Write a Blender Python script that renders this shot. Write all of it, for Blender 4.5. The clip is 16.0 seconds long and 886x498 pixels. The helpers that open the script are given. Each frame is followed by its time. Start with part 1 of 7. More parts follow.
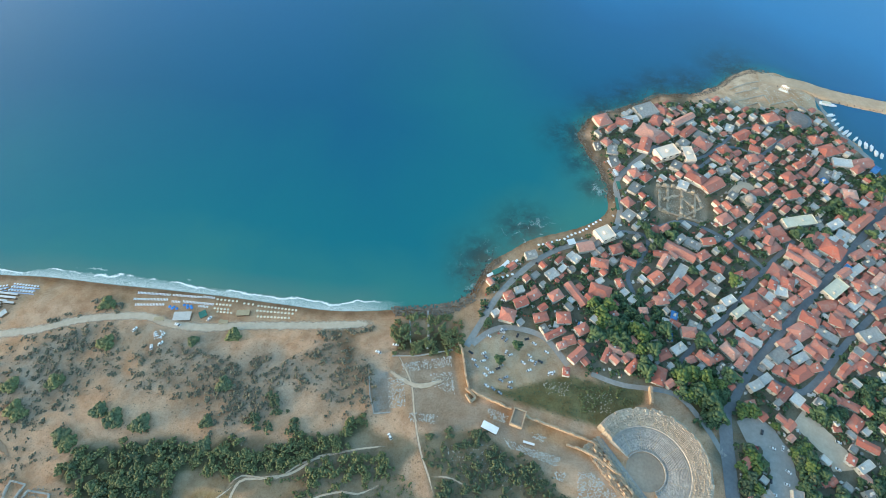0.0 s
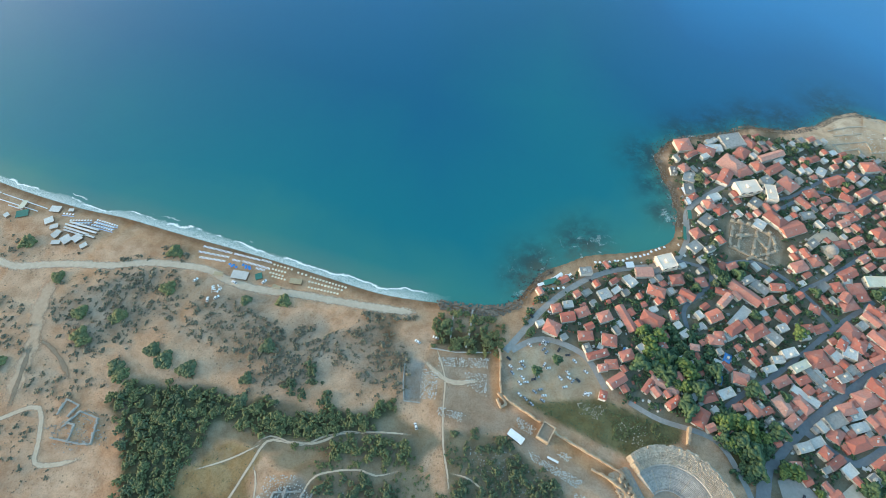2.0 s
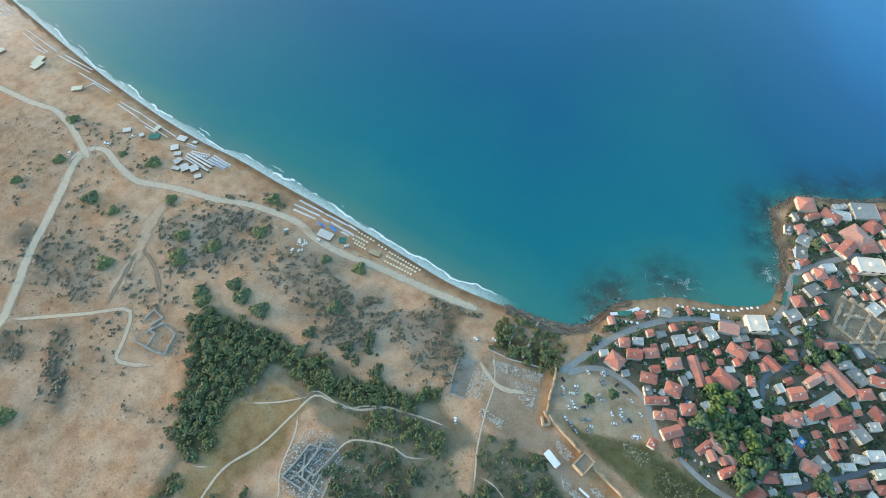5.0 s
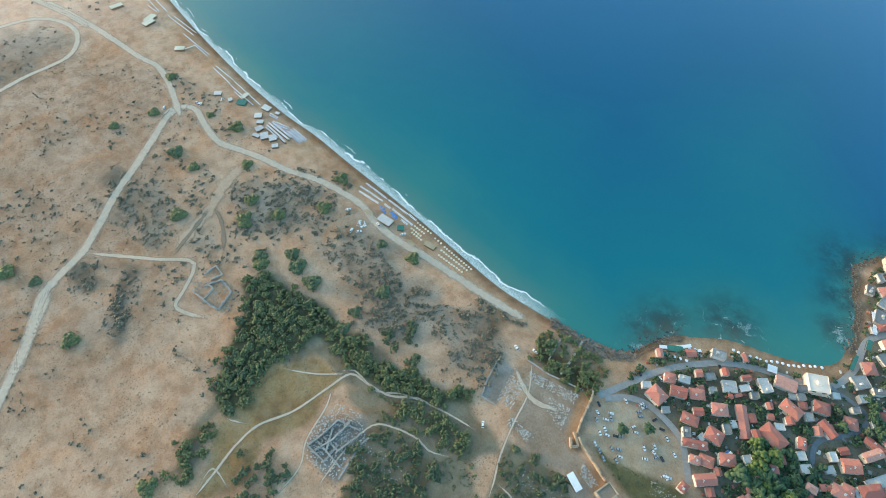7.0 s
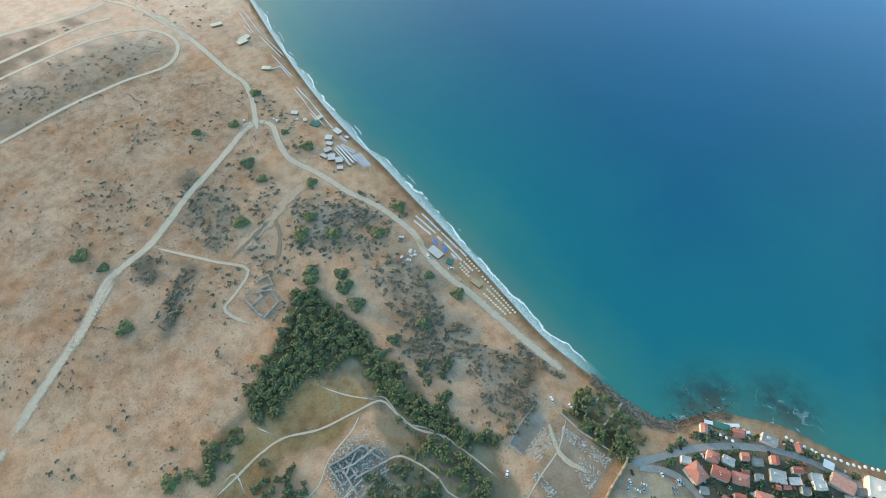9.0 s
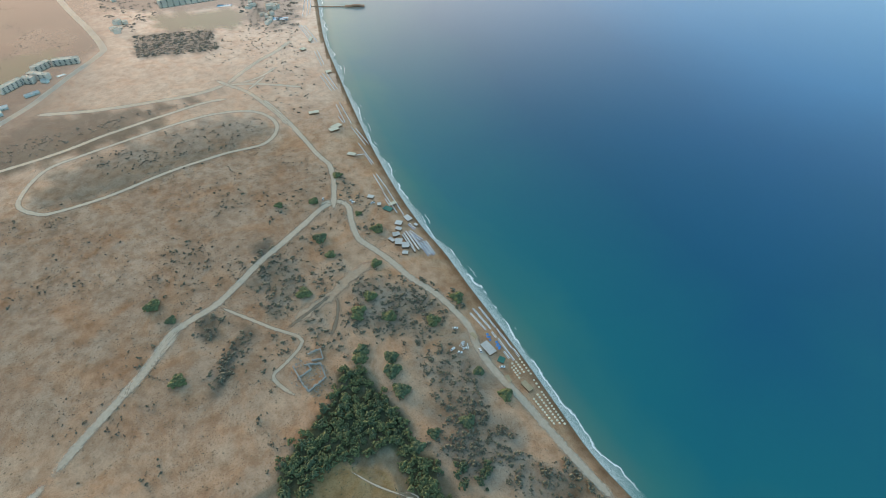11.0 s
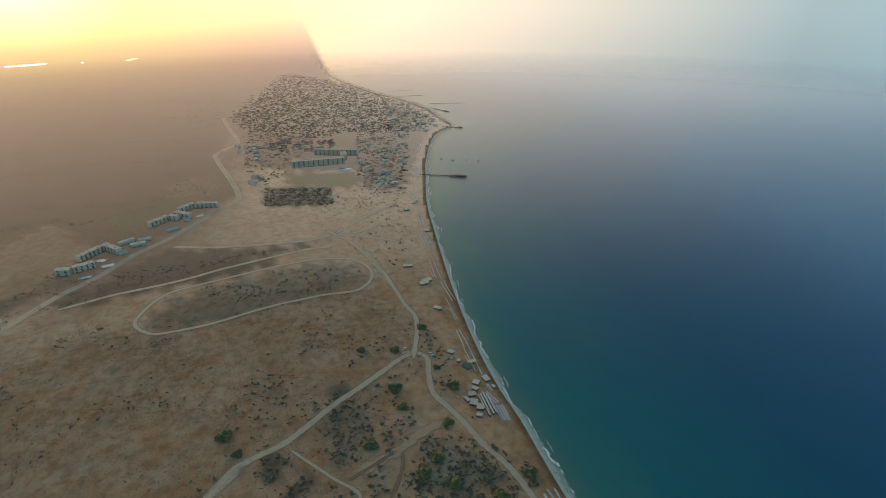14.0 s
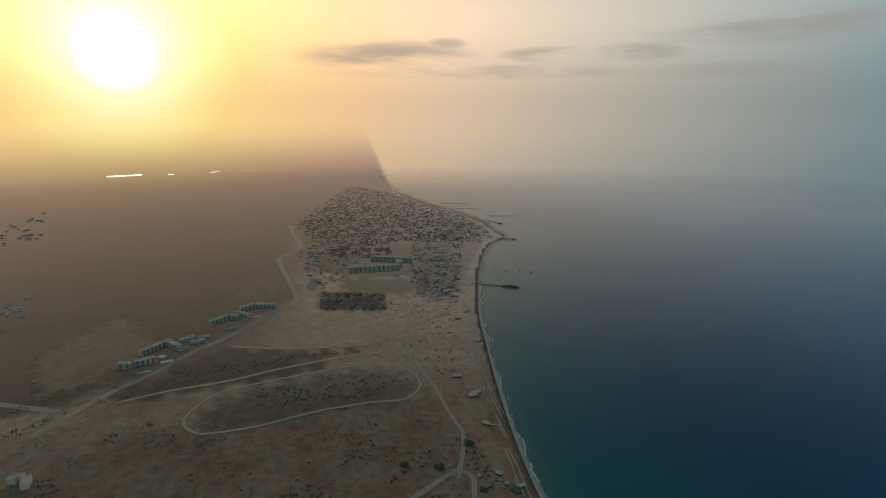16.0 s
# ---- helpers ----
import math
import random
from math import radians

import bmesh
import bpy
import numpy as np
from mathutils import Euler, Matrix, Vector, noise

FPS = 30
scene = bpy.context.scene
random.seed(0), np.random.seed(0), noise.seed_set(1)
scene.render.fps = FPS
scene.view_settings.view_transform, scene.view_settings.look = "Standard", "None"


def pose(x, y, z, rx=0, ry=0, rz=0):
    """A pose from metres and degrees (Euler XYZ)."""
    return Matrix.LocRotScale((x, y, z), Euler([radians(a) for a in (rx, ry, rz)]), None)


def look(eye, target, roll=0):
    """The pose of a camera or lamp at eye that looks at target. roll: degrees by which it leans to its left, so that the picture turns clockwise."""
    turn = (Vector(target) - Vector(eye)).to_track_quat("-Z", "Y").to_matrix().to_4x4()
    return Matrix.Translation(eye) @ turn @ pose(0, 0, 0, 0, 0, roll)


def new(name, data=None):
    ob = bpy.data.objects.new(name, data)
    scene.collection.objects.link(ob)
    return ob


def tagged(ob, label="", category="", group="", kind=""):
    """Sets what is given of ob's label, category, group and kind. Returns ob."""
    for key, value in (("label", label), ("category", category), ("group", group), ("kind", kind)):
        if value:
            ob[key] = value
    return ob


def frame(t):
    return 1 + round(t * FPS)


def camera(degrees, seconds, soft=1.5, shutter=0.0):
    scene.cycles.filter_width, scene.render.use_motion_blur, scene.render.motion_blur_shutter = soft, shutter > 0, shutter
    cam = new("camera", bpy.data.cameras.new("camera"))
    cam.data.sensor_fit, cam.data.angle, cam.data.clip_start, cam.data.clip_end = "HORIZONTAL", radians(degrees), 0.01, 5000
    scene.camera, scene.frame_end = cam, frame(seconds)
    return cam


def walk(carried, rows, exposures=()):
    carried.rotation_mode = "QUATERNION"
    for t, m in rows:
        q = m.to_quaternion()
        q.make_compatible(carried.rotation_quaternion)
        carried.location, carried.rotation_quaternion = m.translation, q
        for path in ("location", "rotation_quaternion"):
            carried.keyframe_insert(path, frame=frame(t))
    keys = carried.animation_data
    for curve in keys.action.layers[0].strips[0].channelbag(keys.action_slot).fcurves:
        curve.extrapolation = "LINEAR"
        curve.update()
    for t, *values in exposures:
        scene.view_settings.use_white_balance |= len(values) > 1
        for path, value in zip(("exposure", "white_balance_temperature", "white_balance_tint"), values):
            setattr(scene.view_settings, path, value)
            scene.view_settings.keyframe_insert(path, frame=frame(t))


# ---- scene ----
cam = camera(79.60, 16.0, soft=0.7)
walk(cam, [
    (0.0, pose(0, 0, 500, 33.66, 0.15, -0.22)),
    (0.5, pose(0, 0, 500, 33.60, 0.13, 2.18)),
    (1.0, pose(0, 0, 500, 33.55, 0.10, 4.97)),
    (1.5, pose(0, 0, 500, 33.49, 0.03, 7.62)),
    (2.0, pose(0, 0, 500, 33.43, 0.01, 10.58)),
    (2.5, pose(0, 0, 500, 33.37, -0.00, 13.15)),
    (3.0, pose(0, 0, 500, 33.31, -0.02, 15.81)),
    (3.5, pose(0, 0, 500, 33.27, -0.03, 18.39)),
    (4.0, pose(0, 0, 500, 33.22, -0.05, 21.10)),
    (6.5, pose(0, 0, 500, 32.97, -0.06, 34.23)),
    (7.0, pose(0, 0, 500, 32.95, -0.07, 37.10)),
    (7.5, pose(0, 0, 500, 32.90, -0.06, 39.46)),
    (8.0, pose(0, 0, 500, 33.60, -0.03, 41.65)),
    (10.5, pose(0, 0, 500, 44.15, -0.08, 53.22)),
    (11.0, pose(0, 0, 500, 46.76, -0.05, 55.58)),
    (11.5, pose(0, 0, 500, 49.28, -0.05, 57.66)),
    (12.0, pose(0, 0, 500, 52.11, 0.02, 59.70)),
    (12.5, pose(0, 0, 500, 54.92, -0.03, 61.60)),
    (13.0, pose(0, 0, 500, 57.92, -0.05, 63.28)),
    (13.5, pose(0, 0, 500, 60.71, 0.01, 64.70)),
    (14.0, pose(0, 0, 500, 63.70, 0.00, 66.30)),
    (14.5, pose(0, 0, 500, 66.53, 0.00, 67.67)),
    (15.0, pose(0, 0, 500, 69.59, -0.02, 69.26)),
    (15.5, pose(0, 0, 500, 72.41, 0.00, 70.68)),
    (16.0, pose(0, 0, 500, 75.40, -0.02, 72.24)),
], exposures=[
    (0.0, 2.95, 6600, 12), (8.0, 2.9, 6600, 12), (10.5, 2.56, 6850, 13), (11.5, 2.25, 6950, 13), (12.5, 1.95, 7300, 13), (13.5, 1.46, 7450, 12), (14.5, 0.92, 7500, 11), (15.2, 0.53, 7450, 10), (16.0, 0.14, 7350, 10),
])

# ---- light ----
SUN_DIR = Vector((-0.9733, -0.2134, 0.0842))
SUN_EL = math.asin(SUN_DIR.z)


def build_world():
    world = bpy.data.worlds.new("world")
    scene.world = world
    world.use_nodes = True
    nt = world.node_tree
    nt.nodes.clear()
    N, L = nt.nodes.new, nt.links.new
    out, bg = N("ShaderNodeOutputWorld"), N("ShaderNodeBackground")
    co, sep = N("ShaderNodeTexCoord"), N("ShaderNodeSeparateXYZ")
    L(co.outputs["Generated"], sep.inputs[0])

    def m(op, a, b=None):
        n = N("ShaderNodeMath")
        n.operation = op
        for i, v in enumerate((a, b)):
            if v is None:
                continue
            if isinstance(v, (int, float)):
                n.inputs[i].default_value = v
            else:
                L(v, n.inputs[i])
        return n.outputs[0]

    sky = N("ShaderNodeTexSky")
    sky.sky_type, sky.sun_disc = "NISHITA", False
    sky.sun_elevation, sky.sun_rotation = SUN_EL, math.atan2(SUN_DIR.x, SUN_DIR.y)
    sky.air_density, sky.dust_density, sky.ozone_density = 1.0, 2.0, 1.5
    up = N("ShaderNodeCombineXYZ")
    L(sep.outputs[0], up.inputs[0]), L(sep.outputs[1], up.inputs[1])
    L(m("MAXIMUM", sep.outputs[2], 0.02), up.inputs[2])
    L(up.outputs[0], sky.inputs[0])
    tint = N("ShaderNodeVectorMath")
    tint.operation = "MULTIPLY"
    tint.inputs[1].default_value = (0.088, 0.122, 0.13)
    L(sky.outputs[0], tint.inputs[0])
    # haze round the horizon: grey-blue away from the sun, amber towards it
    dot = N("ShaderNodeVectorMath")
    dot.operation = "DOT_PRODUCT"
    dot.inputs[1].default_value = SUN_DIR
    L(co.outputs["Generated"], dot.inputs[0])
    angle = m("ARCCOSINE", m("MINIMUM", dot.outputs["Value"], 0.999999))
    ramp = N("ShaderNodeValToRGB")
    L(m("SQRT", m("DIVIDE", angle, math.pi)), ramp.inputs[0])
    e = ramp.color_ramp.elements
    e[0].position, e[0].color = 0.0, (2.4, 2.4, 2.1, 1)
    e[1].position, e[1].color = 1.0, (0.115, 0.245, 0.33, 1)
    # degrees from the sun, colour of the hazy air
    for deg, col in ((1.6, (2.0, 2.0, 1.7)), (2.5, (1.45, 1.4, 1.1)), (3.6, (1.0, 0.95, 0.62)), (7.0, (0.90, 0.76, 0.36)), (10.0, (0.84, 0.62, 0.28)), (20.0, (0.76, 0.52, 0.31)), (32.0, (0.60, 0.47, 0.37)), (45.0, (0.41, 0.385, 0.35)), (69.0, (0.165, 0.236, 0.276)), (103.0, (0.135, 0.262, 0.355))):
        e.new(math.sqrt(deg / 180)).color = (*col, 1)

    def rng(v, a, b, c, d):
        n = N("ShaderNodeMapRange")
        n.interpolation_type = "SMOOTHSTEP"
        for i, k in enumerate((a, b, c, d)):
            n.inputs[i + 1].default_value = k
        L(v, n.inputs[0])
        return n.outputs[0]

    def scaled(c, k):
        n = N("ShaderNodeVectorMath")
        n.operation = "SCALE"
        L(c, n.inputs[0])
        L(k, n.inputs["Scale"])
        return n.outputs[0]

    def mixed(f, a, b):
        n = N("ShaderNodeMix")
        n.data_type = "RGBA"
        L(f, n.inputs[0])
        for v, sck in ((a, n.inputs[6]), (b, n.inputs[7])):
            if isinstance(v, tuple):
                sck.default_value = (*v, 1)
            else:
                L(v, sck)
        return n.outputs[2]

    x, y, z = sep.outputs
    air = scaled(ramp.outputs[0], rng(z, 0.0, 0.17, 1.0, 1.5))
    # thin grey cloud banks low over the sea
    stretch = N("ShaderNodeVectorMath")
    stretch.operation = "MULTIPLY"
    stretch.inputs[1].default_value = (5.0, 5.0, 34.0)
    L(co.outputs["Generated"], stretch.inputs[0])
    cn = N("ShaderNodeTexNoise")
    cn.inputs["Scale"].default_value, cn.inputs["Detail"].default_value, cn.inputs["Roughness"].default_value = 1.0, 5.0, 0.55
    L(stretch.outputs[0], cn.inputs["Vector"])
    u = m("DIVIDE", y, m("MAXIMUM", m("ABSOLUTE", x), 0.01))
    shape = None
    for cu, cz, au, az, thick in ((0.219, 0.092, 0.20, 0.032, 0.72), (0.327, 0.113, 0.05, 0.013, 0.55), (0.539, 0.094, 0.13, 0.016, 0.65), (0.750, 0.095, 0.15, 0.018, 0.55), (1.155, 0.123, 0.45, 0.030, 0.65), (0.430, 0.066, 0.40, 0.016, 0.5), (1.010, 0.062, 0.40, 0.016, 0.4)):
        du, dz = m("DIVIDE", m("SUBTRACT", u, cu), au), m("DIVIDE", m("SUBTRACT", z, cz), az)
        one = m("MULTIPLY", rng(m("ADD", m("MULTIPLY", du, du), m("MULTIPLY", dz, dz)), 0.0, 1.0, 1.0, 0.0), thick)
        shape = one if shape is None else m("MAXIMUM", shape, one)
    ahead = rng(x, -0.1, 0.0, 1.0, 0.0)
    cloud = m("MULTIPLY", m("MULTIPLY", shape, ahead), rng(cn.outputs["Fac"], 0.30, 0.62, 0.0, 1.0))
    air = mixed(cloud, air, (0.27, 0.27, 0.27))
    sky_all = mixed(rng(z, 0.10, 0.55, 0.0, 1.0), air, tint.outputs[0])
    # haze painted below the horizon: land tone on one side of the far coast, sea tone on the other
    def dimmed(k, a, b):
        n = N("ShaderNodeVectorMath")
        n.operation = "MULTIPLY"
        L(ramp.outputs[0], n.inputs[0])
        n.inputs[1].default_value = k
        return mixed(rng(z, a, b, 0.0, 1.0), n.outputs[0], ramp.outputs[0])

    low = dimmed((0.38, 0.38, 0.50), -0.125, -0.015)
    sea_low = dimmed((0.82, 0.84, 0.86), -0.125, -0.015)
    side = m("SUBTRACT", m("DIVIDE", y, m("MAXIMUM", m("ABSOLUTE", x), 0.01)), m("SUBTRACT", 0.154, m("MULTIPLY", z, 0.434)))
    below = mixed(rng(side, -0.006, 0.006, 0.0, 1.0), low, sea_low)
    # haze glow painted behind the faded plain and bay, thick towards the sun, clear away from it
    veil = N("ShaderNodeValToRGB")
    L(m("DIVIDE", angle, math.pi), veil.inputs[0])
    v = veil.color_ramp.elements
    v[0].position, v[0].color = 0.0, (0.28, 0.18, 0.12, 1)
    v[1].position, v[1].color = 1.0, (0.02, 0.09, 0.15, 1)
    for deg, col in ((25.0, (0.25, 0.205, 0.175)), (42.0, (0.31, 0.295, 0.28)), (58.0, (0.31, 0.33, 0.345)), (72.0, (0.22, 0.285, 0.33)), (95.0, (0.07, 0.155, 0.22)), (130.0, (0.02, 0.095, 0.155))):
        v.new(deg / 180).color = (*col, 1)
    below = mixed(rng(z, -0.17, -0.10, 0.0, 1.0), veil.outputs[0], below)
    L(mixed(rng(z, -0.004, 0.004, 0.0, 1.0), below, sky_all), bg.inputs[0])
    L(bg.outputs[0], out.inputs[0])


build_world()
sun = new("sun", bpy.data.lights.new("sun", "SUN"))
sun.data.energy, sun.data.angle, sun.data.color = 0.5, radians(10.0), (1.0, 0.80, 0.58)
sun.matrix_world = look(SUN_DIR * 100, (0, 0, 0))


# ---- materials ----
class Nodes:
    """A small wrapper round a material's node tree."""

    def __init__(self, name, rough=0.8, metal=0.0, spec=0.3):
        self.mat = bpy.data.materials.new(name)
        self.mat.use_nodes = True
        self.nt = self.mat.node_tree
        self.bsdf = self.nt.nodes["Principled BSDF"]
        self.bsdf.inputs["Roughness"].default_value = rough
        self.bsdf.inputs["Metallic"].default_value = metal
        self.bsdf.inputs["Specular IOR Level"].default_value = spec

    def node(self, kind, **inputs):
        n = self.nt.nodes.new(kind)
        for k, v in inputs.items():
            self.put(v, n.inputs[k.replace("_", " ")])
        return n

    def put(self, v, socket):
        if hasattr(v, "is_output"):
            self.nt.links.new(v, socket)
        else:
            socket.default_value = v

    def where(self):
        return self.nt.nodes.new("ShaderNodeNewGeometry").outputs["Position"]

    def noise(self, scale, detail=4.0, rough=0.6, vec=None, distort=0.0):
        n = self.node("ShaderNodeTexNoise", Scale=scale, Detail=detail, Roughness=rough, Distortion=distort)
        self.put(vec or self.where(), n.inputs["Vector"])
        return n.outputs["Fac"]

    def ramp(self, fac, *stops):
        n = self.nt.nodes.new("ShaderNodeValToRGB")
        e = n.color_ramp.elements
        while len(e) < len(stops):
            e.new(0.5)
        for x, (pos, col) in zip(e, stops):
            x.position = pos
            x.color = (*col, 1) if isinstance(col, tuple) else (col, col, col, 1)
        self.put(fac, n.inputs[0])
        return n.outputs[0]

    def mix(self, fac, a, b, mode="MIX"):
        n = self.nt.nodes.new("ShaderNodeMix")
        n.data_type, n.blend_type = "RGBA", mode
        self.put(fac, n.inputs[0])
        for v, s in ((a, n.inputs[6]), (b, n.inputs[7])):
            self.put((*v, 1) if isinstance(v, tuple) else v, s)
        return n.outputs[2]

    def attr(self, name):
        n = self.nt.nodes.new("ShaderNodeAttribute")
        n.attribute_name = name
        return n

    def rand(self):
        return self.nt.nodes.new("ShaderNodeObjectInfo").outputs["Random"]

    def bump(self, height, strength, distance):
        n = self.node("ShaderNodeBump", Strength=strength, Distance=distance, Height=height)
        self.put(n.outputs[0], self.bsdf.inputs["Normal"])

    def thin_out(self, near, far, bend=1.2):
        """Imitates haze by alpha: farther points let more of the painted backdrop through."""
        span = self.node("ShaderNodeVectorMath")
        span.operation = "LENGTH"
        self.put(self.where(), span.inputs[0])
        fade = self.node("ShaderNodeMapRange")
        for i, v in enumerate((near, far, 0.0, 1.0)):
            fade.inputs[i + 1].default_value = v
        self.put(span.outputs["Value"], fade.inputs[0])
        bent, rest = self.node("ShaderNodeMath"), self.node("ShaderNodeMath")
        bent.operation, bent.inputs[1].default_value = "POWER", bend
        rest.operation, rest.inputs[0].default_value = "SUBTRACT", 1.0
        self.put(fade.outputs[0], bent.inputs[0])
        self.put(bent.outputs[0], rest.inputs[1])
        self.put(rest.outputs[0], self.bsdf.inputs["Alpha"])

    def color(self, v):
        self.put((*v, 1) if isinstance(v, tuple) else v, self.bsdf.inputs["Base Color"])
        return self.mat


def plain(name, dark, light, scale, rough=0.8, metal=0.0, spec=0.3, by_object=0.0, bump=0.0, hazed=False):
    """A surface that wanders between two colours at two scales, and from object to object."""
    n = Nodes(name, rough, metal, spec)
    c = n.mix(n.ramp(n.noise(scale, 6, 0.65), (0.3, 0.0), (0.7, 1.0)), dark, light)
    c = n.mix(n.ramp(n.noise(scale * 0.13, 3), (0.35, 0.0), (0.65, 0.45)), c, tuple(0.75 * v for v in dark))
    if by_object:
        c = n.mix(n.ramp(n.rand(), (0.0, 1.0 - by_object), (1.0, 1.0)), (0, 0, 0), c, "MIX")
    if bump:
        n.bump(n.noise(scale * 2, 5), 0.6, bump)
    # distance haze put into the alpha of far walls and roads
    if hazed:
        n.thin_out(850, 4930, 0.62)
    return n.color(c)


# ---- plan helpers ----
def smooth_line(pts, step=8.0, closed=False):
    """A Catmull-Rom line through the plan points, sampled about every step metres."""
    p = [np.array(q, float) for q in pts]
    p = [p[-1], *p, p[0], p[1]] if closed else [2 * p[0] - p[1], *p, 2 * p[-1] - p[-2]]
    out = []
    for a, b, c, d in zip(p, p[1:], p[2:], p[3:]):
        n = max(2, min(40, int(np.linalg.norm(c - b) / step)))
        for t in np.arange(n) / n:
            out.append(0.5 * (2 * b + (c - a) * t + (2 * a - 5 * b + 4 * c - d) * t * t + (3 * b - a - 3 * c + d) * t ** 3))
    if not closed:
        out.append(p[-2])
    return np.array(out)


def distance_to(line, x, y, closed=False):
    """The distance of the places x, y from a line of plan points."""
    best = np.full(x.shape, 1e12)
    ends = np.roll(line, -1, 0) if closed else line[1:]
    for (ax, ay), (bx, by) in zip(line, ends):
        dx, dy = bx - ax, by - ay
        s = np.clip(((x - ax) * dx + (y - ay) * dy) / max(dx * dx + dy * dy, 1e-6), 0, 1)
        np.minimum(best, (x - ax - s * dx) ** 2 + (y - ay - s * dy) ** 2, out=best)
    return np.sqrt(best)


def inside(poly, x, y):
    hit = np.zeros(np.shape(x), bool)
    for (ax, ay), (bx, by) in zip(poly, np.roll(poly, -1, 0)):
        if ay != by:
            hit ^= ((ay > y) != (by > y)) & (x < (bx - ax) * (y - ay) / (by - ay) + ax)
    return hit


def signed(poly, x, y):
    """Metres inside a closed outline, negative outside."""
    return distance_to(poly, x, y, True) * np.where(inside(poly, x, y), 1, -1)


# ---- the land ----
COAST_EAST = [(-11210, 1941), (-7453, 1230), (-5170, 941), (-3704, 770), (-3284, 754), (-2780, 812), (-2580, 876), (-2289, 918), (-2100, 896), (-1945, 888), (-1846, 785), (-1714, 701), (-1523, 608), (-1397, 557), (-1321, 526), (-1175, 471), (-1029, 428), (-898, 391), (-783, 360)]
COAST_BEACH = [(-684, 336), (-578, 314), (-494, 302), (-432, 298), (-364, 289), (-304, 282), (-234, 273), (-170, 263), (-112, 255)]
COAST_TOWN = [(-50, 256), (-15, 258), (9, 261), (29, 275), (41, 296), (53, 315), (74, 328), (101, 345), (141, 356), (169, 366), (195, 385), (198, 424), (196, 452), (191, 471), (181, 496), (184, 522), (204, 548), (237, 560), (271, 573), (298, 590), (330, 590), (362, 593), (395, 611), (422, 633), (465, 640), (499, 620), (522, 592), (513, 564), (521, 536), (530, 504), (544, 469), (550, 440)]
COAST = [(-40000, 9000), (-20000, 3000), *COAST_EAST, *COAST_BEACH, *COAST_TOWN, (900, 330), (1100, 80), (1800, -700), (5600, -3600), (40000, -30000)]
COAST_LINE = smooth_line(COAST, 10)
LAND = np.concatenate([COAST_LINE, [(0, -90000), (-90000, -30000), (-60000, 8000)]])

RIM_R = 4960.0


def rings(first, last, count):
    return np.concatenate([[0.0], np.geomspace(first, last, count)])


def disc(name, radii, spokes, height, material):
    """A round sheet about the origin; height(x, y, r) gives its z, what its points carry and where it ends."""
    ang = np.linspace(0, 2 * np.pi, spokes, endpoint=False)
    rr, aa = np.meshgrid(radii[1:], ang, indexing="ij")
    x, y = np.r_[0, (rr * np.cos(aa)).ravel()], np.r_[0, (rr * np.sin(aa)).ravel()]
    r = np.hypot(x, y)
    z, extra, keep = height(x, y, r)
    verts = np.stack([x, y, z], 1)
    faces = [(0, 1 + j, 1 + (j + 1) % spokes) for j in range(spokes)]
    for i in range(len(radii) - 2):
        a, b = 1 + i * spokes, 1 + (i + 1) * spokes
        faces += [(a + j, b + j, b + (j + 1) % spokes, a + (j + 1) % spokes) for j in range(spokes)]
    keep = keep.tolist()
    faces = [f for f in faces if any(keep[k] for k in f)]
    me = bpy.data.meshes.new(name)
    me.from_pydata(verts.tolist(), [], faces)
    for key, val in extra.items():
        if val.ndim == 1:
            me.attributes.new(key, "FLOAT", "POINT").data.foreach_set("value", val.astype(np.float32))
        else:
            me.attributes.new(key, "FLOAT_COLOR", "POINT").data.foreach_set("color", np.c_[val, np.ones(len(val))].astype(np.float32).ravel())
    me.polygons.foreach_set("use_smooth", [True] * len(me.polygons))
    me.materials.append(material)
    return new(name, me)


GRID_X, GRID_Y, GRID_STEP = np.arange(-2600, 900, 8.0), np.arange(-700, 1000, 8.0), 8.0
GX, GY = np.meshgrid(GRID_X, GRID_Y, indexing="ij")
GRID_D = signed(LAND[np.hypot(LAND[:, 0], LAND[:, 1]) < 1e6], GX, GY)


def shore(x, y):
    """Metres inland from the water's edge, from a raster of the plan."""
    u = np.clip((np.asarray(x, float) - GRID_X[0]) / GRID_STEP, 0, len(GRID_X) - 1.001)
    v = np.clip((np.asarray(y, float) - GRID_Y[0]) / GRID_STEP, 0, len(GRID_Y) - 1.001)
    i, j = u.astype(int), v.astype(int)
    a, b = u - i, v - j
    return (GRID_D[i, j] * (1 - a) + GRID_D[i + 1, j] * a) * (1 - b) + (GRID_D[i, j + 1] * (1 - a) + GRID_D[i + 1, j + 1] * a) * b


def rise(d, x, y):
    """The ground's height from the distance to the shore."""
    inland = 4.0 * (1 - np.exp(-np.maximum(d, 0) / 45))
    swell = 0.35 * np.sin(x / 23 + 1.3 * np.sin(y / 31)) * np.sin(y / 27 + np.sin(x / 37))
    return np.where(d > 0, inland + swell * np.clip(d / 60, 0, 1), np.maximum(d * 0.06, -12))


def ground_z(x, y):
    return rise(shore(x, y), np.asarray(x, float), np.asarray(y, float))


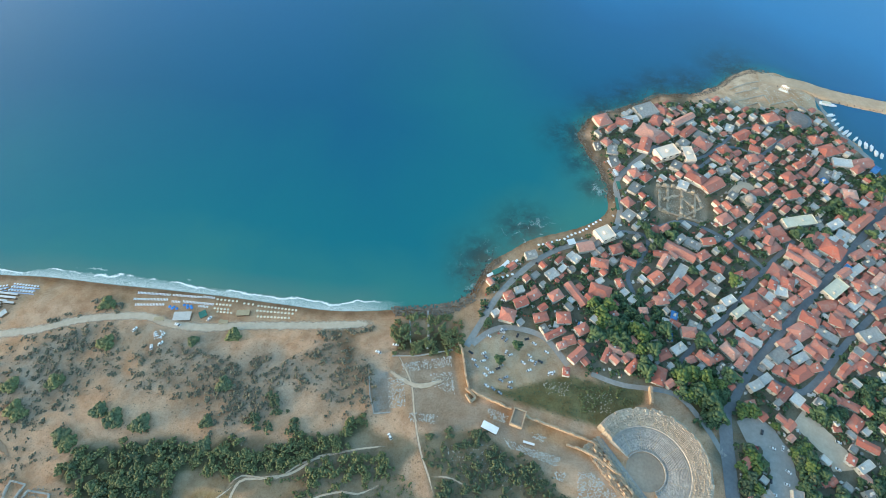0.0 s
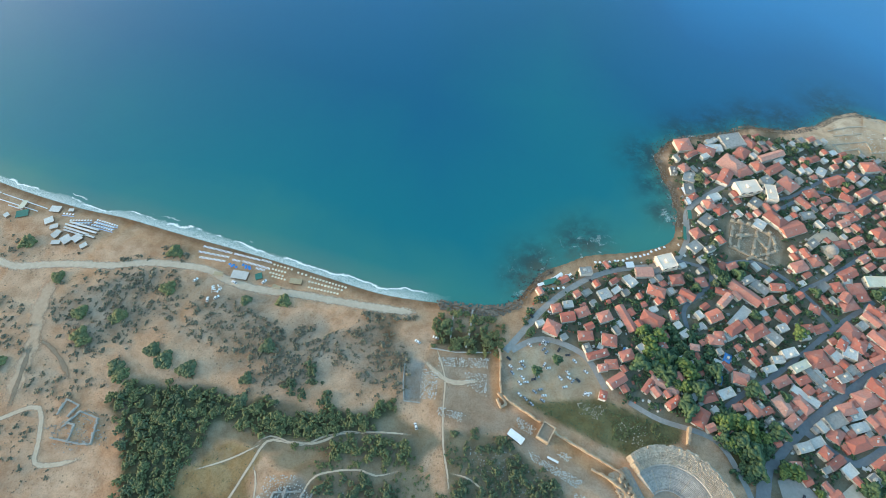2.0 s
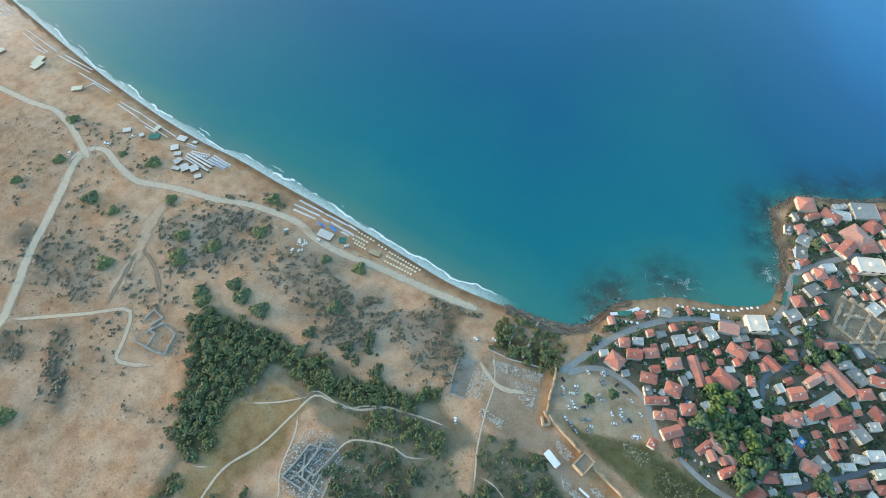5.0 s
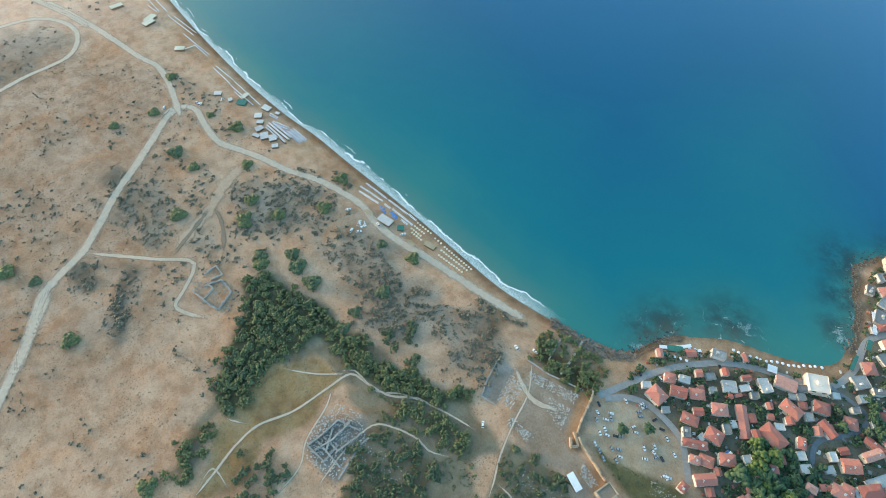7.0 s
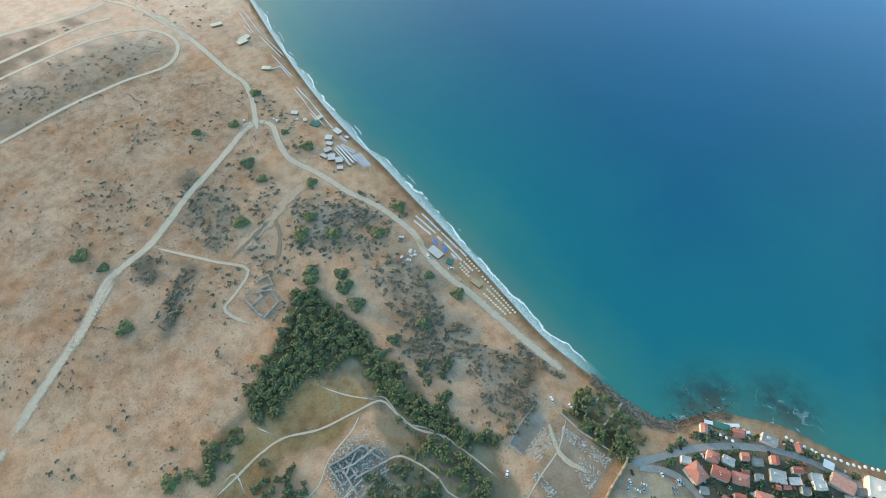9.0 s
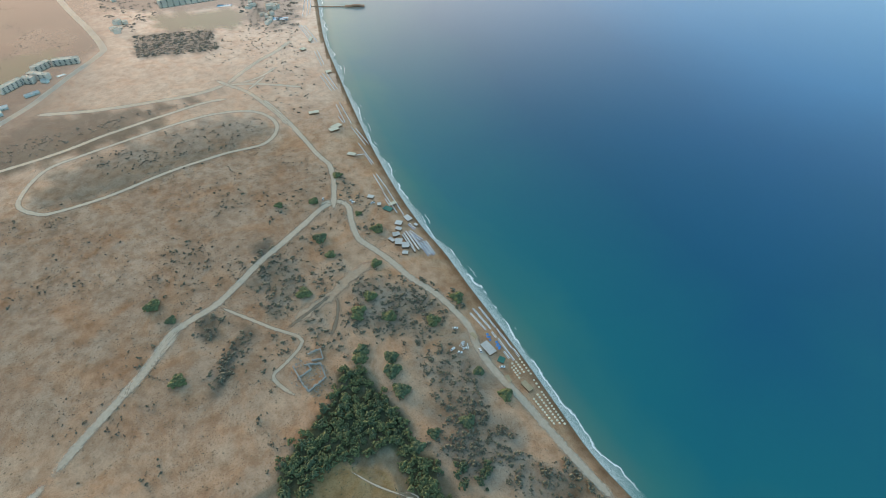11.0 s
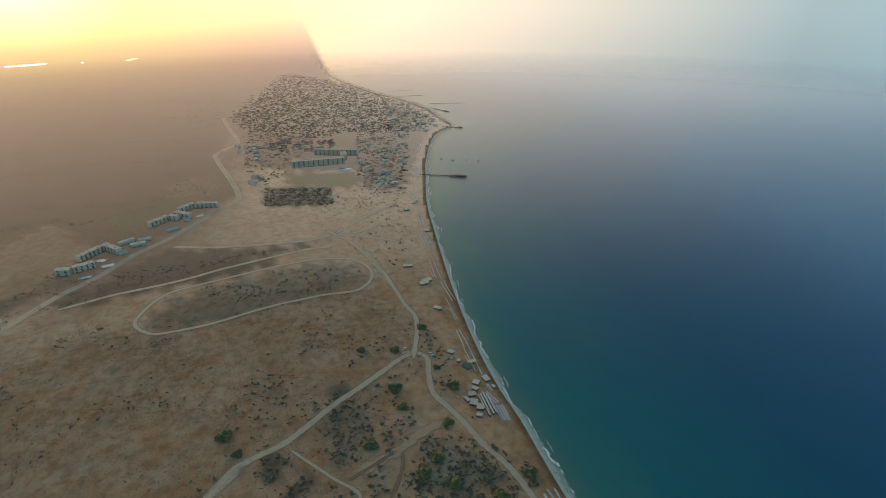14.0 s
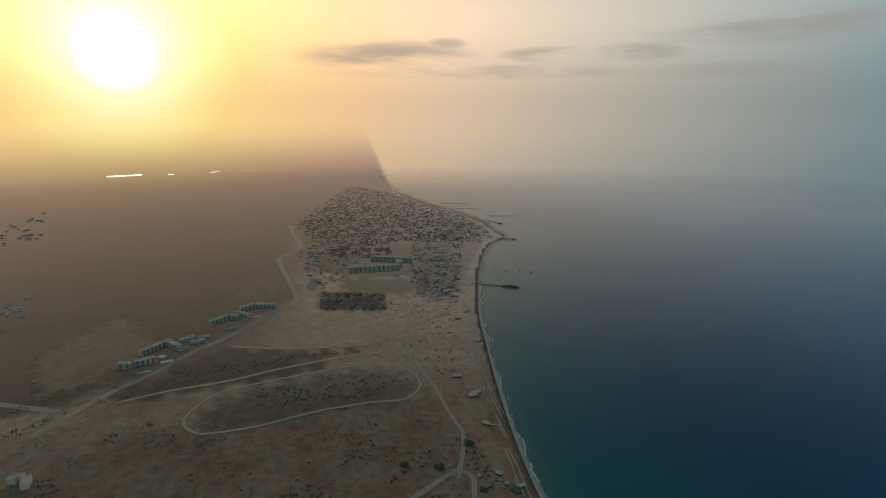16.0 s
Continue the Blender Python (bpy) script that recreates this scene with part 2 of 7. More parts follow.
# ground cover: outline, base colour, softness of the edge in metres
DUNE, SAND, WET = (0.60, 0.395, 0.262), (0.52, 0.34, 0.215), (0.28, 0.175, 0.108)
TOWN = [(37, 223), (36, 249), (53, 296), (106, 333), (193, 356), (209, 424), (193, 522), (269, 565), (389, 576), (504, 552), (542, 422), (560, 286), (444, 73), (404, 44), (236, 45), (247, 132), (213, 164), (150, 175), (120, 199), (95, 223)]
COVERS = [
    ([(-953, -297), (-833, -168), (-901, -21), (-854, 230), (-678, 247), (-589, 223), (-472, 107), (-434, 66), (-332, -12), (-511, -343), (-828, -469)], (0.51, 0.345, 0.235), 40),
    (TOWN, (0.20, 0.19, 0.145), 6),
    ([(29, 216), (67, 230), (100, 220), (126, 193), (110, 181), (62, 168), (35, 173)], (0.50, 0.40, 0.285), 3),
    ([(35, 170), (62, 169), (118, 184), (150, 175), (192, 170), (189, 156), (143, 133), (77, 154)], (0.18, 0.17, 0.088), 3),
    ([(-50, 249), (18, 249), (20, 217), (9, 205), (-50, 202)], (0.10, 0.095, 0.055), 4),
    ([(379, 593), (393, 617), (434, 646), (476, 648), (533, 604), (505, 555), (418, 547), (393, 564)], (0.58, 0.45, 0.32), 4),
    ([(-48, 199), (20, 211), (35, 165), (71, 143), (140, 113), (130, 85), (87, 99), (34, 133), (-24, 133)], (0.37, 0.285, 0.21), 6),
    ([(6, 214), (15, 216), (25, 170), (35, 162), (29, 154), (16, 165)], (0.42, 0.265, 0.155), 2),
    ([(76, 142), (111, 130), (146, 119), (160, 102), (148, 91), (119, 110), (75, 129)], (0.42, 0.275, 0.165), 3),
    ([(44, 153), (66, 146), (60, 136), (40, 142)], (0.42, 0.28, 0.175), 2),
    ([(222, 192), (269, 192), (269, 164), (247, 128), (233, 130), (229, 153), (215, 175)], (0.10, 0.105, 0.06), 3),
    ([(259, 424), (319, 414), (305, 364), (249, 374)], (0.38, 0.32, 0.24), 2),
    ([(-72, 191), (-53, 188), (-49, 149), (-66, 147)], (0.27, 0.26, 0.235), 2),
    ([(-24, 128), (33, 131), (87, 96), (108, 67), (-3, 46)], (0.25, 0.215, 0.145), 3),
    ([(-334, 117), (-263, 128), (-204, 116), (-153, 125), (-109, 123), (-75, 141), (-25, 115), (-49, 79), (-104, 67), (-160, 84), (-215, 78), (-255, 48), (-247, -15), (-229, -68), (-240, -77), (-272, 6), (-305, 71)], (0.25, 0.21, 0.145), 4),
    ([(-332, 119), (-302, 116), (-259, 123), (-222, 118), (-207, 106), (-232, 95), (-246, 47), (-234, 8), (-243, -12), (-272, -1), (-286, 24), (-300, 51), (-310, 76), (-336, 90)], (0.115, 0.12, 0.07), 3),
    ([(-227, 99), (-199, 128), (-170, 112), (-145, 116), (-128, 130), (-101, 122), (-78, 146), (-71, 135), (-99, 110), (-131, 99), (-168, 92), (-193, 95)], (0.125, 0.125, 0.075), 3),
    ([(-250, 51), (-215, 78), (-181, 82), (-176, 39), (-195, -7), (-186, -48), (-207, -80), (-243, -12)], (0.36, 0.255, 0.135), 4),
    ([(-172, 35), (-142, 64), (-125, 52), (-122, 12), (-163, 11)], (0.26, 0.24, 0.21), 5),
    ([(-173, 81), (-127, 95), (-51, 108), (5, 53), (-107, -31), (-111, 14), (-125, 52)], (0.27, 0.225, 0.155), 4),
    ([(-301, 292), (-258, 272), (-239, 190), (-299, 191), (-316, 228)], (0.46, 0.35, 0.255), 12),
    ([(-342, 208), (-238, 227), (-172, 205), (-168, 144), (-212, 142), (-268, 167)], (0.42, 0.325, 0.24), 14),
    ([(-155, 202), (-91, 234), (-70, 202), (-60, 167), (-108, 159), (-165, 177)], (0.40, 0.31, 0.23), 12),
    ([(-423, -8), (-421, 15), (-398, -1), (-383, -21), (-389, -29)], (0.215, 0.185, 0.145), 5),
    ([(-502, -12), (-485, 10), (-457, 5), (-460, -17), (-480, -25)], (0.215, 0.185, 0.145), 5),
    ([(-593, 96), (-585, 110), (-554, 103), (-551, 83), (-575, 82)], (0.215, 0.185, 0.145), 5),
    ([(-203, 159), (-196, 177), (-144, 168), (-140, 145), (-172, 139)], (0.40, 0.31, 0.23), 9),
    ([(-302, 195), (-277, 234), (-222, 209), (-247, 181), (-276, 168)], (0.40, 0.31, 0.23), 9),
    ([(-223, 200), (-180, 215), (-141, 194), (-182, 179)], (0.40, 0.31, 0.23), 9),
    ([(-142, 185), (-123, 208), (-91, 193), (-108, 158)], (0.40, 0.31, 0.23), 9),
    ([(-450, 165), (-427, 216), (-364, 231), (-339, 187), (-390, 139)], (0.40, 0.31, 0.23), 9),
    ([(-459, 30), (-431, 35), (-405, 3), (-388, -28), (-412, -27), (-442, 6)], (0.27, 0.215, 0.16), 8),
    ([(-516, 107), (-487, 122), (-448, 87), (-456, 57), (-493, 76)], (0.36, 0.28, 0.205), 10),
    ([(-561, 109), (-530, 113), (-491, 70), (-508, 57)], (0.34, 0.265, 0.195), 10),
    ([(-119, 223), (-102, 240), (-81, 223), (-98, 203)], (0.25, 0.165, 0.105), 5),
    ([(-471, 209), (-457, 213), (-442, 162), (-438, 144), (-432, 107), (-421, 83), (-397, 97), (-391, 106), (-421, 127), (-444, 139), (-458, 157)], (0.52, 0.365, 0.255), 3),
    ([(-972, -299), (-965, -251), (-972, -134), (-973, -13), (-995, 83), (-1030, 68), (-1085, -131), (-1012, -303)], (0.14, 0.11, 0.065), 12),
    ([(-1147, -125), (-1073, 75), (-1065, 189), (-1049, 162), (-1034, -36), (-1038, -196), (-1075, -223)], (0.15, 0.115, 0.07), 10),
    ([(-853, -168), (-932, -117), (-939, -45), (-960, 55), (-965, 163), (-901, 234), (-846, 222), (-836, 130), (-831, 33), (-820, -57)], (0.33, 0.26, 0.19), 10),
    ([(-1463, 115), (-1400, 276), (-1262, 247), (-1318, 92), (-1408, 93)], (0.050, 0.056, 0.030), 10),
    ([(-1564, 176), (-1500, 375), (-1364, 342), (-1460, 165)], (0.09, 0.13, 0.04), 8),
    ([(-1500, -193), (-1487, -70), (-1372, -100), (-1328, -180)], (0.14, 0.20, 0.07), 20),
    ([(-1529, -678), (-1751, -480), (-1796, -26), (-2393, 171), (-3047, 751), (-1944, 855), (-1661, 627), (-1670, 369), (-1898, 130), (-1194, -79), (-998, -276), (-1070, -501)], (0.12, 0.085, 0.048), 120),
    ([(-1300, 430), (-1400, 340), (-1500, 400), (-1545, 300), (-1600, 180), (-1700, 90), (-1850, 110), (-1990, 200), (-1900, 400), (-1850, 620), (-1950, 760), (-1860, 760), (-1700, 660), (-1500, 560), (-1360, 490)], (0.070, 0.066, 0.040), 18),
    ([(-1234, -504), (-1265, -476), (-1416, -388), (-1210, -266), (-1081, -335), (-1034, -382), (-1031, -424)], (0.42, 0.28, 0.16), 10),
    ([(-1429, -265), (-1524, -40), (-1395, -64), (-1271, -217)], (0.060, 0.135, 0.030), 10),
    ([(-1889, -611), (-1850, -408), (-1672, -371), (-1705, -541)], (0.20, 0.105, 0.066), 14),
    ([(-1648, -157), (-1610, -3), (-1468, -6), (-1480, -117)], (0.22, 0.15, 0.09), 12),
    ([(-1365, -615), (-1379, -554), (-1237, -496), (-1053, -447), (-1042, -490)], (0.11, 0.085, 0.045), 14),
    ([(-1899, -349), (-1883, -118), (-1687, -94), (-1694, -302)], (0.075, 0.085, 0.04), 14),
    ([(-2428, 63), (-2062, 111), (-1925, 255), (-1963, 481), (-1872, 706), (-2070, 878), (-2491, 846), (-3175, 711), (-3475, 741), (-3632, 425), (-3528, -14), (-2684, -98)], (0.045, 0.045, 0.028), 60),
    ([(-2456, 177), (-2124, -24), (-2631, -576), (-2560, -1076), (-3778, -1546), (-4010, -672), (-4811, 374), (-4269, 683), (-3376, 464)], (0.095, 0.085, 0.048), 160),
]


FARM = [*[(-868, -620), (-972, -463), (-991, -380), (-1168, -237), (-1300, -82), (-1451, 46), (-1790, -8), (-2146, 62), (-2496, 53), (-2917, -75), (-3582, -185)], (-6000, 300), (-6000, -5000), (-1500, -4000)]


BAY_LINE = smooth_line([(84, 333), (100, 342), (117, 349), (141, 356), (169, 366), (188, 381)], 8)


def in_bay(x, y, reach):
    return distance_to(BAY_LINE, np.asarray(x, float), np.asarray(y, float)) < reach


def cover_colours(x, y, d):
    col = np.tile(DUNE, (len(x), 1)) * 1.0

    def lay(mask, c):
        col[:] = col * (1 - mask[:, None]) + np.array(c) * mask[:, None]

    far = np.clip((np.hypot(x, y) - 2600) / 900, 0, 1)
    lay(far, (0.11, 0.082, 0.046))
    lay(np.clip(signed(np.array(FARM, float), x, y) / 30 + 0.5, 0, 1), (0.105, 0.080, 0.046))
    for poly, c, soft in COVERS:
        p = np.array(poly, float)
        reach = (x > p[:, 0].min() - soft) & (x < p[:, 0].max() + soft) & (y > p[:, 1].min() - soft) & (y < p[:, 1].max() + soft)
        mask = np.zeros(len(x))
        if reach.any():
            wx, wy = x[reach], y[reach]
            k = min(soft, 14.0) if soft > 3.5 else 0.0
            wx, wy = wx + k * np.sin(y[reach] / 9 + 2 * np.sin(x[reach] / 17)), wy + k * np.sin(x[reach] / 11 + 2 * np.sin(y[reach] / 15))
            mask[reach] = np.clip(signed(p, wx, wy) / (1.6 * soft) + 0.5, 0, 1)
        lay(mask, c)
    beach = np.clip((37 - d) / 20, 0, 1) * np.clip((260 - x) / 120 - (y > 330) * 3, 0, 1) * (np.hypot(x, y) < 4000)
    lay(beach, SAND)
    lay(np.clip((9 - d) / 6, 0, 1) * (beach > 0), WET)
    lay(np.clip((12 - d) / 6, 0, 1) * (x > 40) * (y > 250) * (np.hypot(x - 480, y - 600) > 130), (0.20, 0.155, 0.11))
    bay = in_bay(x, y, 24)
    lay(np.clip((15 - d) / 4, 0, 1) * bay, (0.40, 0.285, 0.185))
    lay(np.clip((3.5 - d) / 3, 0, 1) * bay, (0.25, 0.18, 0.12))
    lay(np.clip((-d - 30) / 60, 0, 1), (0.02, 0.045, 0.06))
    return col


def land_height(x, y, r):
    d = signed(LAND, x, y)
    rocky = np.clip((x - 20) / 60, 0, 1) * (np.abs(d) < 40) * ~in_bay(x, y, 30)
    d = d + rocky * (2.5 * np.sin(x / 7 + 2 * np.sin(y / 11)) + 2.5 * np.sin(y / 6.3 + 2 * np.sin(x / 13)))
    farm = np.clip(signed(np.array(FARM, float), x, y) / 30 + 0.5, 0, 1)
    return rise(d, x, y), {"cover": cover_colours(x, y, d), "farm": farm, "wild": np.clip((d - 30) / 15, 0, 1) * np.clip((30 - x) / 40, 0, 1) * np.clip((1350 - r) / 200, 0, 1) * (1 - farm)}, d > -12


def calc_mul(n, a, b):
    k = n.nt.nodes.new("ShaderNodeMath")
    k.operation = "MULTIPLY"
    n.put(a, k.inputs[0]), n.put(b, k.inputs[1])
    return k.outputs[0]


def ground_material():
    n = Nodes("ground_earth", rough=0.8, spec=0.0)
    # amber-tinted sheen brightens far ground at grazing view, in place of haze
    n.bsdf.inputs["Sheen Weight"].default_value = 0.5
    n.bsdf.inputs["Sheen Roughness"].default_value = 0.3
    n.bsdf.inputs["Sheen Tint"].default_value = (1.0, 0.84, 0.70, 1)
    pos = n.where()
    big, mid, fine = n.noise(0.012, 5, 0.6), n.noise(0.07, 6, 0.65), n.noise(0.6, 5, 0.7)
    c = n.mix(n.ramp(big, (0.38, 0.0), (0.62, 1.0)), n.attr("cover").outputs["Color"], (0.86, 0.80, 0.76), "MULTIPLY")
    c = n.mix(n.ramp(mid, (0.42, 0.0), (0.64, 0.62)), c, (0.60, 0.52, 0.46), "MULTIPLY")
    c = n.mix(n.ramp(fine, (0.42, 0.0), (0.62, 0.34)), c, (0.6, 0.56, 0.5), "MULTIPLY")
    cell = n.nt.nodes.new("ShaderNodeTexVoronoi")
    cell.distance = "MANHATTAN"
    cell.inputs["Scale"].default_value = 1 / 210
    n.put(pos, cell.inputs["Vector"])
    tone = n.ramp(cell.outputs["Color"], (0.0, (0.055, 0.062, 0.028)), (0.25, (0.085, 0.075, 0.038)), (0.4, (0.16, 0.100, 0.058)), (0.55, (0.080, 0.066, 0.036)), (0.75, (0.21, 0.130, 0.074)), (1.0, (0.11, 0.066, 0.040)))
    c = n.mix(calc_mul(n, n.attr("farm").outputs["Fac"], 0.42), c, tone)
    speck = n.noise(1.1, 3, 0.8)
    c = n.mix(n.ramp(speck, (0.53, 0.0), (0.63, 0.42)), c, (0.5, 0.46, 0.40), "MULTIPLY")
    for scale, low, high, depth, place in ((0.42, 0.16, 0.30, 0.75, 0.03), (0.19, 0.15, 0.27, 0.7, 0.018)):
        dots = n.nt.nodes.new("ShaderNodeTexVoronoi")
        dots.inputs["Scale"].default_value = scale
        n.put(pos, dots.inputs["Vector"])
        few = n.ramp(n.noise(place, 4, 0.6, distort=0.8), (0.46, 0.0), (0.62, depth))
        c = n.mix(calc_mul(n, calc_mul(n, n.ramp(dots.outputs["Distance"], (low, 1.0), (high, 0.0)), few), n.attr("wild").outputs["Fac"]), c, (0.165, 0.125, 0.085))
    litter = n.ramp(n.noise(0.05, 6, 0.72, distort=0.5), (0.54, 0.0), (0.68, 0.32))
    c = n.mix(calc_mul(n, litter, n.attr("wild").outputs["Fac"]), c, (0.30, 0.22, 0.16))
    warm = n.noise(0.02, 4, 0.6, distort=1.0)
    c = n.mix(n.ramp(warm, (0.45, 0.0), (0.68, 0.65)), c, (1.06, 0.82, 0.64), "MULTIPLY")
    # the sheen that imitates haze: strong on pale bare ground, hardly any on planted ground
    haze_sheen = n.node("ShaderNodeMapRange")
    for i, v in enumerate((0.12, 0.40, 0.02, 0.85)):
        haze_sheen.inputs[i + 1].default_value = v
    n.put(c, haze_sheen.inputs[0])
    n.put(haze_sheen.outputs[0], n.bsdf.inputs["Sheen Weight"])
    n.bump(fine, 0.3, 0.35)
    # haze over the far land, put into its alpha
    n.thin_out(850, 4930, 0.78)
    return n.color(c)


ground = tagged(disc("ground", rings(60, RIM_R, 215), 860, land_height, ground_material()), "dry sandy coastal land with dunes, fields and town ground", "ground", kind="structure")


# ---- the sea ----
REEFS = [*zip([(93, 363), (42, 322), (170, 512), (215, 566), (258, 588), (307, 612), (351, 611), (418, 648), (184, 424), (28, 304), (177, 466)], (28, 26, 30, 26, 26, 26, 30, 34, 16, 18, 22))]


def sea_height(x, y, r):
    d = -signed(LAND, x, y)
    reef = np.zeros(len(x))
    for (rx, ry), size in REEFS:
        np.maximum(reef, np.exp(-((x - rx) ** 2 + (y - ry) ** 2) / (2 * (0.8 * size) ** 2)), out=reef)
    sandy = np.clip((-40 - x) / 50, 0, 1)
    return np.zeros(len(x)), {"depth": np.clip(d * (1 + 1.5 * np.clip((x - 100) / 350, 0, 1) * np.clip((y - 350) / 350, 0, 1)) + 200 * np.clip((x - 430) / 120, 0, 1) * np.clip((y - 300) / 120, 0, 1) + 330 * np.clip((x - 40) / 200, 0, 1) * np.clip((y - 420) / 180, 0, 1) * np.clip(d / 30, 0, 1), -20, 3000), "reef": reef, "sandy": sandy}, d > -2


def sea_material():
    n = Nodes("sea_water", rough=0.3, spec=0.5)
    n.bsdf.inputs["IOR"].default_value = 1.33

    def calc(op, a, b, c=0.0):
        k = n.nt.nodes.new("ShaderNodeMath")
        k.operation = op
        for v, sck in zip((a, b, c), k.inputs):
            n.put(v, sck)
        return k.outputs[0]

    d = n.attr("depth").outputs["Fac"]
    deep = calc("MULTIPLY_ADD", d, 1 / 900, calc("MULTIPLY_ADD", n.noise(0.004, 4, 0.55, distort=0.6), 0.2, -0.1))
    c = n.ramp(deep, (0.0, (0.032, 0.180, 0.155)), (0.10, (0.002, 0.136, 0.165)), (0.35, (0.0, 0.092, 0.168)), (0.7, (0.0, 0.094, 0.208)), (1.0, (0.0, 0.133, 0.298)))
    # dark rock and weed on the bottom near the rocky shore
    reef = calc("MULTIPLY", n.attr("reef").outputs["Fac"], n.ramp(n.noise(0.06, 6, 0.7), (0.30, 0.0), (0.56, 1.0)))
    c = n.mix(calc("MULTIPLY", reef, 0.85), c, n.ramp(calc("DIVIDE", d, 60.0), (0.05, (0.085, 0.075, 0.05)), (0.35, (0.03, 0.042, 0.04)), (0.8, (0.010, 0.032, 0.042))))
    # stirred sand next to the beach, then broken foam
    sandy = n.attr("sandy").outputs["Fac"]
    wob = calc("MULTIPLY_ADD", n.noise(0.03, 3, 0.5), 10.0, -5.0)
    near = calc("ADD", d, wob)
    c = n.mix(calc("MULTIPLY", sandy, n.ramp(calc("DIVIDE", near, 36.0), (0.0, 0.7), (0.3, 0.28), (1.0, 0.0))), c, (0.17, 0.19, 0.145))
    lace = n.ramp(n.noise(0.42, 7, 0.8, distort=2.6), (0.45, 0.0), (0.55, 1.0))
    scallop = calc("ADD", d, calc("ADD", calc("MULTIPLY_ADD", n.noise(0.018, 2, 0.5), 26.0, -13.0), calc("MULTIPLY_ADD", n.noise(0.07, 4, 0.65), 8.0, -4.0)))
    wash = calc("MULTIPLY", n.ramp(calc("DIVIDE", d, 24.0), (0.0, 0.0), (0.06, 0.75), (0.2, 0.6), (0.75, 0.0)), n.ramp(calc("DIVIDE", scallop, 24.0), (0.34, 1.0), (0.44, 0.0)))
    crest = calc("MULTIPLY", n.ramp(calc("DIVIDE", scallop, 24.0), (0.30, 0.0), (0.345, 1.0), (0.37, 1.0), (0.43, 0.0)), n.ramp(n.noise(0.024, 4, 0.6), (0.44, 0.0), (0.52, 1.0)))
    second = calc("MULTIPLY", n.ramp(calc("DIVIDE", scallop, 24.0), (0.56, 0.0), (0.60, 1.0), (0.63, 0.0)), n.ramp(n.noise(0.017, 3, 0.6, distort=0.4), (0.58, 0.0), (0.64, 0.8)))
    foam = calc("MAXIMUM", calc("MAXIMUM", calc("MULTIPLY", wash, calc("MULTIPLY_ADD", lace, 0.75, 0.25)), crest), second)
    rocky = calc("MULTIPLY", calc("MULTIPLY", n.attr("reef").outputs["Fac"], n.ramp(n.noise(0.05, 5, 0.65, distort=1.2), (0.57, 0.0), (0.64, 1.0))), calc("MULTIPLY", lace, n.ramp(calc("DIVIDE", d, 70.0), (0.1, 1.0), (0.6, 0.0))))
    foam = calc("MAXIMUM", calc("MULTIPLY", foam, sandy), calc("MULTIPLY", rocky, 0.9))
    c = n.mix(foam, c, (0.80, 0.82, 0.80))
    n.put(calc("MULTIPLY_ADD", foam, 0.55, 0.3), n.bsdf.inputs["Roughness"])
    swell = calc("MULTIPLY_ADD", n.noise(0.05, 4, 0.6), 2.0, n.noise(0.3, 5, 0.6))
    n.bump(swell, 0.04, 0.7)
    # haze over the open sea, put into its alpha
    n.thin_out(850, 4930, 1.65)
    return n.color(c)


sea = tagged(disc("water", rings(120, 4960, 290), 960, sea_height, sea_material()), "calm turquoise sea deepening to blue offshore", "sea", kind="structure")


# ---- paths and roads ----
TRACK_LINES = []


def ribbon(name, pts, width, material, label, category, lift=0.4, step=5.0, closed=False, wobble=0.1, worn=True):
    """A strip laid along plan points; worn strips fade into the ground at ragged edges."""
    line = smooth_line(pts, step, closed)
    if closed:
        line = np.concatenate([line, line[:1]])
    t = np.gradient(line, axis=0)
    t /= np.linalg.norm(t, axis=1)[:, None] + 1e-9
    nrm = np.stack([-t[:, 1], t[:, 0]], 1)
    rng = random.Random(name + str(len(line)))
    across = np.linspace(-1, 1, 7)
    half = width * (0.9 if worn else 0.5)
    verts, faces, edge = [], [], []
    for i, (p, q) in enumerate(zip(line, nrm)):
        w = half * (1 + rng.uniform(-wobble, wobble))
        end = min(1.0, 0.25 * min(i, len(line) - 1 - i)) if worn and not closed else 1.0
        for f in across:
            verts.append((p[0] + q[0] * w * f, p[1] + q[1] * w * f, 0.0))
            edge.append((1 - abs(f)) * end)
        if i:
            k = 7 * i
            faces += [(k - 7 + j, k - 6 + j, k + 1 + j, k + j) for j in range(6)]
    v = np.array(verts)
    v[:, 2] = ground_z(v[:, 0], v[:, 1]) + lift
    me = bpy.data.meshes.new(name)
    me.from_pydata(v.tolist(), [], faces)
    me.attributes.new("edge", "FLOAT", "POINT").data.foreach_set("value", np.array(edge, np.float32))
    me.materials.append(material)
    TRACK_LINES.append((smooth_line(pts, 25, closed), width))
    return tagged(new(name, me), label, category, kind="structure")


def worn(name, dark, light, scale):
    """Trodden earth that thins out towards the edges of its strip."""
    n = Nodes(name, 0.65, 0.0, 0.06)
    c = n.mix(n.ramp(n.noise(scale, 6, 0.65), (0.3, 0.0), (0.7, 1.0)), dark, light)
    k = n.nt.nodes.new("ShaderNodeMath")
    k.operation = "MULTIPLY_ADD"
    n.put(n.noise(0.35, 5, 0.7), k.inputs[0])
    k.inputs[1].default_value = 0.9
    n.put(n.attr("edge").outputs["Fac"], k.inputs[2])
    n.put(n.ramp(k.outputs[0], (0.52, 0.0), (1.05, 0.86)), n.bsdf.inputs["Alpha"])
    # tinted sheen keeps tracks as bright as the ground's imitated haze
    n.bsdf.inputs["Sheen Weight"].default_value = 0.9
    n.bsdf.inputs["Sheen Roughness"].default_value = 0.3
    n.bsdf.inputs["Sheen Tint"].default_value = (1.0, 0.86, 0.72, 1)
    return n.color(c)


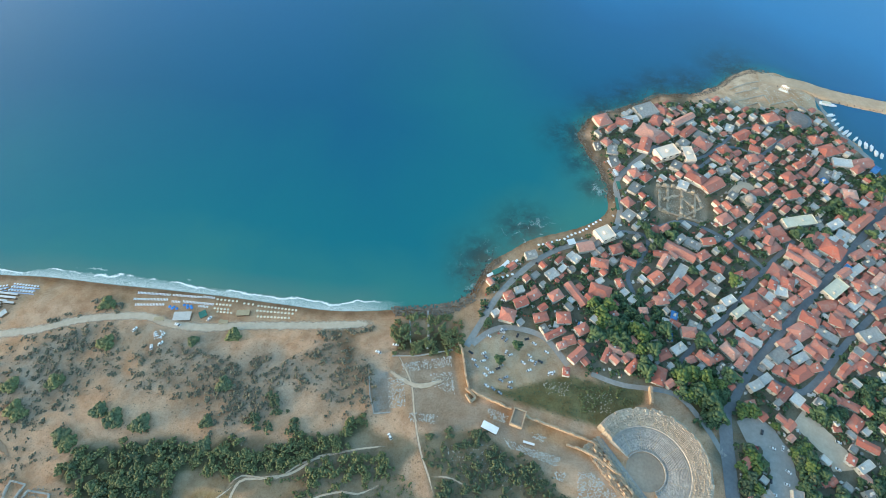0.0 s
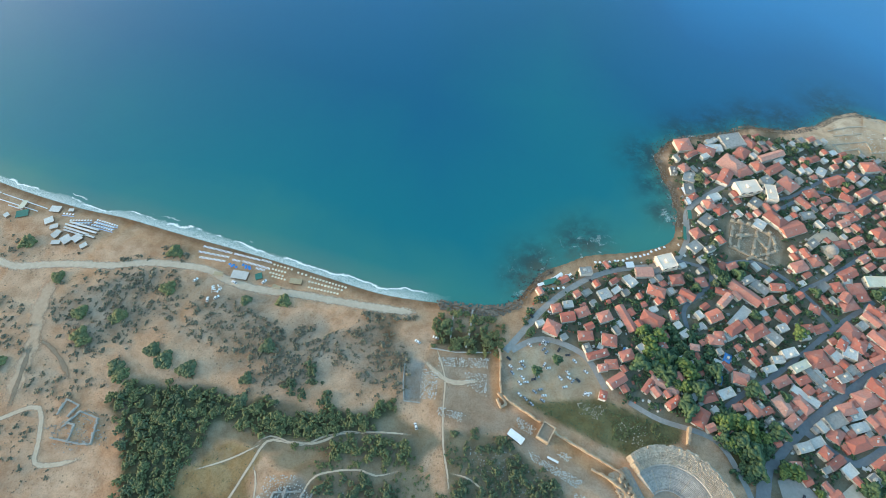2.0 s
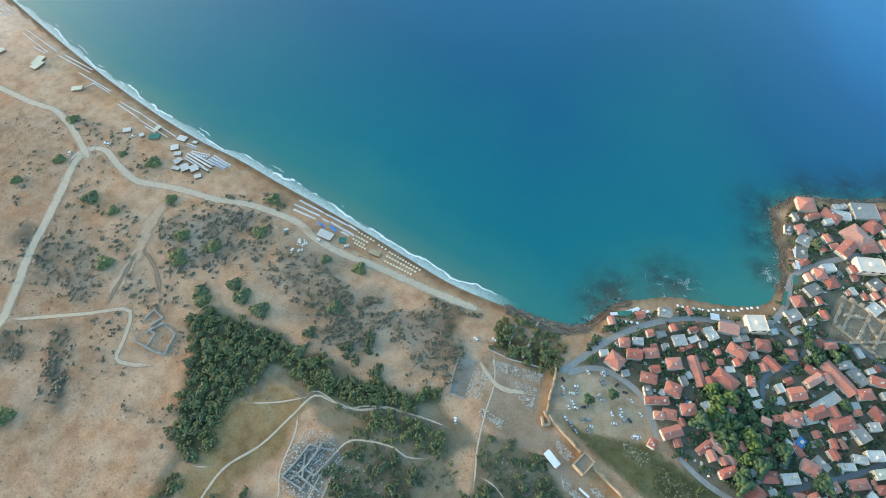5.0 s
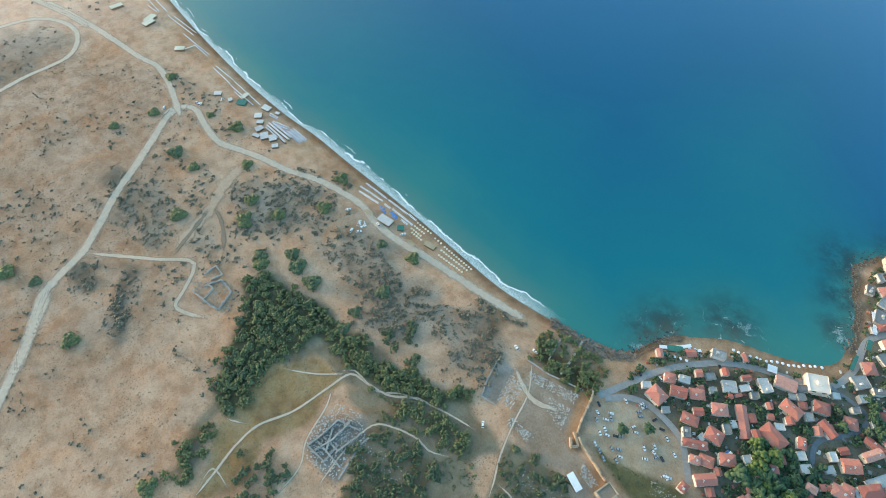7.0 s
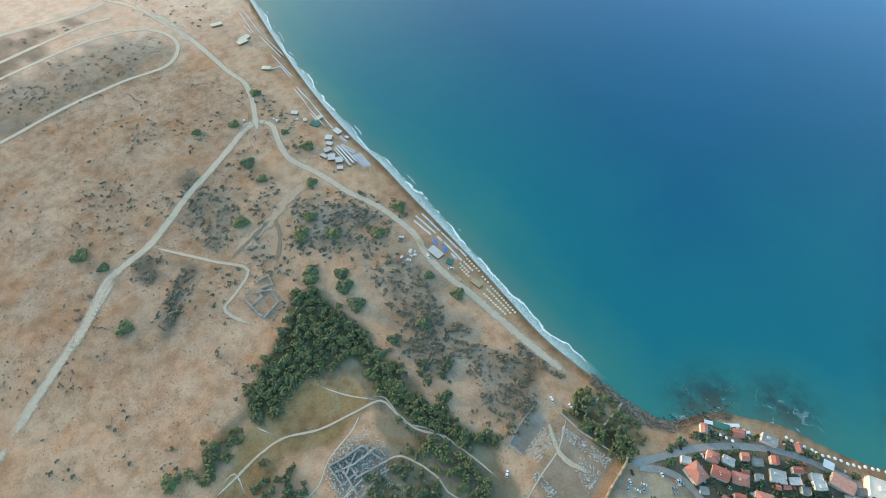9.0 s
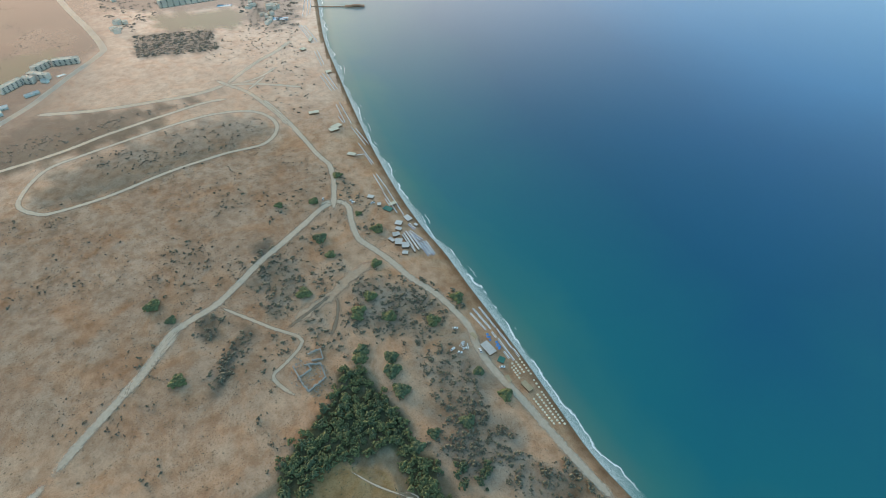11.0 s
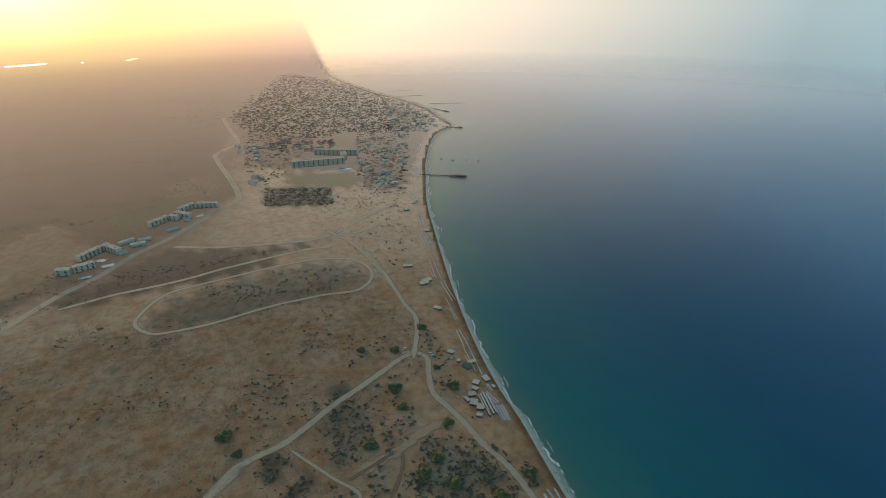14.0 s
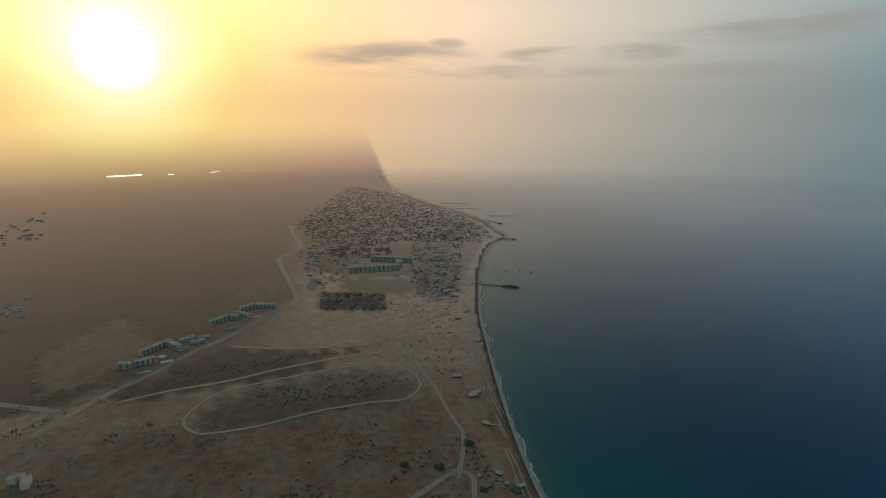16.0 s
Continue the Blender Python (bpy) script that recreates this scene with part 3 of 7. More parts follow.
TRACK = worn("pale_track", (0.48, 0.38, 0.28), (0.61, 0.495, 0.375), 0.25)
FAINT = worn("faint_track", (0.47, 0.37, 0.27), (0.60, 0.485, 0.365), 0.3)
FOOTPATH = worn("trodden_earth", (0.48, 0.365, 0.26), (0.60, 0.475, 0.35), 0.4)
ASPHALT = plain("asphalt", (0.15, 0.16, 0.17), (0.22, 0.23, 0.235), 0.3, 0.85)
PALE_ROAD = plain("worn_road", (0.48, 0.365, 0.265), (0.59, 0.465, 0.35), 0.3, 0.65, spec=0.06, hazed=True)
# tinted sheen brightens the far road in place of haze
hazed_road = PALE_ROAD.node_tree.nodes["Principled BSDF"]
hazed_road.inputs["Sheen Weight"].default_value, hazed_road.inputs["Sheen Roughness"].default_value = 0.9, 0.3
hazed_road.inputs["Sheen Tint"].default_value = (1.0, 0.88, 0.76, 1)
for name, pts, width in (
    ("coast_track", [(-616, 195), (-619, 211), (-608, 230), (-589, 234), (-559, 223), (-520, 214), (-486, 222), (-452, 229), (-416, 234), (-378, 245), (-344, 249), (-308, 249), (-279, 240), (-245, 236), (-206, 238), (-167, 238), (-129, 238), (-94, 239), (-68, 241)], 7),
    ("coast_track", [(-593, 211), (-614, 222), (-653, 241), (-679, 251), (-709, 259), (-744, 256), (-815, 257), (-865, 257), (-929, 254), (-985, 249)], 7),
    ("dune_road", [(-602, 240), (-612, 222), (-609, 199), (-589, 162), (-571, 127), (-552, 86), (-528, 47), (-509, 13), (-502, -19), (-494, -43), (-474, -65), (-452, -87), (-433, -109)], 8),
    ("dune_road", [(-496, -32), (-459, -80), (-432, -116), (-407, -151), (-382, -182)], 8),
    ("dune_road", [(-383, -180), (-366, -208), (-352, -243)], 8),
):
    ribbon(name, pts, width, TRACK, "pale trodden sand track across the dunes", "track")
ORANGE_EARTH, GULLY = worn("orange_earth", (0.44, 0.29, 0.19), (0.56, 0.40, 0.275), 0.3), worn("gully_earth", (0.20, 0.15, 0.105), (0.28, 0.215, 0.15), 0.3)
ribbon("earth_bank", [(-468, 213), (-463, 186), (-456, 161), (-445, 141), (-439, 117), (-434, 93), (-429, 73)], 11, ORANGE_EARTH, "bare orange-brown earth bank in the dunes", "bank", wobble=0.3)
for pts in ([(-445, 142), (-428, 137), (-412, 129), (-397, 118), (-382, 104)], [(-445, 138), (-437, 113), (-430, 86), (-424, 66)]):
    ribbon("gully", pts, 3.4, GULLY, "dark brown gully cut in the dunes", "gully", lift=0.5, wobble=0.3)
for name, pts, width in (
    ("footpath", [(-505, 14), (-469, 36), (-436, 56), (-406, 77), (-393, 73), (-381, 51), (-373, 33), (-355, 35), (-332, 45)], 3.5),
    ("footpath", [(-190, -51), (-216, -48), (-213, -68)], 1.5),
    ("footpath", [(-210, -77), (-212, -51), (-215, -23), (-212, 2), (-196, 30), (-186, 64), (-178, 88), (-160, 91), (-134, 95), (-111, 109), (-87, 112)], 2.0),
    ("footpath", [(-251, -12), (-237, -11), (-216, -1)], 1.5),
    ("footpath", [(-178, 88), (-205, 68), (-235, 52)], 1.5),
    ("footpath", [(-156, -36), (-156, -2), (-168, 19), (-175, 53), (-186, 72)], 1.5),
    ("footpath", [(-132, -7), (-134, 32), (-129, 64), (-111, 75), (-88, 80), (-74, 78), (-54, 86)], 1.5),
    ("footpath", [(-48, 211), (-36, 188), (-30, 171), (-27, 144), (-21, 113), (-13, 90), (-8, 72)], 1.5),
    ("footpath", [(-58, 194), (-44, 182), (-22, 173), (8, 182)], 4),
    ("footpath", [(-13, 92), (7, 90), (31, 76)], 1.5),
    ("footpath", [(-189, 81), (-177, 93), (-147, 91), (-124, 104), (-84, 114), (-49, 118)], 1.5),
    ("oval_track", [(-876, -170), (-945, -131), (-963, -69), (-976, 39), (-980, 140), (-953, 210), (-910, 235), (-863, 231), (-827, 194), (-835, 127), (-833, 41), (-819, -52), (-819, -119), (-831, -150)], 6),
    ("footpath", [(-970, -299), (-969, -283), (-986, -206), (-992, -111), (-1011, -25), (-1025, 76), (-1031, 153), (-1021, 198)], 7),
    ("footpath", [(-1161, -125), (-1117, -28), (-1089, 78), (-1076, 156), (-1084, 211)], 9),
    ("footpath", [(-1084, 211), (-1145, 288), (-1183, 356), (-1225, 408)], 8),
    ("footpath", [(-1117, 198), (-1084, 211), (-1031, 234), (-957, 247), (-904, 252), (-861, 252)], 7),
    ("footpath", [(-1084, 211), (-1046, 270), (-985, 337)], 6),
    ("footpath", [(-1075, 229), (-1077, 273), (-1105, 329)], 5),
    ("footpath", [(-1034, 235), (-1052, 259), (-1079, 293)], 5),
):
    ribbon(name, pts, width, FAINT if name == "oval_track" else FOOTPATH, "bare trodden earth path through dry scrub", "path", closed=name == "oval_track")
ribbon("country_road", [(-893, -393), (-1018, -303), (-1067, -251), (-1144, -192), (-1209, -123), (-1308, -42), (-1386, 24), (-1425, 37), (-1552, 29), (-1769, 4), (-1873, 6), (-1992, 80), (-2227, 66), (-2421, 57)], 15, PALE_ROAD, "worn paved country road", "road", wobble=0.03, worn=False)
GREY_PAVING = plain("grey_paving", (0.25, 0.24, 0.222), (0.35, 0.335, 0.31), 0.3, 0.8)
ribbon("country_road", [(-1050, -526), (-1024, -483), (-991, -422), (-962, -369)], 13, PALE_ROAD, "worn paved side road between fields", "road", wobble=0.03, worn=False)
STREETS = [
    ([(268, 152), (303, 192), (343, 228), (396, 273), (453, 324), (501, 366), (542, 404)], 7.5),
    ([(243, 53), (248, 84), (254, 117), (261, 148)], 12),
    ([(259, 142), (268, 152)], 9),
    ([(301, 186), (332, 166), (353, 172), (400, 212), (444, 246), (499, 287)], 6.5),
    ([(396, 339), (351, 302), (315, 267), (275, 231), (254, 216), (231, 195)], 5),
    ([(23, 214), (38, 239), (61, 275), (97, 311), (131, 331), (172, 344), (197, 358), (210, 389), (213, 429), (240, 459), (275, 488)], 6.5),
    ([(29, 216), (49, 231), (70, 234), (101, 223), (122, 193)], 6),
    ([(143, 184), (171, 173), (218, 164), (238, 137), (249, 107)], 5),
    ([(275, 488), (320, 465), (384, 510), (418, 523), (464, 525)], 4.4),
    ([(320, 451), (369, 485), (400, 470), (440, 499)], 4.4),
    ([(202, 271), (201, 296), (226, 325), (230, 348), (196, 356)], 4.4),
    ([(520, 592), (521, 536), (528, 499), (549, 450)], 7.5),
    ([(351, 302), (329, 332), (304, 355), (274, 368), (231, 352)], 4.4),
    ([(406, 405), (358, 363), (325, 340)], 4.4),
]
LOTS = [
    ([(271, 127), (289, 127), (297, 98), (284, 53)], 24),
    ([(326, 141), (338, 127), (349, 109), (351, 95)], 20),
    ([(345, 405), (364, 423), (375, 414)], 10),
]
for i, (pts, width) in enumerate(LOTS):
    ribbon("car_park", pts, width, PALE_ROAD if i else GREY_PAVING, "pale worn paved yard beside the houses", "car park", wobble=0.12, lift=0.45, worn=False)
for i, (pts, width) in enumerate(STREETS):
    ribbon("street", pts, width, GREY_PAVING if i in (5, 6, 7, 11) else ASPHALT, "grey asphalt street through the old town", "road", wobble=0.04, worn=False)


# ---- building helpers ----
def mesh(name, bm, material):
    me = bpy.data.meshes.new(name)
    bm.to_mesh(me)
    bm.free()
    me.materials.append(material)
    return me


def part(name, bm, material, parent, label=""):
    """One mesh object under a thing or under a part."""
    ob = new(name, bm if isinstance(bm, bpy.types.Mesh) else mesh(name, bm, material))
    ob.parent = parent
    return tagged(ob, label)


def thing(name, m, label, category, group="", kind=""):
    ob = new(name)
    ob.matrix_world = m
    return tagged(ob, label, category, group, kind)


def box(bm, x0, x1, y0, y1, z0, z1):
    v = [bm.verts.new((x, y, z)) for z in (z0, z1) for x, y in ((x0, y0), (x1, y0), (x1, y1), (x0, y1))]
    for f in ((3, 2, 1, 0), (4, 5, 6, 7), (0, 1, 5, 4), (1, 2, 6, 5), (2, 3, 7, 6), (3, 0, 4, 7)):
        bm.faces.new([v[i] for i in f])
    return v


def box_bm(*a):
    bm = bmesh.new()
    box(bm, *a)
    return bm


WALL_WHITE = plain("whitewashed_wall", (0.54, 0.49, 0.42), (0.73, 0.68, 0.60), 0.8, 0.85, by_object=0.3)
FLAT_WHITE = plain("white_flat_roof", (0.52, 0.49, 0.45), (0.72, 0.69, 0.64), 0.5, 0.8, by_object=0.25)
FLAT_GREY = plain("grey_flat_roof", (0.30, 0.28, 0.255), (0.47, 0.44, 0.40), 0.4, 0.85, by_object=0.4)
SHEET_BLUE = plain("blue_roof_sheet", (0.04, 0.16, 0.38), (0.10, 0.30, 0.55), 0.6, 0.6)
GLASS_DARK = plain("window_glass", (0.03, 0.035, 0.04), (0.06, 0.065, 0.07), 0.5, 0.15, spec=0.5)
WOOD = plain("weathered_wood", (0.14, 0.09, 0.055), (0.24, 0.16, 0.10), 1.5, 0.8)
PALE_STONE = plain("pale_stone", (0.33, 0.285, 0.22), (0.49, 0.435, 0.35), 0.6, 0.9)
BATH_STONE = plain("bath_ruin_stone", (0.31, 0.25, 0.18), (0.47, 0.39, 0.30), 0.5, 0.9)
HOTEL_WALL = plain("cream_plaster", (0.80, 0.63, 0.49), (0.88, 0.72, 0.58), 0.5, 0.7, by_object=0.12, hazed=True)
# warm sheen lightens the shaded far walls in place of haze
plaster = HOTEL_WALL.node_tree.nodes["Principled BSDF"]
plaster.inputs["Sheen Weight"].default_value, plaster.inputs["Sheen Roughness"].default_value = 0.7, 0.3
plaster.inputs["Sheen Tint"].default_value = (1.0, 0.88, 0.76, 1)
EXCAVATED = plain("pale_excavated_stone", (0.46, 0.43, 0.38), (0.66, 0.62, 0.55), 0.8, 0.85)
GREY_STONE = plain("grey_ruin_stone", (0.27, 0.25, 0.22), (0.46, 0.425, 0.37), 0.6, 0.9)
RUST_STONE = plain("ochre_sandstone", (0.36, 0.25, 0.16), (0.57, 0.43, 0.295), 0.5, 0.9)
CREAM = plain("cream_sheet", (0.58, 0.52, 0.38), (0.70, 0.64, 0.50), 0.4, 0.7)
POOL = plain("pool_water", (0.03, 0.25, 0.42), (0.06, 0.34, 0.52), 0.5, 0.1, spec=0.5)


def tile_material():
    n = Nodes("clay_roof_tiles", 0.85, 0.0, 0.2)
    c = n.ramp(n.rand(), (0.0, (0.49, 0.142, 0.095)), (0.15, (0.30, 0.105, 0.080)), (0.3, (0.57, 0.190, 0.125)), (0.45, (0.40, 0.155, 0.118)), (0.6, (0.50, 0.142, 0.092)), (0.75, (0.51, 0.22, 0.165)), (0.9, (0.42, 0.118, 0.082)), (1.0, (0.60, 0.33, 0.25)))
    c = n.mix(n.ramp(n.noise(0.5, 6, 0.7), (0.42, 0.0), (0.66, 0.5)), c, (0.31, 0.13, 0.095))
    c = n.mix(n.ramp(n.noise(0.16, 4, 0.6), (0.52, 0.0), (0.68, 0.4)), c, (0.40, 0.27, 0.21))
    n.bump(n.noise(2.5, 4, 0.6), 0.6, 0.15)
    return n.color(c)


TILE_RED = tile_material()
WINDOW = mesh("window", box_bm(-0.55, 0.55, -0.06, 0.06, 0, 1.35), GLASS_DARK)
DOOR = mesh("door", box_bm(-0.5, 0.5, -0.06, 0.06, 0, 2.05), WOOD)
CHIMNEY = mesh("chimney", box_bm(-0.4, 0.4, -0.4, 0.4, 0, 1.6), WALL_WHITE)


def tank_mesh():
    """A rooftop water heater: a tilted panel with a tank behind."""
    bm = bmesh.new()
    box(bm, -0.9, 0.9, -0.9, 0.5, 0.1, 0.2)
    for v in bm.verts:
        v.co.z += 0.4 * (v.co.y + 0.9)
    bmesh.ops.create_cone(bm, cap_ends=True, segments=10, radius1=0.32, radius2=0.32, depth=1.9, matrix=pose(0, 0.75, 1.0, 0, 90, 0))
    return mesh("water_tank", bm, FLAT_WHITE)


TANK = tank_mesh()


def pitched_roof(l, w, z, h, hip, over=0.5):
    """A hipped or gabled tile roof with a ridge cap and thick eaves."""
    bm = bmesh.new()
    a, b = l / 2 + over, w / 2 + over
    k = max(a - b * 0.9, 0.15) if hip else a
    eave = [bm.verts.new((x, y, z - 0.18)) for x, y in ((-a, -b), (a, -b), (a, b), (-a, b))]
    lo = [bm.verts.new((x, y, z)) for x, y in ((-a, -b), (a, -b), (a, b), (-a, b))]
    r0, r1 = bm.verts.new((-k, 0, z + h)), bm.verts.new((k, 0, z + h))
    for f in ((lo[0], lo[1], r1, r0), (lo[1], lo[2], r1), (lo[2], lo[3], r0, r1), (lo[3], lo[0], r0), eave[::-1]):
        bm.faces.new(f)
    for i in range(4):
        bm.faces.new((eave[i], eave[(i + 1) % 4], lo[(i + 1) % 4], lo[i]))
    box(bm, -k, k, -0.16, 0.16, z + h - 0.1, z + h + 0.14)
    return bm


def flat_roof(l, w, z):
    """A terrace roof inside a low parapet."""
    bm = bmesh.new()
    a, b, t = l / 2 + 0.1, w / 2 + 0.1, 0.25
    box(bm, -a, a, -b, b, z - 0.15, z + 0.12)
    for x0, x1, y0, y1 in ((-a, a, -b, -b + t), (-a, a, b - t, b), (-a, -a + t, -b + t, b - t), (a - t, a, -b + t, b - t)):
        box(bm, x0, x1, y0, y1, z + 0.12, z + 0.75)
    return bm


HOUSE_LOOKS = {
    "red": ("old-town house with a weathered red clay tile roof", TILE_RED),
    "white": ("white flat-roofed house with a parapet terrace", FLAT_WHITE),
    "grey": ("low house with a weathered grey flat roof", FLAT_GREY),
    "blue": ("small house under a blue sheet roof", SHEET_BLUE),
    "cream": ("long building with a pale cream flat roof", CREAM),
}
BLOCKS = [(297, 247), (384, 324), (536, 422), (592, 346), (538, 246), (438, 209), (360, 169), (301, 169), (288, 198)]
rng_house = random.Random(7)
# open ground that stays clear of houses: bath ruins, temple field, car park, slope above the theatre
FOOTPRINTS = [(x, y, a, b, 0.0) for (x, y), a, b in zip([(283, 395), (463, 593), (81, 199), (107, 162), (172, 164)], (34, 75, 52, 55, 30), (30, 34, 28, 22, 16))]


KERBS = [(smooth_line(pts, 4), w) for pts, w in STREETS]


def beside_street(x, y, depth):
    """The plan point moved off any street so far that a house of that half depth stands beside it."""
    for line, w in KERBS:
        d = np.hypot(line[:, 0] - x, line[:, 1] - y)
        i = int(d.argmin())
        short = w / 2 + depth + 0.3 - d[i]
        if short > 0 and d[i] > 0.1:
            k = min(short, 6.0) / d[i]
            x, y = x + (x - line[i, 0]) * k, y + (y - line[i, 1]) * k
    return float(x), float(y)


def house(x, y, l, w, turn, look_of):
    label, cover = HOUSE_LOOKS[look_of]
    big = 1.08 if inside(BLOCKS, x, y) else 0.97
    l, w = max(l, 4.0) * big, max(w, 3.5) * big
    h = rng_house.choice((3.2, 3.6, 5.4, 5.8)) if min(l, w) > 6 else 3.4
    x, y = beside_street(x, y, min(l, w) / 2)
    z0 = float(ground_z(x, y))
    FOOTPRINTS.append((x, y, l / 2, w / 2, radians(turn)))
    ob = thing("house", pose(x, y, z0, 0, 0, turn), label, "house", "old town houses")
    part("wall", box_bm(-l / 2, l / 2, -w / 2, w / 2, -1.5, h - 0.02), WALL_WHITE, ob)
    if look_of == "red":
        rh = w * rng_house.uniform(0.17, 0.24)
        roof = part("roof", pitched_roof(l, w, h + 0.2, rh, rng_house.random() < 0.55 or l < w * 1.25), cover, ob)
        if rng_house.random() < 0.6:
            c = part("chimney", CHIMNEY, None, roof)
            c.location = (rng_house.uniform(-0.3, 0.3) * l, rng_house.choice((-1, 1)) * w * 0.22, h + 0.2 + rh * 0.3)
    else:
        roof = part("roof", flat_roof(l, w, h), cover, ob)
        if rng_house.random() < 0.7:
            c = part("stair_head", box_bm(-1.3, 1.3, -1.1, 1.1, 0, 2.1), WALL_WHITE, roof)
            c.location = (rng_house.uniform(-0.3, 0.3) * l, rng_house.uniform(-0.2, 0.2) * w, h + 0.1)
    if rng_house.random() < 0.45:
        c = part("water_heater", TANK, None, roof, "rooftop solar water heater")
        c.matrix_local = pose(rng_house.uniform(-0.3, 0.3) * l, -w * 0.12, h + (w * 0.13 if look_of == "red" else 0.12), 0, 0, -turn)
    up = 0.9 + 2.7 * (h > 5)
    for length, off, spin in ((l, w / 2, 0), (w, -l / 2, 90)):
        count = 1
        for i in range(count):
            along = (i + 0.5) / count * length - length / 2
            o = part("window", WINDOW, None, ob)
            o.matrix_local = pose(along if spin == 0 else off, off if spin == 0 else along, up, 0, 0, spin)
    if l > 14:
        part("door", DOOR, None, ob).matrix_local = pose(l * 0.2, -w / 2, 0.1)
    return ob


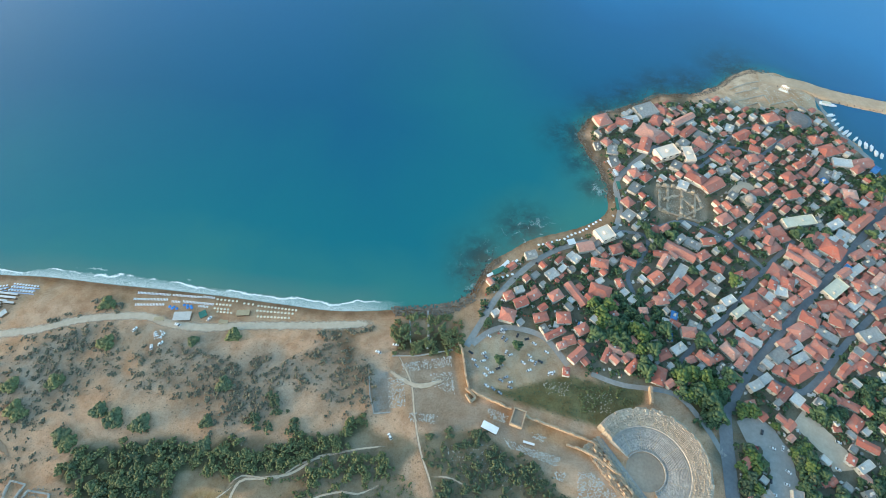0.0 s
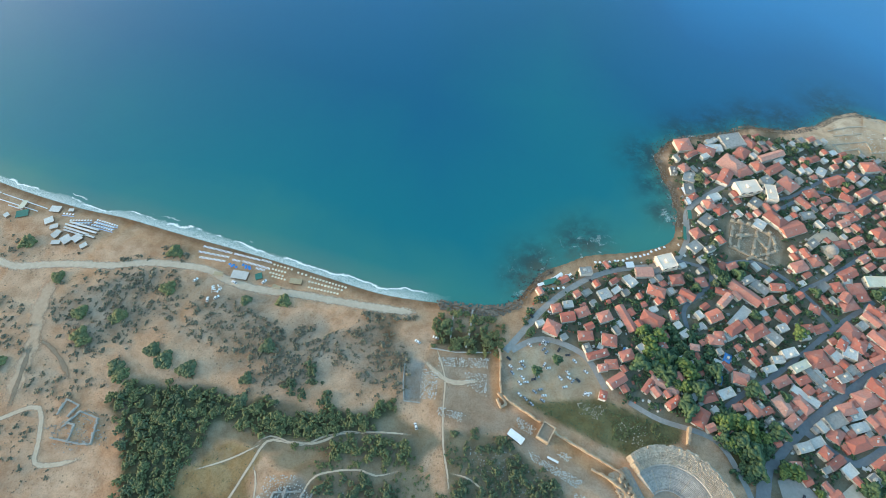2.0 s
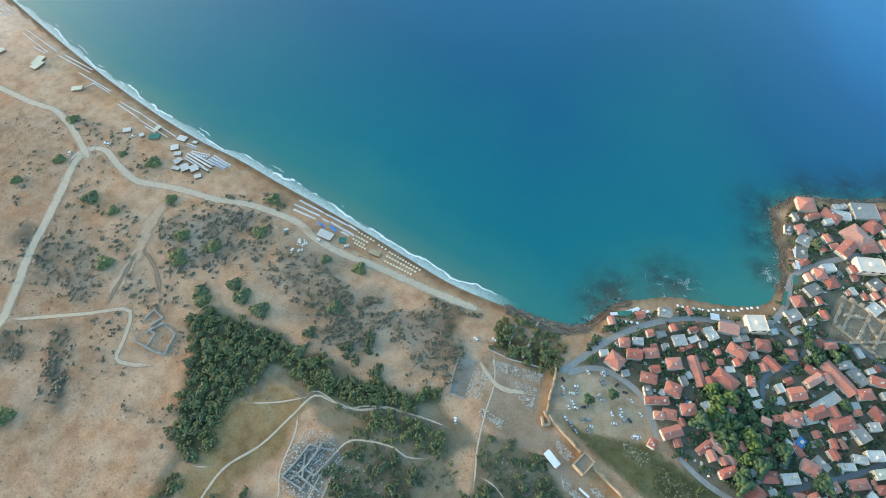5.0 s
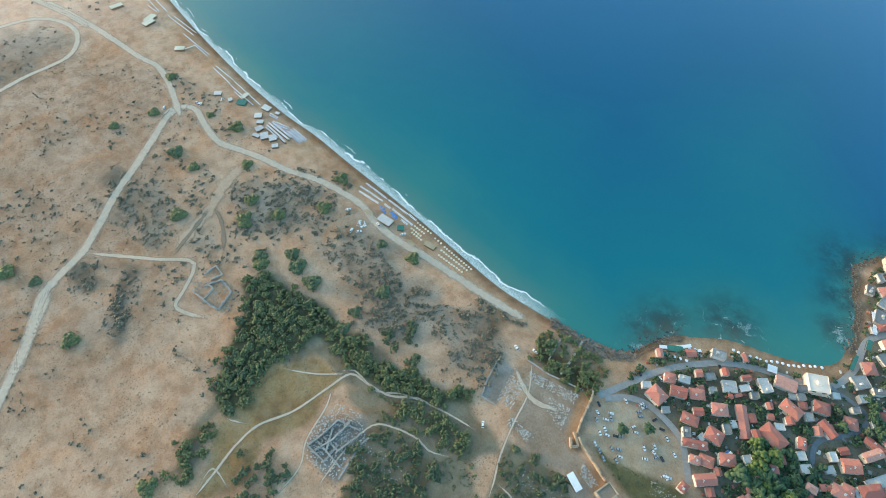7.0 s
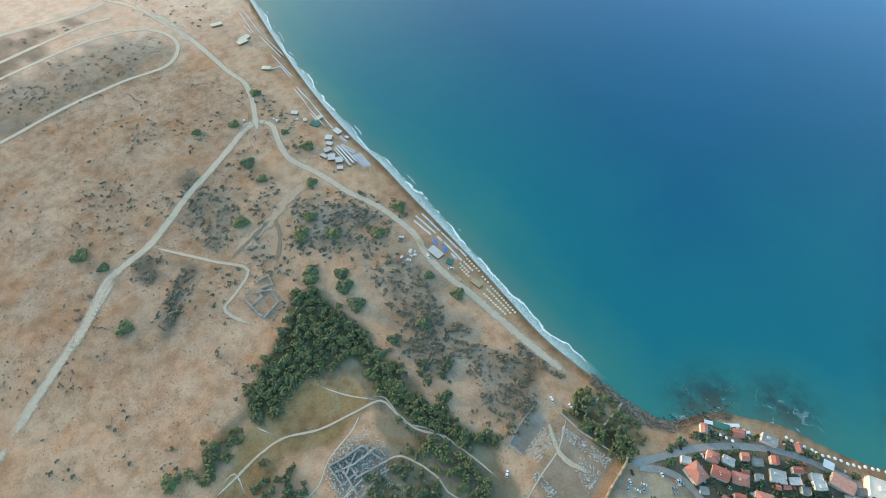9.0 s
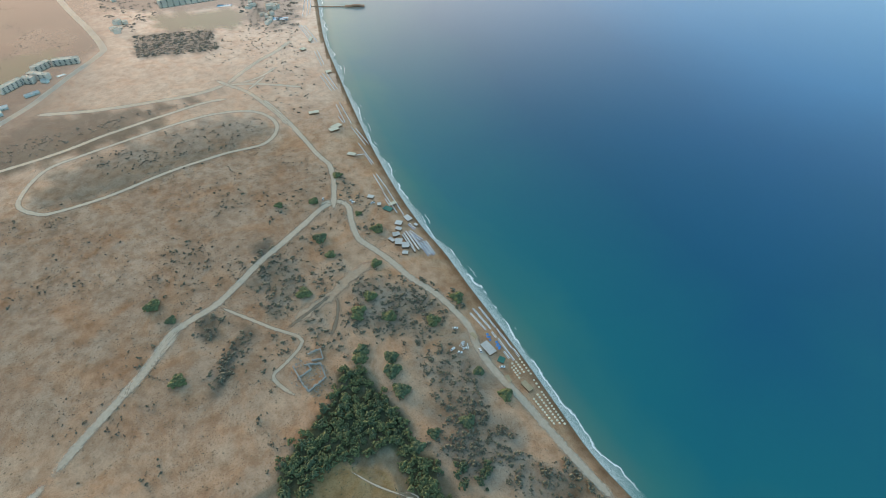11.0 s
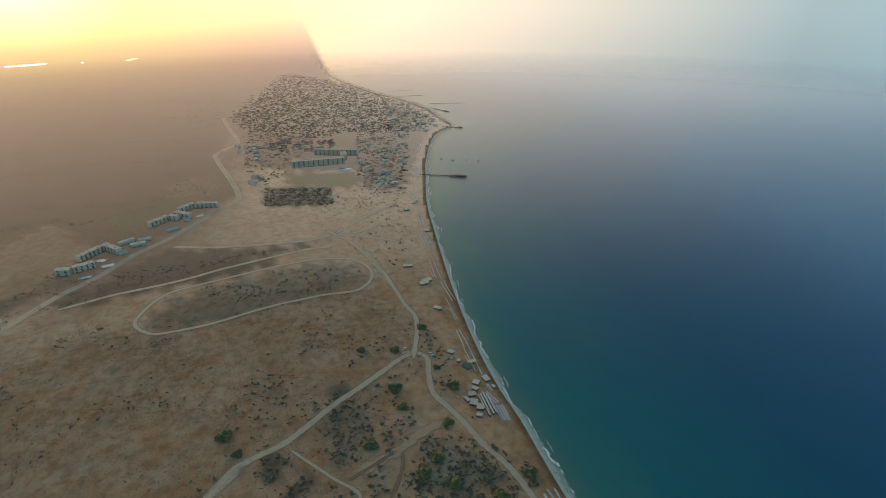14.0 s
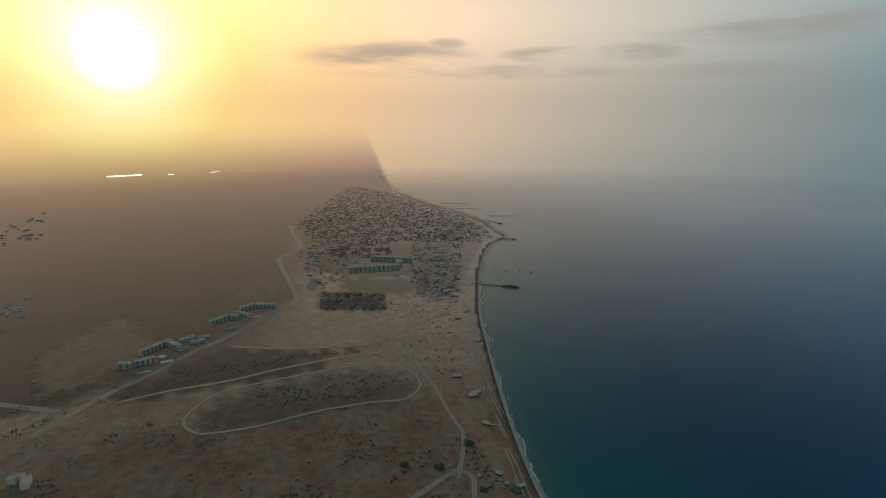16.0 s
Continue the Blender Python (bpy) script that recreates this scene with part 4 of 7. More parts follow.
TOWN_HOUSES = [
    ("red", [(213, 534, 20.1, 19.9, 18), (241, 530, 21.5, 14.4, 162), (297, 553, 16.3, 13.3, 137), (285, 534, 20.0, 15.7, 56), (270, 510, 30.4, 25.3, 142), (282, 500, 21.0, 13.7, 29), (300, 511, 14.5, 13.6, 120), (319, 532, 35.7, 9.6, 30), (320, 511, 26.9, 11.2, 38), (211, 493, 11.4, 11.0, 130), (263, 482, 22.7, 14.4, 65), (332, 487, 20.5, 18.4, 133), (361, 482, 15.9, 13.2, 26), (345, 463, 17.4, 10.0, 134), (236, 439, 13.3, 12.2, 112), (248, 434, 14.2, 13.1, 40), (220, 396, 13.0, 12.1, 124), (308, 430, 22.7, 15.2, 137), (326, 420, 27.7, 17.8, 29), (220, 450, 11.2, 6.7, 45)]),
    ("red", [(159, 331, 18.6, 11.7, 11), (193, 327, 13.8, 11.4, 16), (171, 308, 18.3, 12.0, 168), (235, 353, 13.0, 11.7, 154), (253, 355, 12.3, 6.7, 31), (223, 327, 11.5, 11.1, 19), (203, 310, 15.9, 9.2, 152), (263, 324, 36.1, 12.9, 144), (286, 317, 14.6, 10.0, 30), (242, 321, 18.3, 7.7, 170), (241, 310, 18.2, 8.1, 53), (228, 289, 15.3, 12.1, 33), (247, 278, 20.6, 10.2, 42), (269, 278, 23.1, 11.4, 36), (298, 302, 13.5, 11.1, 148), (297, 336, 14.5, 9.0, 6), (231, 267, 9.3, 9.1, 8), (140, 271, 31.2, 9.3, 119), (166, 274, 22.9, 15.6, 159), (188, 283, 10.8, 6.6, 105)]),
    ("red", [(389, 509, 22.0, 13.4, 28), (411, 516, 13.5, 11.4, 50), (436, 533, 19.8, 15.3, 15), (397, 479, 13.8, 10.7, 154), (419, 487, 17.4, 9.0, 35), (442, 492, 24.4, 12.2, 32), (480, 496, 15.6, 15.0, 103), (373, 452, 19.1, 10.7, 48), (387, 461, 13.9, 12.4, 12), (411, 461, 15.1, 9.8, 39), (396, 449, 15.0, 10.4, 30), (384, 437, 12.2, 8.7, 31), (454, 460, 13.7, 8.5, 34), (442, 450, 13.8, 9.3, 24), (457, 442, 19.1, 7.7, 42), (421, 430, 16.0, 13.2, 27), (490, 477, 24.5, 18.4, 18), (510, 480, 12.4, 11.2, 23), (525, 456, 27.1, 15.7, 10), (512, 443, 14.7, 10.2, 26)]),
    ("red", [(393, 413, 14.7, 10.7, 36), (377, 407, 15.6, 11.0, 16), (415, 402, 16.9, 10.9, 15), (438, 409, 13.4, 8.8, 41), (464, 411, 20.3, 10.0, 40), (485, 403, 15.9, 14.8, 170), (343, 379, 14.5, 13.7, 111), (370, 369, 21.0, 11.4, 35), (396, 395, 11.3, 7.7, 37), (358, 347, 12.1, 10.7, 23), (379, 350, 17.6, 12.5, 18), (364, 336, 12.0, 9.4, 55), (367, 328, 18.6, 11.5, 24), (384, 341, 12.8, 9.6, 17), (480, 387, 18.0, 12.3, 110), (478, 360, 34.5, 9.4, 35), (432, 323, 21.9, 19.1, 136), (385, 314, 16.0, 8.4, 136), (391, 324, 14.9, 8.5, 149), (404, 312, 19.6, 11.7, 131)]),
    ("red", [(389, 289, 24.9, 9.7, 135), (361, 296, 17.8, 16.2, 48), (365, 281, 12.5, 11.5, 61), (349, 279, 10.8, 6.9, 60), (333, 295, 15.0, 8.3, 28), (321, 293, 11.4, 8.9, 18), (335, 318, 10.7, 9.7, 159), (417, 302, 11.8, 5.7, 29), (429, 294, 14.0, 7.8, 30), (454, 320, 17.3, 8.4, 25), (480, 318, 11.6, 8.8, 18), (502, 360, 17.2, 10.0, 13), (465, 285, 17.3, 8.3, 37), (442, 278, 13.9, 11.0, 14), (515, 387, 17.9, 7.7, 28), (333, 386, 11.2, 8.9, 118), (324, 367, 17.4, 12.3, 28), (481, 301, 14.4, 7.7, 30), (505, 338, 15.2, 8.1, 30), (528, 370, 18.8, 8.9, 25)]),
    ("red", [(66, 246, 16.1, 14.4, 163), (69, 269, 9.8, 9.1, 20), (81, 261, 14.4, 10.2, 21), (96, 270, 14.3, 10.1, 28), (118, 268, 14.4, 11.2, 28), (100, 244, 15.2, 10.0, 12), (123, 242, 14.5, 12.8, 180), (112, 225, 21.9, 7.0, 25), (117, 212, 9.3, 6.9, 19), (126, 218, 12.1, 9.4, 14), (140, 229, 13.8, 10.4, 27), (131, 202, 18.2, 9.6, 40), (118, 185, 8.1, 6.5, 80), (176, 206, 27.9, 7.5, 159), (160, 202, 15.1, 6.3, 59), (183, 190, 16.7, 7.1, 43), (175, 246, 7.2, 7.0, 27), (227, 262, 14.2, 10.3, 8), (206, 250, 8.8, 6.5, 180), (216, 202, 14.8, 9.6, 23)]),
    ("red", [(247, 225, 15.1, 11.4, 175), (286, 230, 17.0, 8.4, 33), (265, 216, 11.4, 8.1, 39), (283, 206, 18.3, 12.0, 125), (255, 198, 16.2, 9.2, 134), (267, 198, 11.5, 6.1, 30), (289, 192, 14.1, 9.6, 44), (242, 197, 9.5, 6.4, 18), (207, 181, 18.5, 12.2, 66), (324, 260, 18.1, 16.3, 21), (301, 210, 15.8, 9.6, 130), (336, 250, 14.0, 9.2, 19), (339, 233, 10.8, 9.6, 163), (365, 260, 13.1, 7.6, 30), (373, 239, 16.7, 11.8, 145), (361, 227, 20.0, 15.5, 27), (336, 216, 14.7, 9.4, 24), (325, 187, 13.2, 10.6, 57), (344, 182, 18.8, 10.5, 27), (359, 188, 12.4, 7.3, 13)]),
    ("red", [(372, 207, 17.0, 11.3, 135), (398, 255, 16.3, 10.9, 11), (400, 237, 13.4, 11.7, 151), (405, 226, 13.0, 8.9, 13), (445, 246, 14.9, 8.7, 20), (406, 189, 14.6, 10.6, 23), (362, 174, 22.6, 8.1, 38), (313, 170, 9.0, 8.3, 48), (321, 162, 17.2, 7.2, 39), (286, 154, 9.6, 5.0, 9), (378, 152, 17.2, 7.6, 148), (376, 135, 15.8, 10.8, 40), (378, 115, 18.6, 8.2, 148), (357, 130, 6.7, 5.0, 180), (328, 84, 6.2, 4.8, 21), (357, 103, 8.2, 7.2, 49), (306, 235, 12.3, 6.4, 31), (428, 263, 9.5, 9.0, 42), (382, 267, 13.3, 6.5, 30), (322, 222, 11.2, 5.1, 33)]),
    ("white", [(251, 536, 21.6, 12.3, 11), (329, 526, 12.4, 8.6, 31), (242, 452, 14.2, 9.5, 32), (291, 420, 13.3, 12.4, 59), (254, 293, 31.5, 10.2, 52), (295, 288, 10.4, 8.1, 30), (376, 517, 13.5, 10.9, 61), (500, 456, 23.2, 14.3, 168), (481, 435, 14.1, 11.3, 36), (474, 475, 16.6, 6.4, 50), (448, 358, 18.0, 9.0, 26), (451, 343, 16.2, 12.3, 50), (316, 283, 10.7, 7.4, 19), (444, 296, 19.9, 7.7, 32), (453, 273, 12.6, 8.8, 25), (81, 277, 10.4, 7.9, 19), (115, 235, 6.5, 5.8, 71), (243, 271, 11.6, 9.2, 36), (228, 237, 10.1, 9.4, 161), (232, 208, 15.2, 9.4, 30)]),
    ("white", [(276, 241, 13.8, 6.6, 27), (285, 252, 11.9, 7.2, 16), (297, 261, 15.3, 9.2, 26), (305, 219, 23.8, 6.9, 149), (348, 210, 14.7, 9.2, 24), (349, 198, 14.5, 8.0, 24), (430, 258, 18.8, 8.3, 32), (421, 178, 11.4, 5.6, 80), (304, 184, 11.5, 7.7, 29), (295, 170, 13.7, 8.7, 23), (331, 157, 11.5, 10.4, 39), (367, 97, 15.6, 7.1, 26), (355, 272, 12.4, 11.8, 164), (375, 242, 10.4, 5.8, 120), (262, 203, 7.8, 5.3, 130), (146, 314, 10.8, 7.6, 43), (118, 296, 13.3, 11.7, 32), (252, 551, 9.9, 6.8, 42), (313, 168, 10.9, 7.0, 14), (130, 303, 10.1, 6.2, 45)]),
    ("grey", [(275, 553, 28.9, 23.5, 22), (199, 489, 12.1, 7.8, 98), (217, 481, 16.2, 14.2, 78), (216, 461, 17.3, 12.1, 96), (232, 417, 17.2, 12.2, 51), (216, 377, 15.1, 13.3, 45), (290, 451, 13.8, 12.6, 53), (347, 443, 16.0, 10.0, 17), (308, 489, 14.0, 13.1, 40), (335, 504, 15.7, 12.8, 139), (267, 340, 13.8, 7.7, 34), (280, 334, 18.7, 11.5, 142), (284, 276, 15.9, 12.0, 139), (469, 435, 23.2, 13.5, 52), (344, 401, 12.7, 9.1, 43), (431, 360, 20.2, 9.0, 95), (343, 346, 13.7, 8.9, 45), (372, 358, 11.8, 9.3, 80), (473, 331, 14.9, 9.3, 30), (403, 298, 17.3, 6.5, 124)]),
    ("grey", [(100, 228, 9.4, 6.8, 117), (210, 213, 8.0, 7.4, 104), (256, 234, 13.7, 6.9, 152), (320, 238, 25.4, 7.2, 131), (344, 244, 12.7, 7.4, 30), (327, 200, 16.6, 11.7, 32), (385, 222, 19.3, 8.7, 140), (426, 222, 20.6, 12.8, 17), (361, 75, 8.5, 7.1, 15), (300, 75, 9.1, 6.8, 166), (277, 187, 11.4, 5.8, 37), (323, 231, 9.0, 7.2, 136), (350, 152, 10.9, 9.0, 133), (98, 320, 13.4, 8.6, 16), (269, 190, 9.2, 4.9, 39), (232, 375, 10.7, 7.0, 32), (428, 247, 10.8, 4.9, 37), (466, 308, 13.2, 8.1, 26)]),
    ("blue", [(237, 245, 9.7, 6.9, 68), (227, 221, 9.0, 5.5, 77), (537, 445, 14.6, 7.6, 40), (462, 424, 8.9, 7.1, 112), (436, 302, 10.1, 9.5, 40), (139, 235, 5.2, 4.6, 74)]),
    ("cream", [(409, 363, 38.7, 13.6, 9), (410, 277, 24.7, 12.8, 34), (304, 249, 17.6, 7.5, 33)]),
]
for look_of, rows in TOWN_HOUSES:
    for row in rows:
        house(*row, look_of)


# ---- hotels ----
BAY = mesh("window", box_bm(-1.9, 1.9, -0.08, 0.08, 0, 1.9), GLASS_DARK)


def hotel_block(x, y, l, w, turn, floors, label, group="", windows=True, step=14.0):
    """A white block with a slab at every storey, balconies and a parapet."""
    z0 = float(ground_z(x, y))
    h = 3.0 * floors
    ob = thing("hotel", pose(x, y, z0, 0, 0, turn), label, "hotel", group)
    FOOTPRINTS.append((x, y, l / 2, w / 2, radians(turn)))
    part("wall", box_bm(-l / 2, l / 2, -w / 2, w / 2, -1.5, h - 0.02), HOTEL_WALL, ob)
    roof = part("roof", flat_roof(l, w, h), HOTEL_WALL, ob)
    for f in range(1, floors):
        for s in (-1, 1):
            bm = bmesh.new()
            prof = [(w / 2 + 0.003, 3.0 * f - 0.15), (w / 2 + 1.4, 3.0 * f - 0.15), (w / 2 + 1.4, 3.0 * f + 1.0), (w / 2 + 1.25, 3.0 * f + 1.0), (w / 2 + 1.25, 3.0 * f + 0.05), (w / 2 + 0.003, 3.0 * f + 0.05)]
            ends = [[bm.verts.new((x0, s * p, q)) for p, q in prof] for x0 in (-l / 2, l / 2)]
            for i in range(6):
                bm.faces.new((ends[0][i], ends[0][(i + 1) % 6], ends[1][(i + 1) % 6], ends[1][i]))
            bm.faces.new(ends[0][::-1]), bm.faces.new(ends[1])
            bmesh.ops.recalc_face_normals(bm, faces=bm.faces)
            part("balcony", bm, HOTEL_WALL, ob)
    if windows:
        count = max(2, int(l / step))
        for f in range(floors):
            for s in (-1, 1):
                for i in range(count):
                    o = part("window", BAY, None, ob)
                    o.location = ((i + 0.5) / count * l - l / 2, s * w / 2, 3.0 * f + 0.4)
    for i in range(max(1, int(l / 18))):
        o = part("stair_head", box_bm(-2, 2, -1.8, 1.8, 0, 2.4), HOTEL_WALL, roof)
        o.location = ((i + 0.5) / max(1, int(l / 18)) * l - l / 2, 0, h + 0.1)
    return ob


for row in [(282, 471, 27.5, 17.4, 20), (308, 467, 22.3, 12.4, 93), (183, 347, 18.4, 17.0, 25)]:
    hotel_block(*row, 3, "white three-storey seaside hotel with balconies", step=9.0)
ROADSIDE = [(-1113, -319), (-1106, -293), (-1112, -291), (-1124, -256), (-1160, -290), (-1199, -252), (-1207, -249), (-1167, -217), (-1291, -168), (-1322, -129), (-1324, -126), (-1312, -107), (-1341, -113), (-1311, -81), (-1364, -105), (-1386, -72), (-1383, -66), (-1368, -17)]
for (x0, y0), (x1, y1) in zip(ROADSIDE[::2], ROADSIDE[1::2]):
    hotel_block((x0 + x1) / 2, (y0 + y1) / 2, math.dist((x0, y0), (x1, y1)), 13.0, math.degrees(math.atan2(y1 - y0, x1 - x0)), 4, "white resort hotel wing with balconies beside the road", "roadside hotels", step=9.0)
RESORT = [(-1622, 207), (-1603, 367), (-1650, 212), (-1622, 262), (-1735, 300), (-1672, 428), (-1668, 380), (-1630, 372)]
for (x0, y0), (x1, y1) in zip(RESORT[::2], RESORT[1::2]):
    hotel_block((x0 + x1) / 2, (y0 + y1) / 2, math.dist((x0, y0), (x1, y1)), 18.0, math.degrees(math.atan2(y1 - y0, x1 - x0)), 6, "large white resort hotel block near the beach", "beach hotels", step=14.0)
for row in [(-1081, -268, 20.0, 9.0, 91), (-1147, -250, 22.0, 13.0, 63), (-1117, -234, 22.0, 13.0, 100), (-1318, -60, 16.0, 9.0, 107), (-1537, 352, 36.0, 15.0, 62), (-1366, 438, 40.0, 22.0, 62)]:
    x, y, l, w, turn = row
    ob = thing("swimming_pool", pose(x, y, float(ground_z(x, y)), 0, 0, turn), "blue swimming pool with a pale stone rim", "pool", "hotel pools")
    bm = bmesh.new()
    for x0, x1, y0, y1 in ((-l / 2 - 1.5, l / 2 + 1.5, -w / 2 - 1.5, -w / 2), (-l / 2 - 1.5, l / 2 + 1.5, w / 2, w / 2 + 1.5), (-l / 2 - 1.5, -l / 2, -w / 2, w / 2), (l / 2, l / 2 + 1.5, -w / 2, w / 2)):
        box(bm, x0, x1, y0, y1, -0.3, 0.55)
    part("rim", bm, PALE_STONE, ob)
    part("water_surface", box_bm(-l / 2, l / 2, -w / 2, w / 2, 0.0, 0.4), POOL, ob)
for row in [(-1196, -185, 30.0, 13.0, 96), (-1221, -209, 34.0, 12.0, 118), (-1222, -173, 26.0, 13.0, 90), (-1166, -211, 20.0, 10.0, 120), (-1254, -118, 28.0, 9.0, 106), (-1302, -90, 15.0, 8.0, 45)]:
    x, y, l, w, turn = row
    house(x, y, l, w, turn, "cream" if l > 28 else "white")


# ---- plants ----
def ico(level=1):
    bm = bmesh.new()
    bmesh.ops.create_icosphere(bm, subdivisions=level, radius=1.0)
    bm.verts.ensure_lookup_table()
    v, f = np.array([x.co[:] for x in bm.verts]), np.array([[y.index for y in x.verts] for x in bm.faces])
    bm.free()
    return v, f


ICO_V, ICO_F = ico(1)
BALL_V, BALL_F = ico(2)


def foliage_material(name, dark, mid, light):
    n = Nodes(name, 0.75, 0.0, 0.2)
    isl = n.nt.nodes.new("ShaderNodeNewGeometry").outputs["Random Per Island"]
    c = n.ramp(isl, (0.0, dark), (0.55, mid), (1.0, light))
    c = n.mix(n.ramp(n.noise(0.9, 5, 0.7), (0.38, 0.0), (0.66, 0.5)), c, tuple(0.55 * v for v in dark))
    n.bump(n.noise(2.2, 4, 0.7), 0.5, 0.3)
    # far needles fade early by alpha to imitate haze
    if name == "hazed_needles":
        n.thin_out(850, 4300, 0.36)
    return n.color(c)


LEAF_GREEN = foliage_material("tree_leaves", (0.042, 0.078, 0.042), (0.066, 0.110, 0.054), (0.100, 0.150, 0.066))
LEAF_THICKET = foliage_material("thicket_leaves", (0.098, 0.112, 0.052), (0.130, 0.144, 0.062), (0.165, 0.178, 0.076))
LEAF_OLIVE = foliage_material("olive_leaves", (0.070, 0.092, 0.052), (0.100, 0.122, 0.062), (0.14, 0.160, 0.080))
LEAF_LIME = foliage_material("bright_leaves", (0.070, 0.108, 0.034), (0.10, 0.145, 0.044), (0.135, 0.185, 0.058))
LEAF_RUST = foliage_material("dry_leaves", (0.10, 0.075, 0.03), (0.15, 0.11, 0.045), (0.20, 0.15, 0.06))
SCRUB = foliage_material("dry_scrub", (0.105, 0.096, 0.064), (0.140, 0.124, 0.082), (0.185, 0.158, 0.106))
# needle colours lifted to a pale haze tone
FAR_LEAF = foliage_material("hazed_needles", (0.135, 0.120, 0.082), (0.145, 0.130, 0.090), (0.155, 0.138, 0.096))
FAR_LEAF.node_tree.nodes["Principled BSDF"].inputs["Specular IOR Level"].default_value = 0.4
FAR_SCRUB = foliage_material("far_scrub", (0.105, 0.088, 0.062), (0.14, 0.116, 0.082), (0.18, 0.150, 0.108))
# warm-tinted sheen lifts scrub and far foliage in place of haze
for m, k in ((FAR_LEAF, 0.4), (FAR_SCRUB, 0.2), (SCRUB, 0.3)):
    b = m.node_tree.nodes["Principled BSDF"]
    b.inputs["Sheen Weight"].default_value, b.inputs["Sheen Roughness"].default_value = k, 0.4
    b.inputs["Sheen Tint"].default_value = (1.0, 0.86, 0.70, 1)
BARK = plain("bark", (0.07, 0.05, 0.035), (0.14, 0.10, 0.07), 2.0, 0.9)


def clumps(name, centres, sizes, material, squash=0.8, seed=1, fine=False):
    """One mesh of many ragged leaf clumps at the given places."""
    gen = np.random.default_rng(seed)
    bv, bf = (BALL_V, BALL_F) if fine else (ICO_V, ICO_F)
    c, s = np.asarray(centres, float), np.asarray(sizes, float)
    n, k = len(c), len(bv)
    v = bv[None] * gen.uniform(0.62, 1.3, (n, k, 1)) * s[:, None, None]
    a = gen.uniform(0, 6.28, n)
    ca, sa = np.cos(a)[:, None], np.sin(a)[:, None]
    v = np.stack([v[..., 0] * ca - v[..., 1] * sa, v[..., 0] * sa + v[..., 1] * ca, v[..., 2] * squash], -1) + c[:, None]
    f = (bf[None] + (np.arange(n) * k)[:, None, None]).reshape(-1, 3)
    me = bpy.data.meshes.new(name)
    me.from_pydata(v.reshape(-1, 3).tolist(), [], f.tolist())
    me.polygons.foreach_set("use_smooth", [True] * len(me.polygons))
    me.materials.append(material)
    return me


def crown_points(gen, r, h, base, count):
    """Clump places over an uneven crown of radius r and height h that starts at base."""
    u = gen.normal(size=(count, 3))
    u /= np.linalg.norm(u, axis=1)[:, None]
    u[:, 2] = np.abs(u[:, 2]) * 1.2 - 0.35
    lobe = 1 + 0.25 * np.sin(3 * np.arctan2(u[:, 1], u[:, 0]) + gen.uniform(0, 6))
    q = u * (gen.uniform(0.45, 1.0, count) * lobe)[:, None]
    return np.stack([q[:, 0] * r, q[:, 1] * r, base + h * 0.42 + q[:, 2] * h * 0.5], 1)


def trunk_bm(r, h, gen):
    bm = bmesh.new()
    bmesh.ops.create_cone(bm, cap_ends=True, segments=7, radius1=r * 0.10, radius2=r * 0.05, depth=h + 1, matrix=pose(0, 0, h / 2 - 0.5))
    for i in range(4):
        a = i * 1.57 + gen.uniform(0, 1)
        bmesh.ops.create_cone(bm, cap_ends=True, segments=5, radius1=r * 0.045, radius2=r * 0.015, depth=r * 0.8, matrix=pose(0.28 * r * math.cos(a), 0.28 * r * math.sin(a), h + r * 0.15, 0, 50, math.degrees(a)))
    return bm


TREE_KINDS = []
for i, (r, h, leaf, label) in enumerate((
    (4.2, 6.5, LEAF_GREEN, "dark green leafy tree between the houses"), (5.4, 8.0, LEAF_GREEN, "large dark green broad-crowned tree"),
    (3.4, 5.0, LEAF_OLIVE, "grey-green olive tree with a loose crown"), (4.6, 6.0, LEAF_OLIVE, "spreading olive-green tree beside old houses"),
    (5.0, 7.5, LEAF_LIME, "bright yellow-green leafy garden tree"), (3.0, 4.6, LEAF_GREEN, "small dark green garden tree"),
    (4.8, 7.0, LEAF_RUST, "tree with dry brownish foliage"),
)):
    gen = np.random.default_rng(50 + i)
    pts = crown_points(gen, r, h, 1.6, 72)
    TREE_KINDS.append((r, label, mesh("trunk", trunk_bm(r, 2.2, gen), BARK), clumps("crown", pts, gen.uniform(0.18, 0.38, len(pts)) * r, leaf, 0.85, i)))


def tree(x, y, kind, scale=1.0, turn=0.0):
    r, label, trunk, crown = TREE_KINDS[kind]
    ob = thing("tree", pose(x, y, float(ground_z(x, y)) - 0.1, 0, 0, turn), label, "tree", "trees")
    ob.scale = (scale, scale, scale)
    part("trunk", trunk, None, ob)
    part("crown", crown, None, ob)
    return ob


def scatter(poly, count, seed, accept=None):
    """Random plan points inside an outline."""
    p, gen = np.array(poly, float), np.random.default_rng(seed)
    out = np.zeros((0, 2))
    for _ in range(40):
        q = gen.uniform(p.min(0), p.max(0), (count * 3, 2))
        q = q[inside(p, q[:, 0], q[:, 1])]
        if accept is not None and len(q):
            q = q[accept(q[:, 0], q[:, 1])]
        out = np.concatenate([out, q])
        if len(out) >= count:
            break
    return out[:count]


def patchy(scale, level, shift=0.0):
    """A test that keeps points in irregular patches of about that size."""
    def test(x, y):
        return np.array([noise.fractal(Vector((a / scale + shift, b / scale - shift, 0.3)), 0.8, 2.0, 3) > level for a, b in zip(x, y)], bool)
    return test


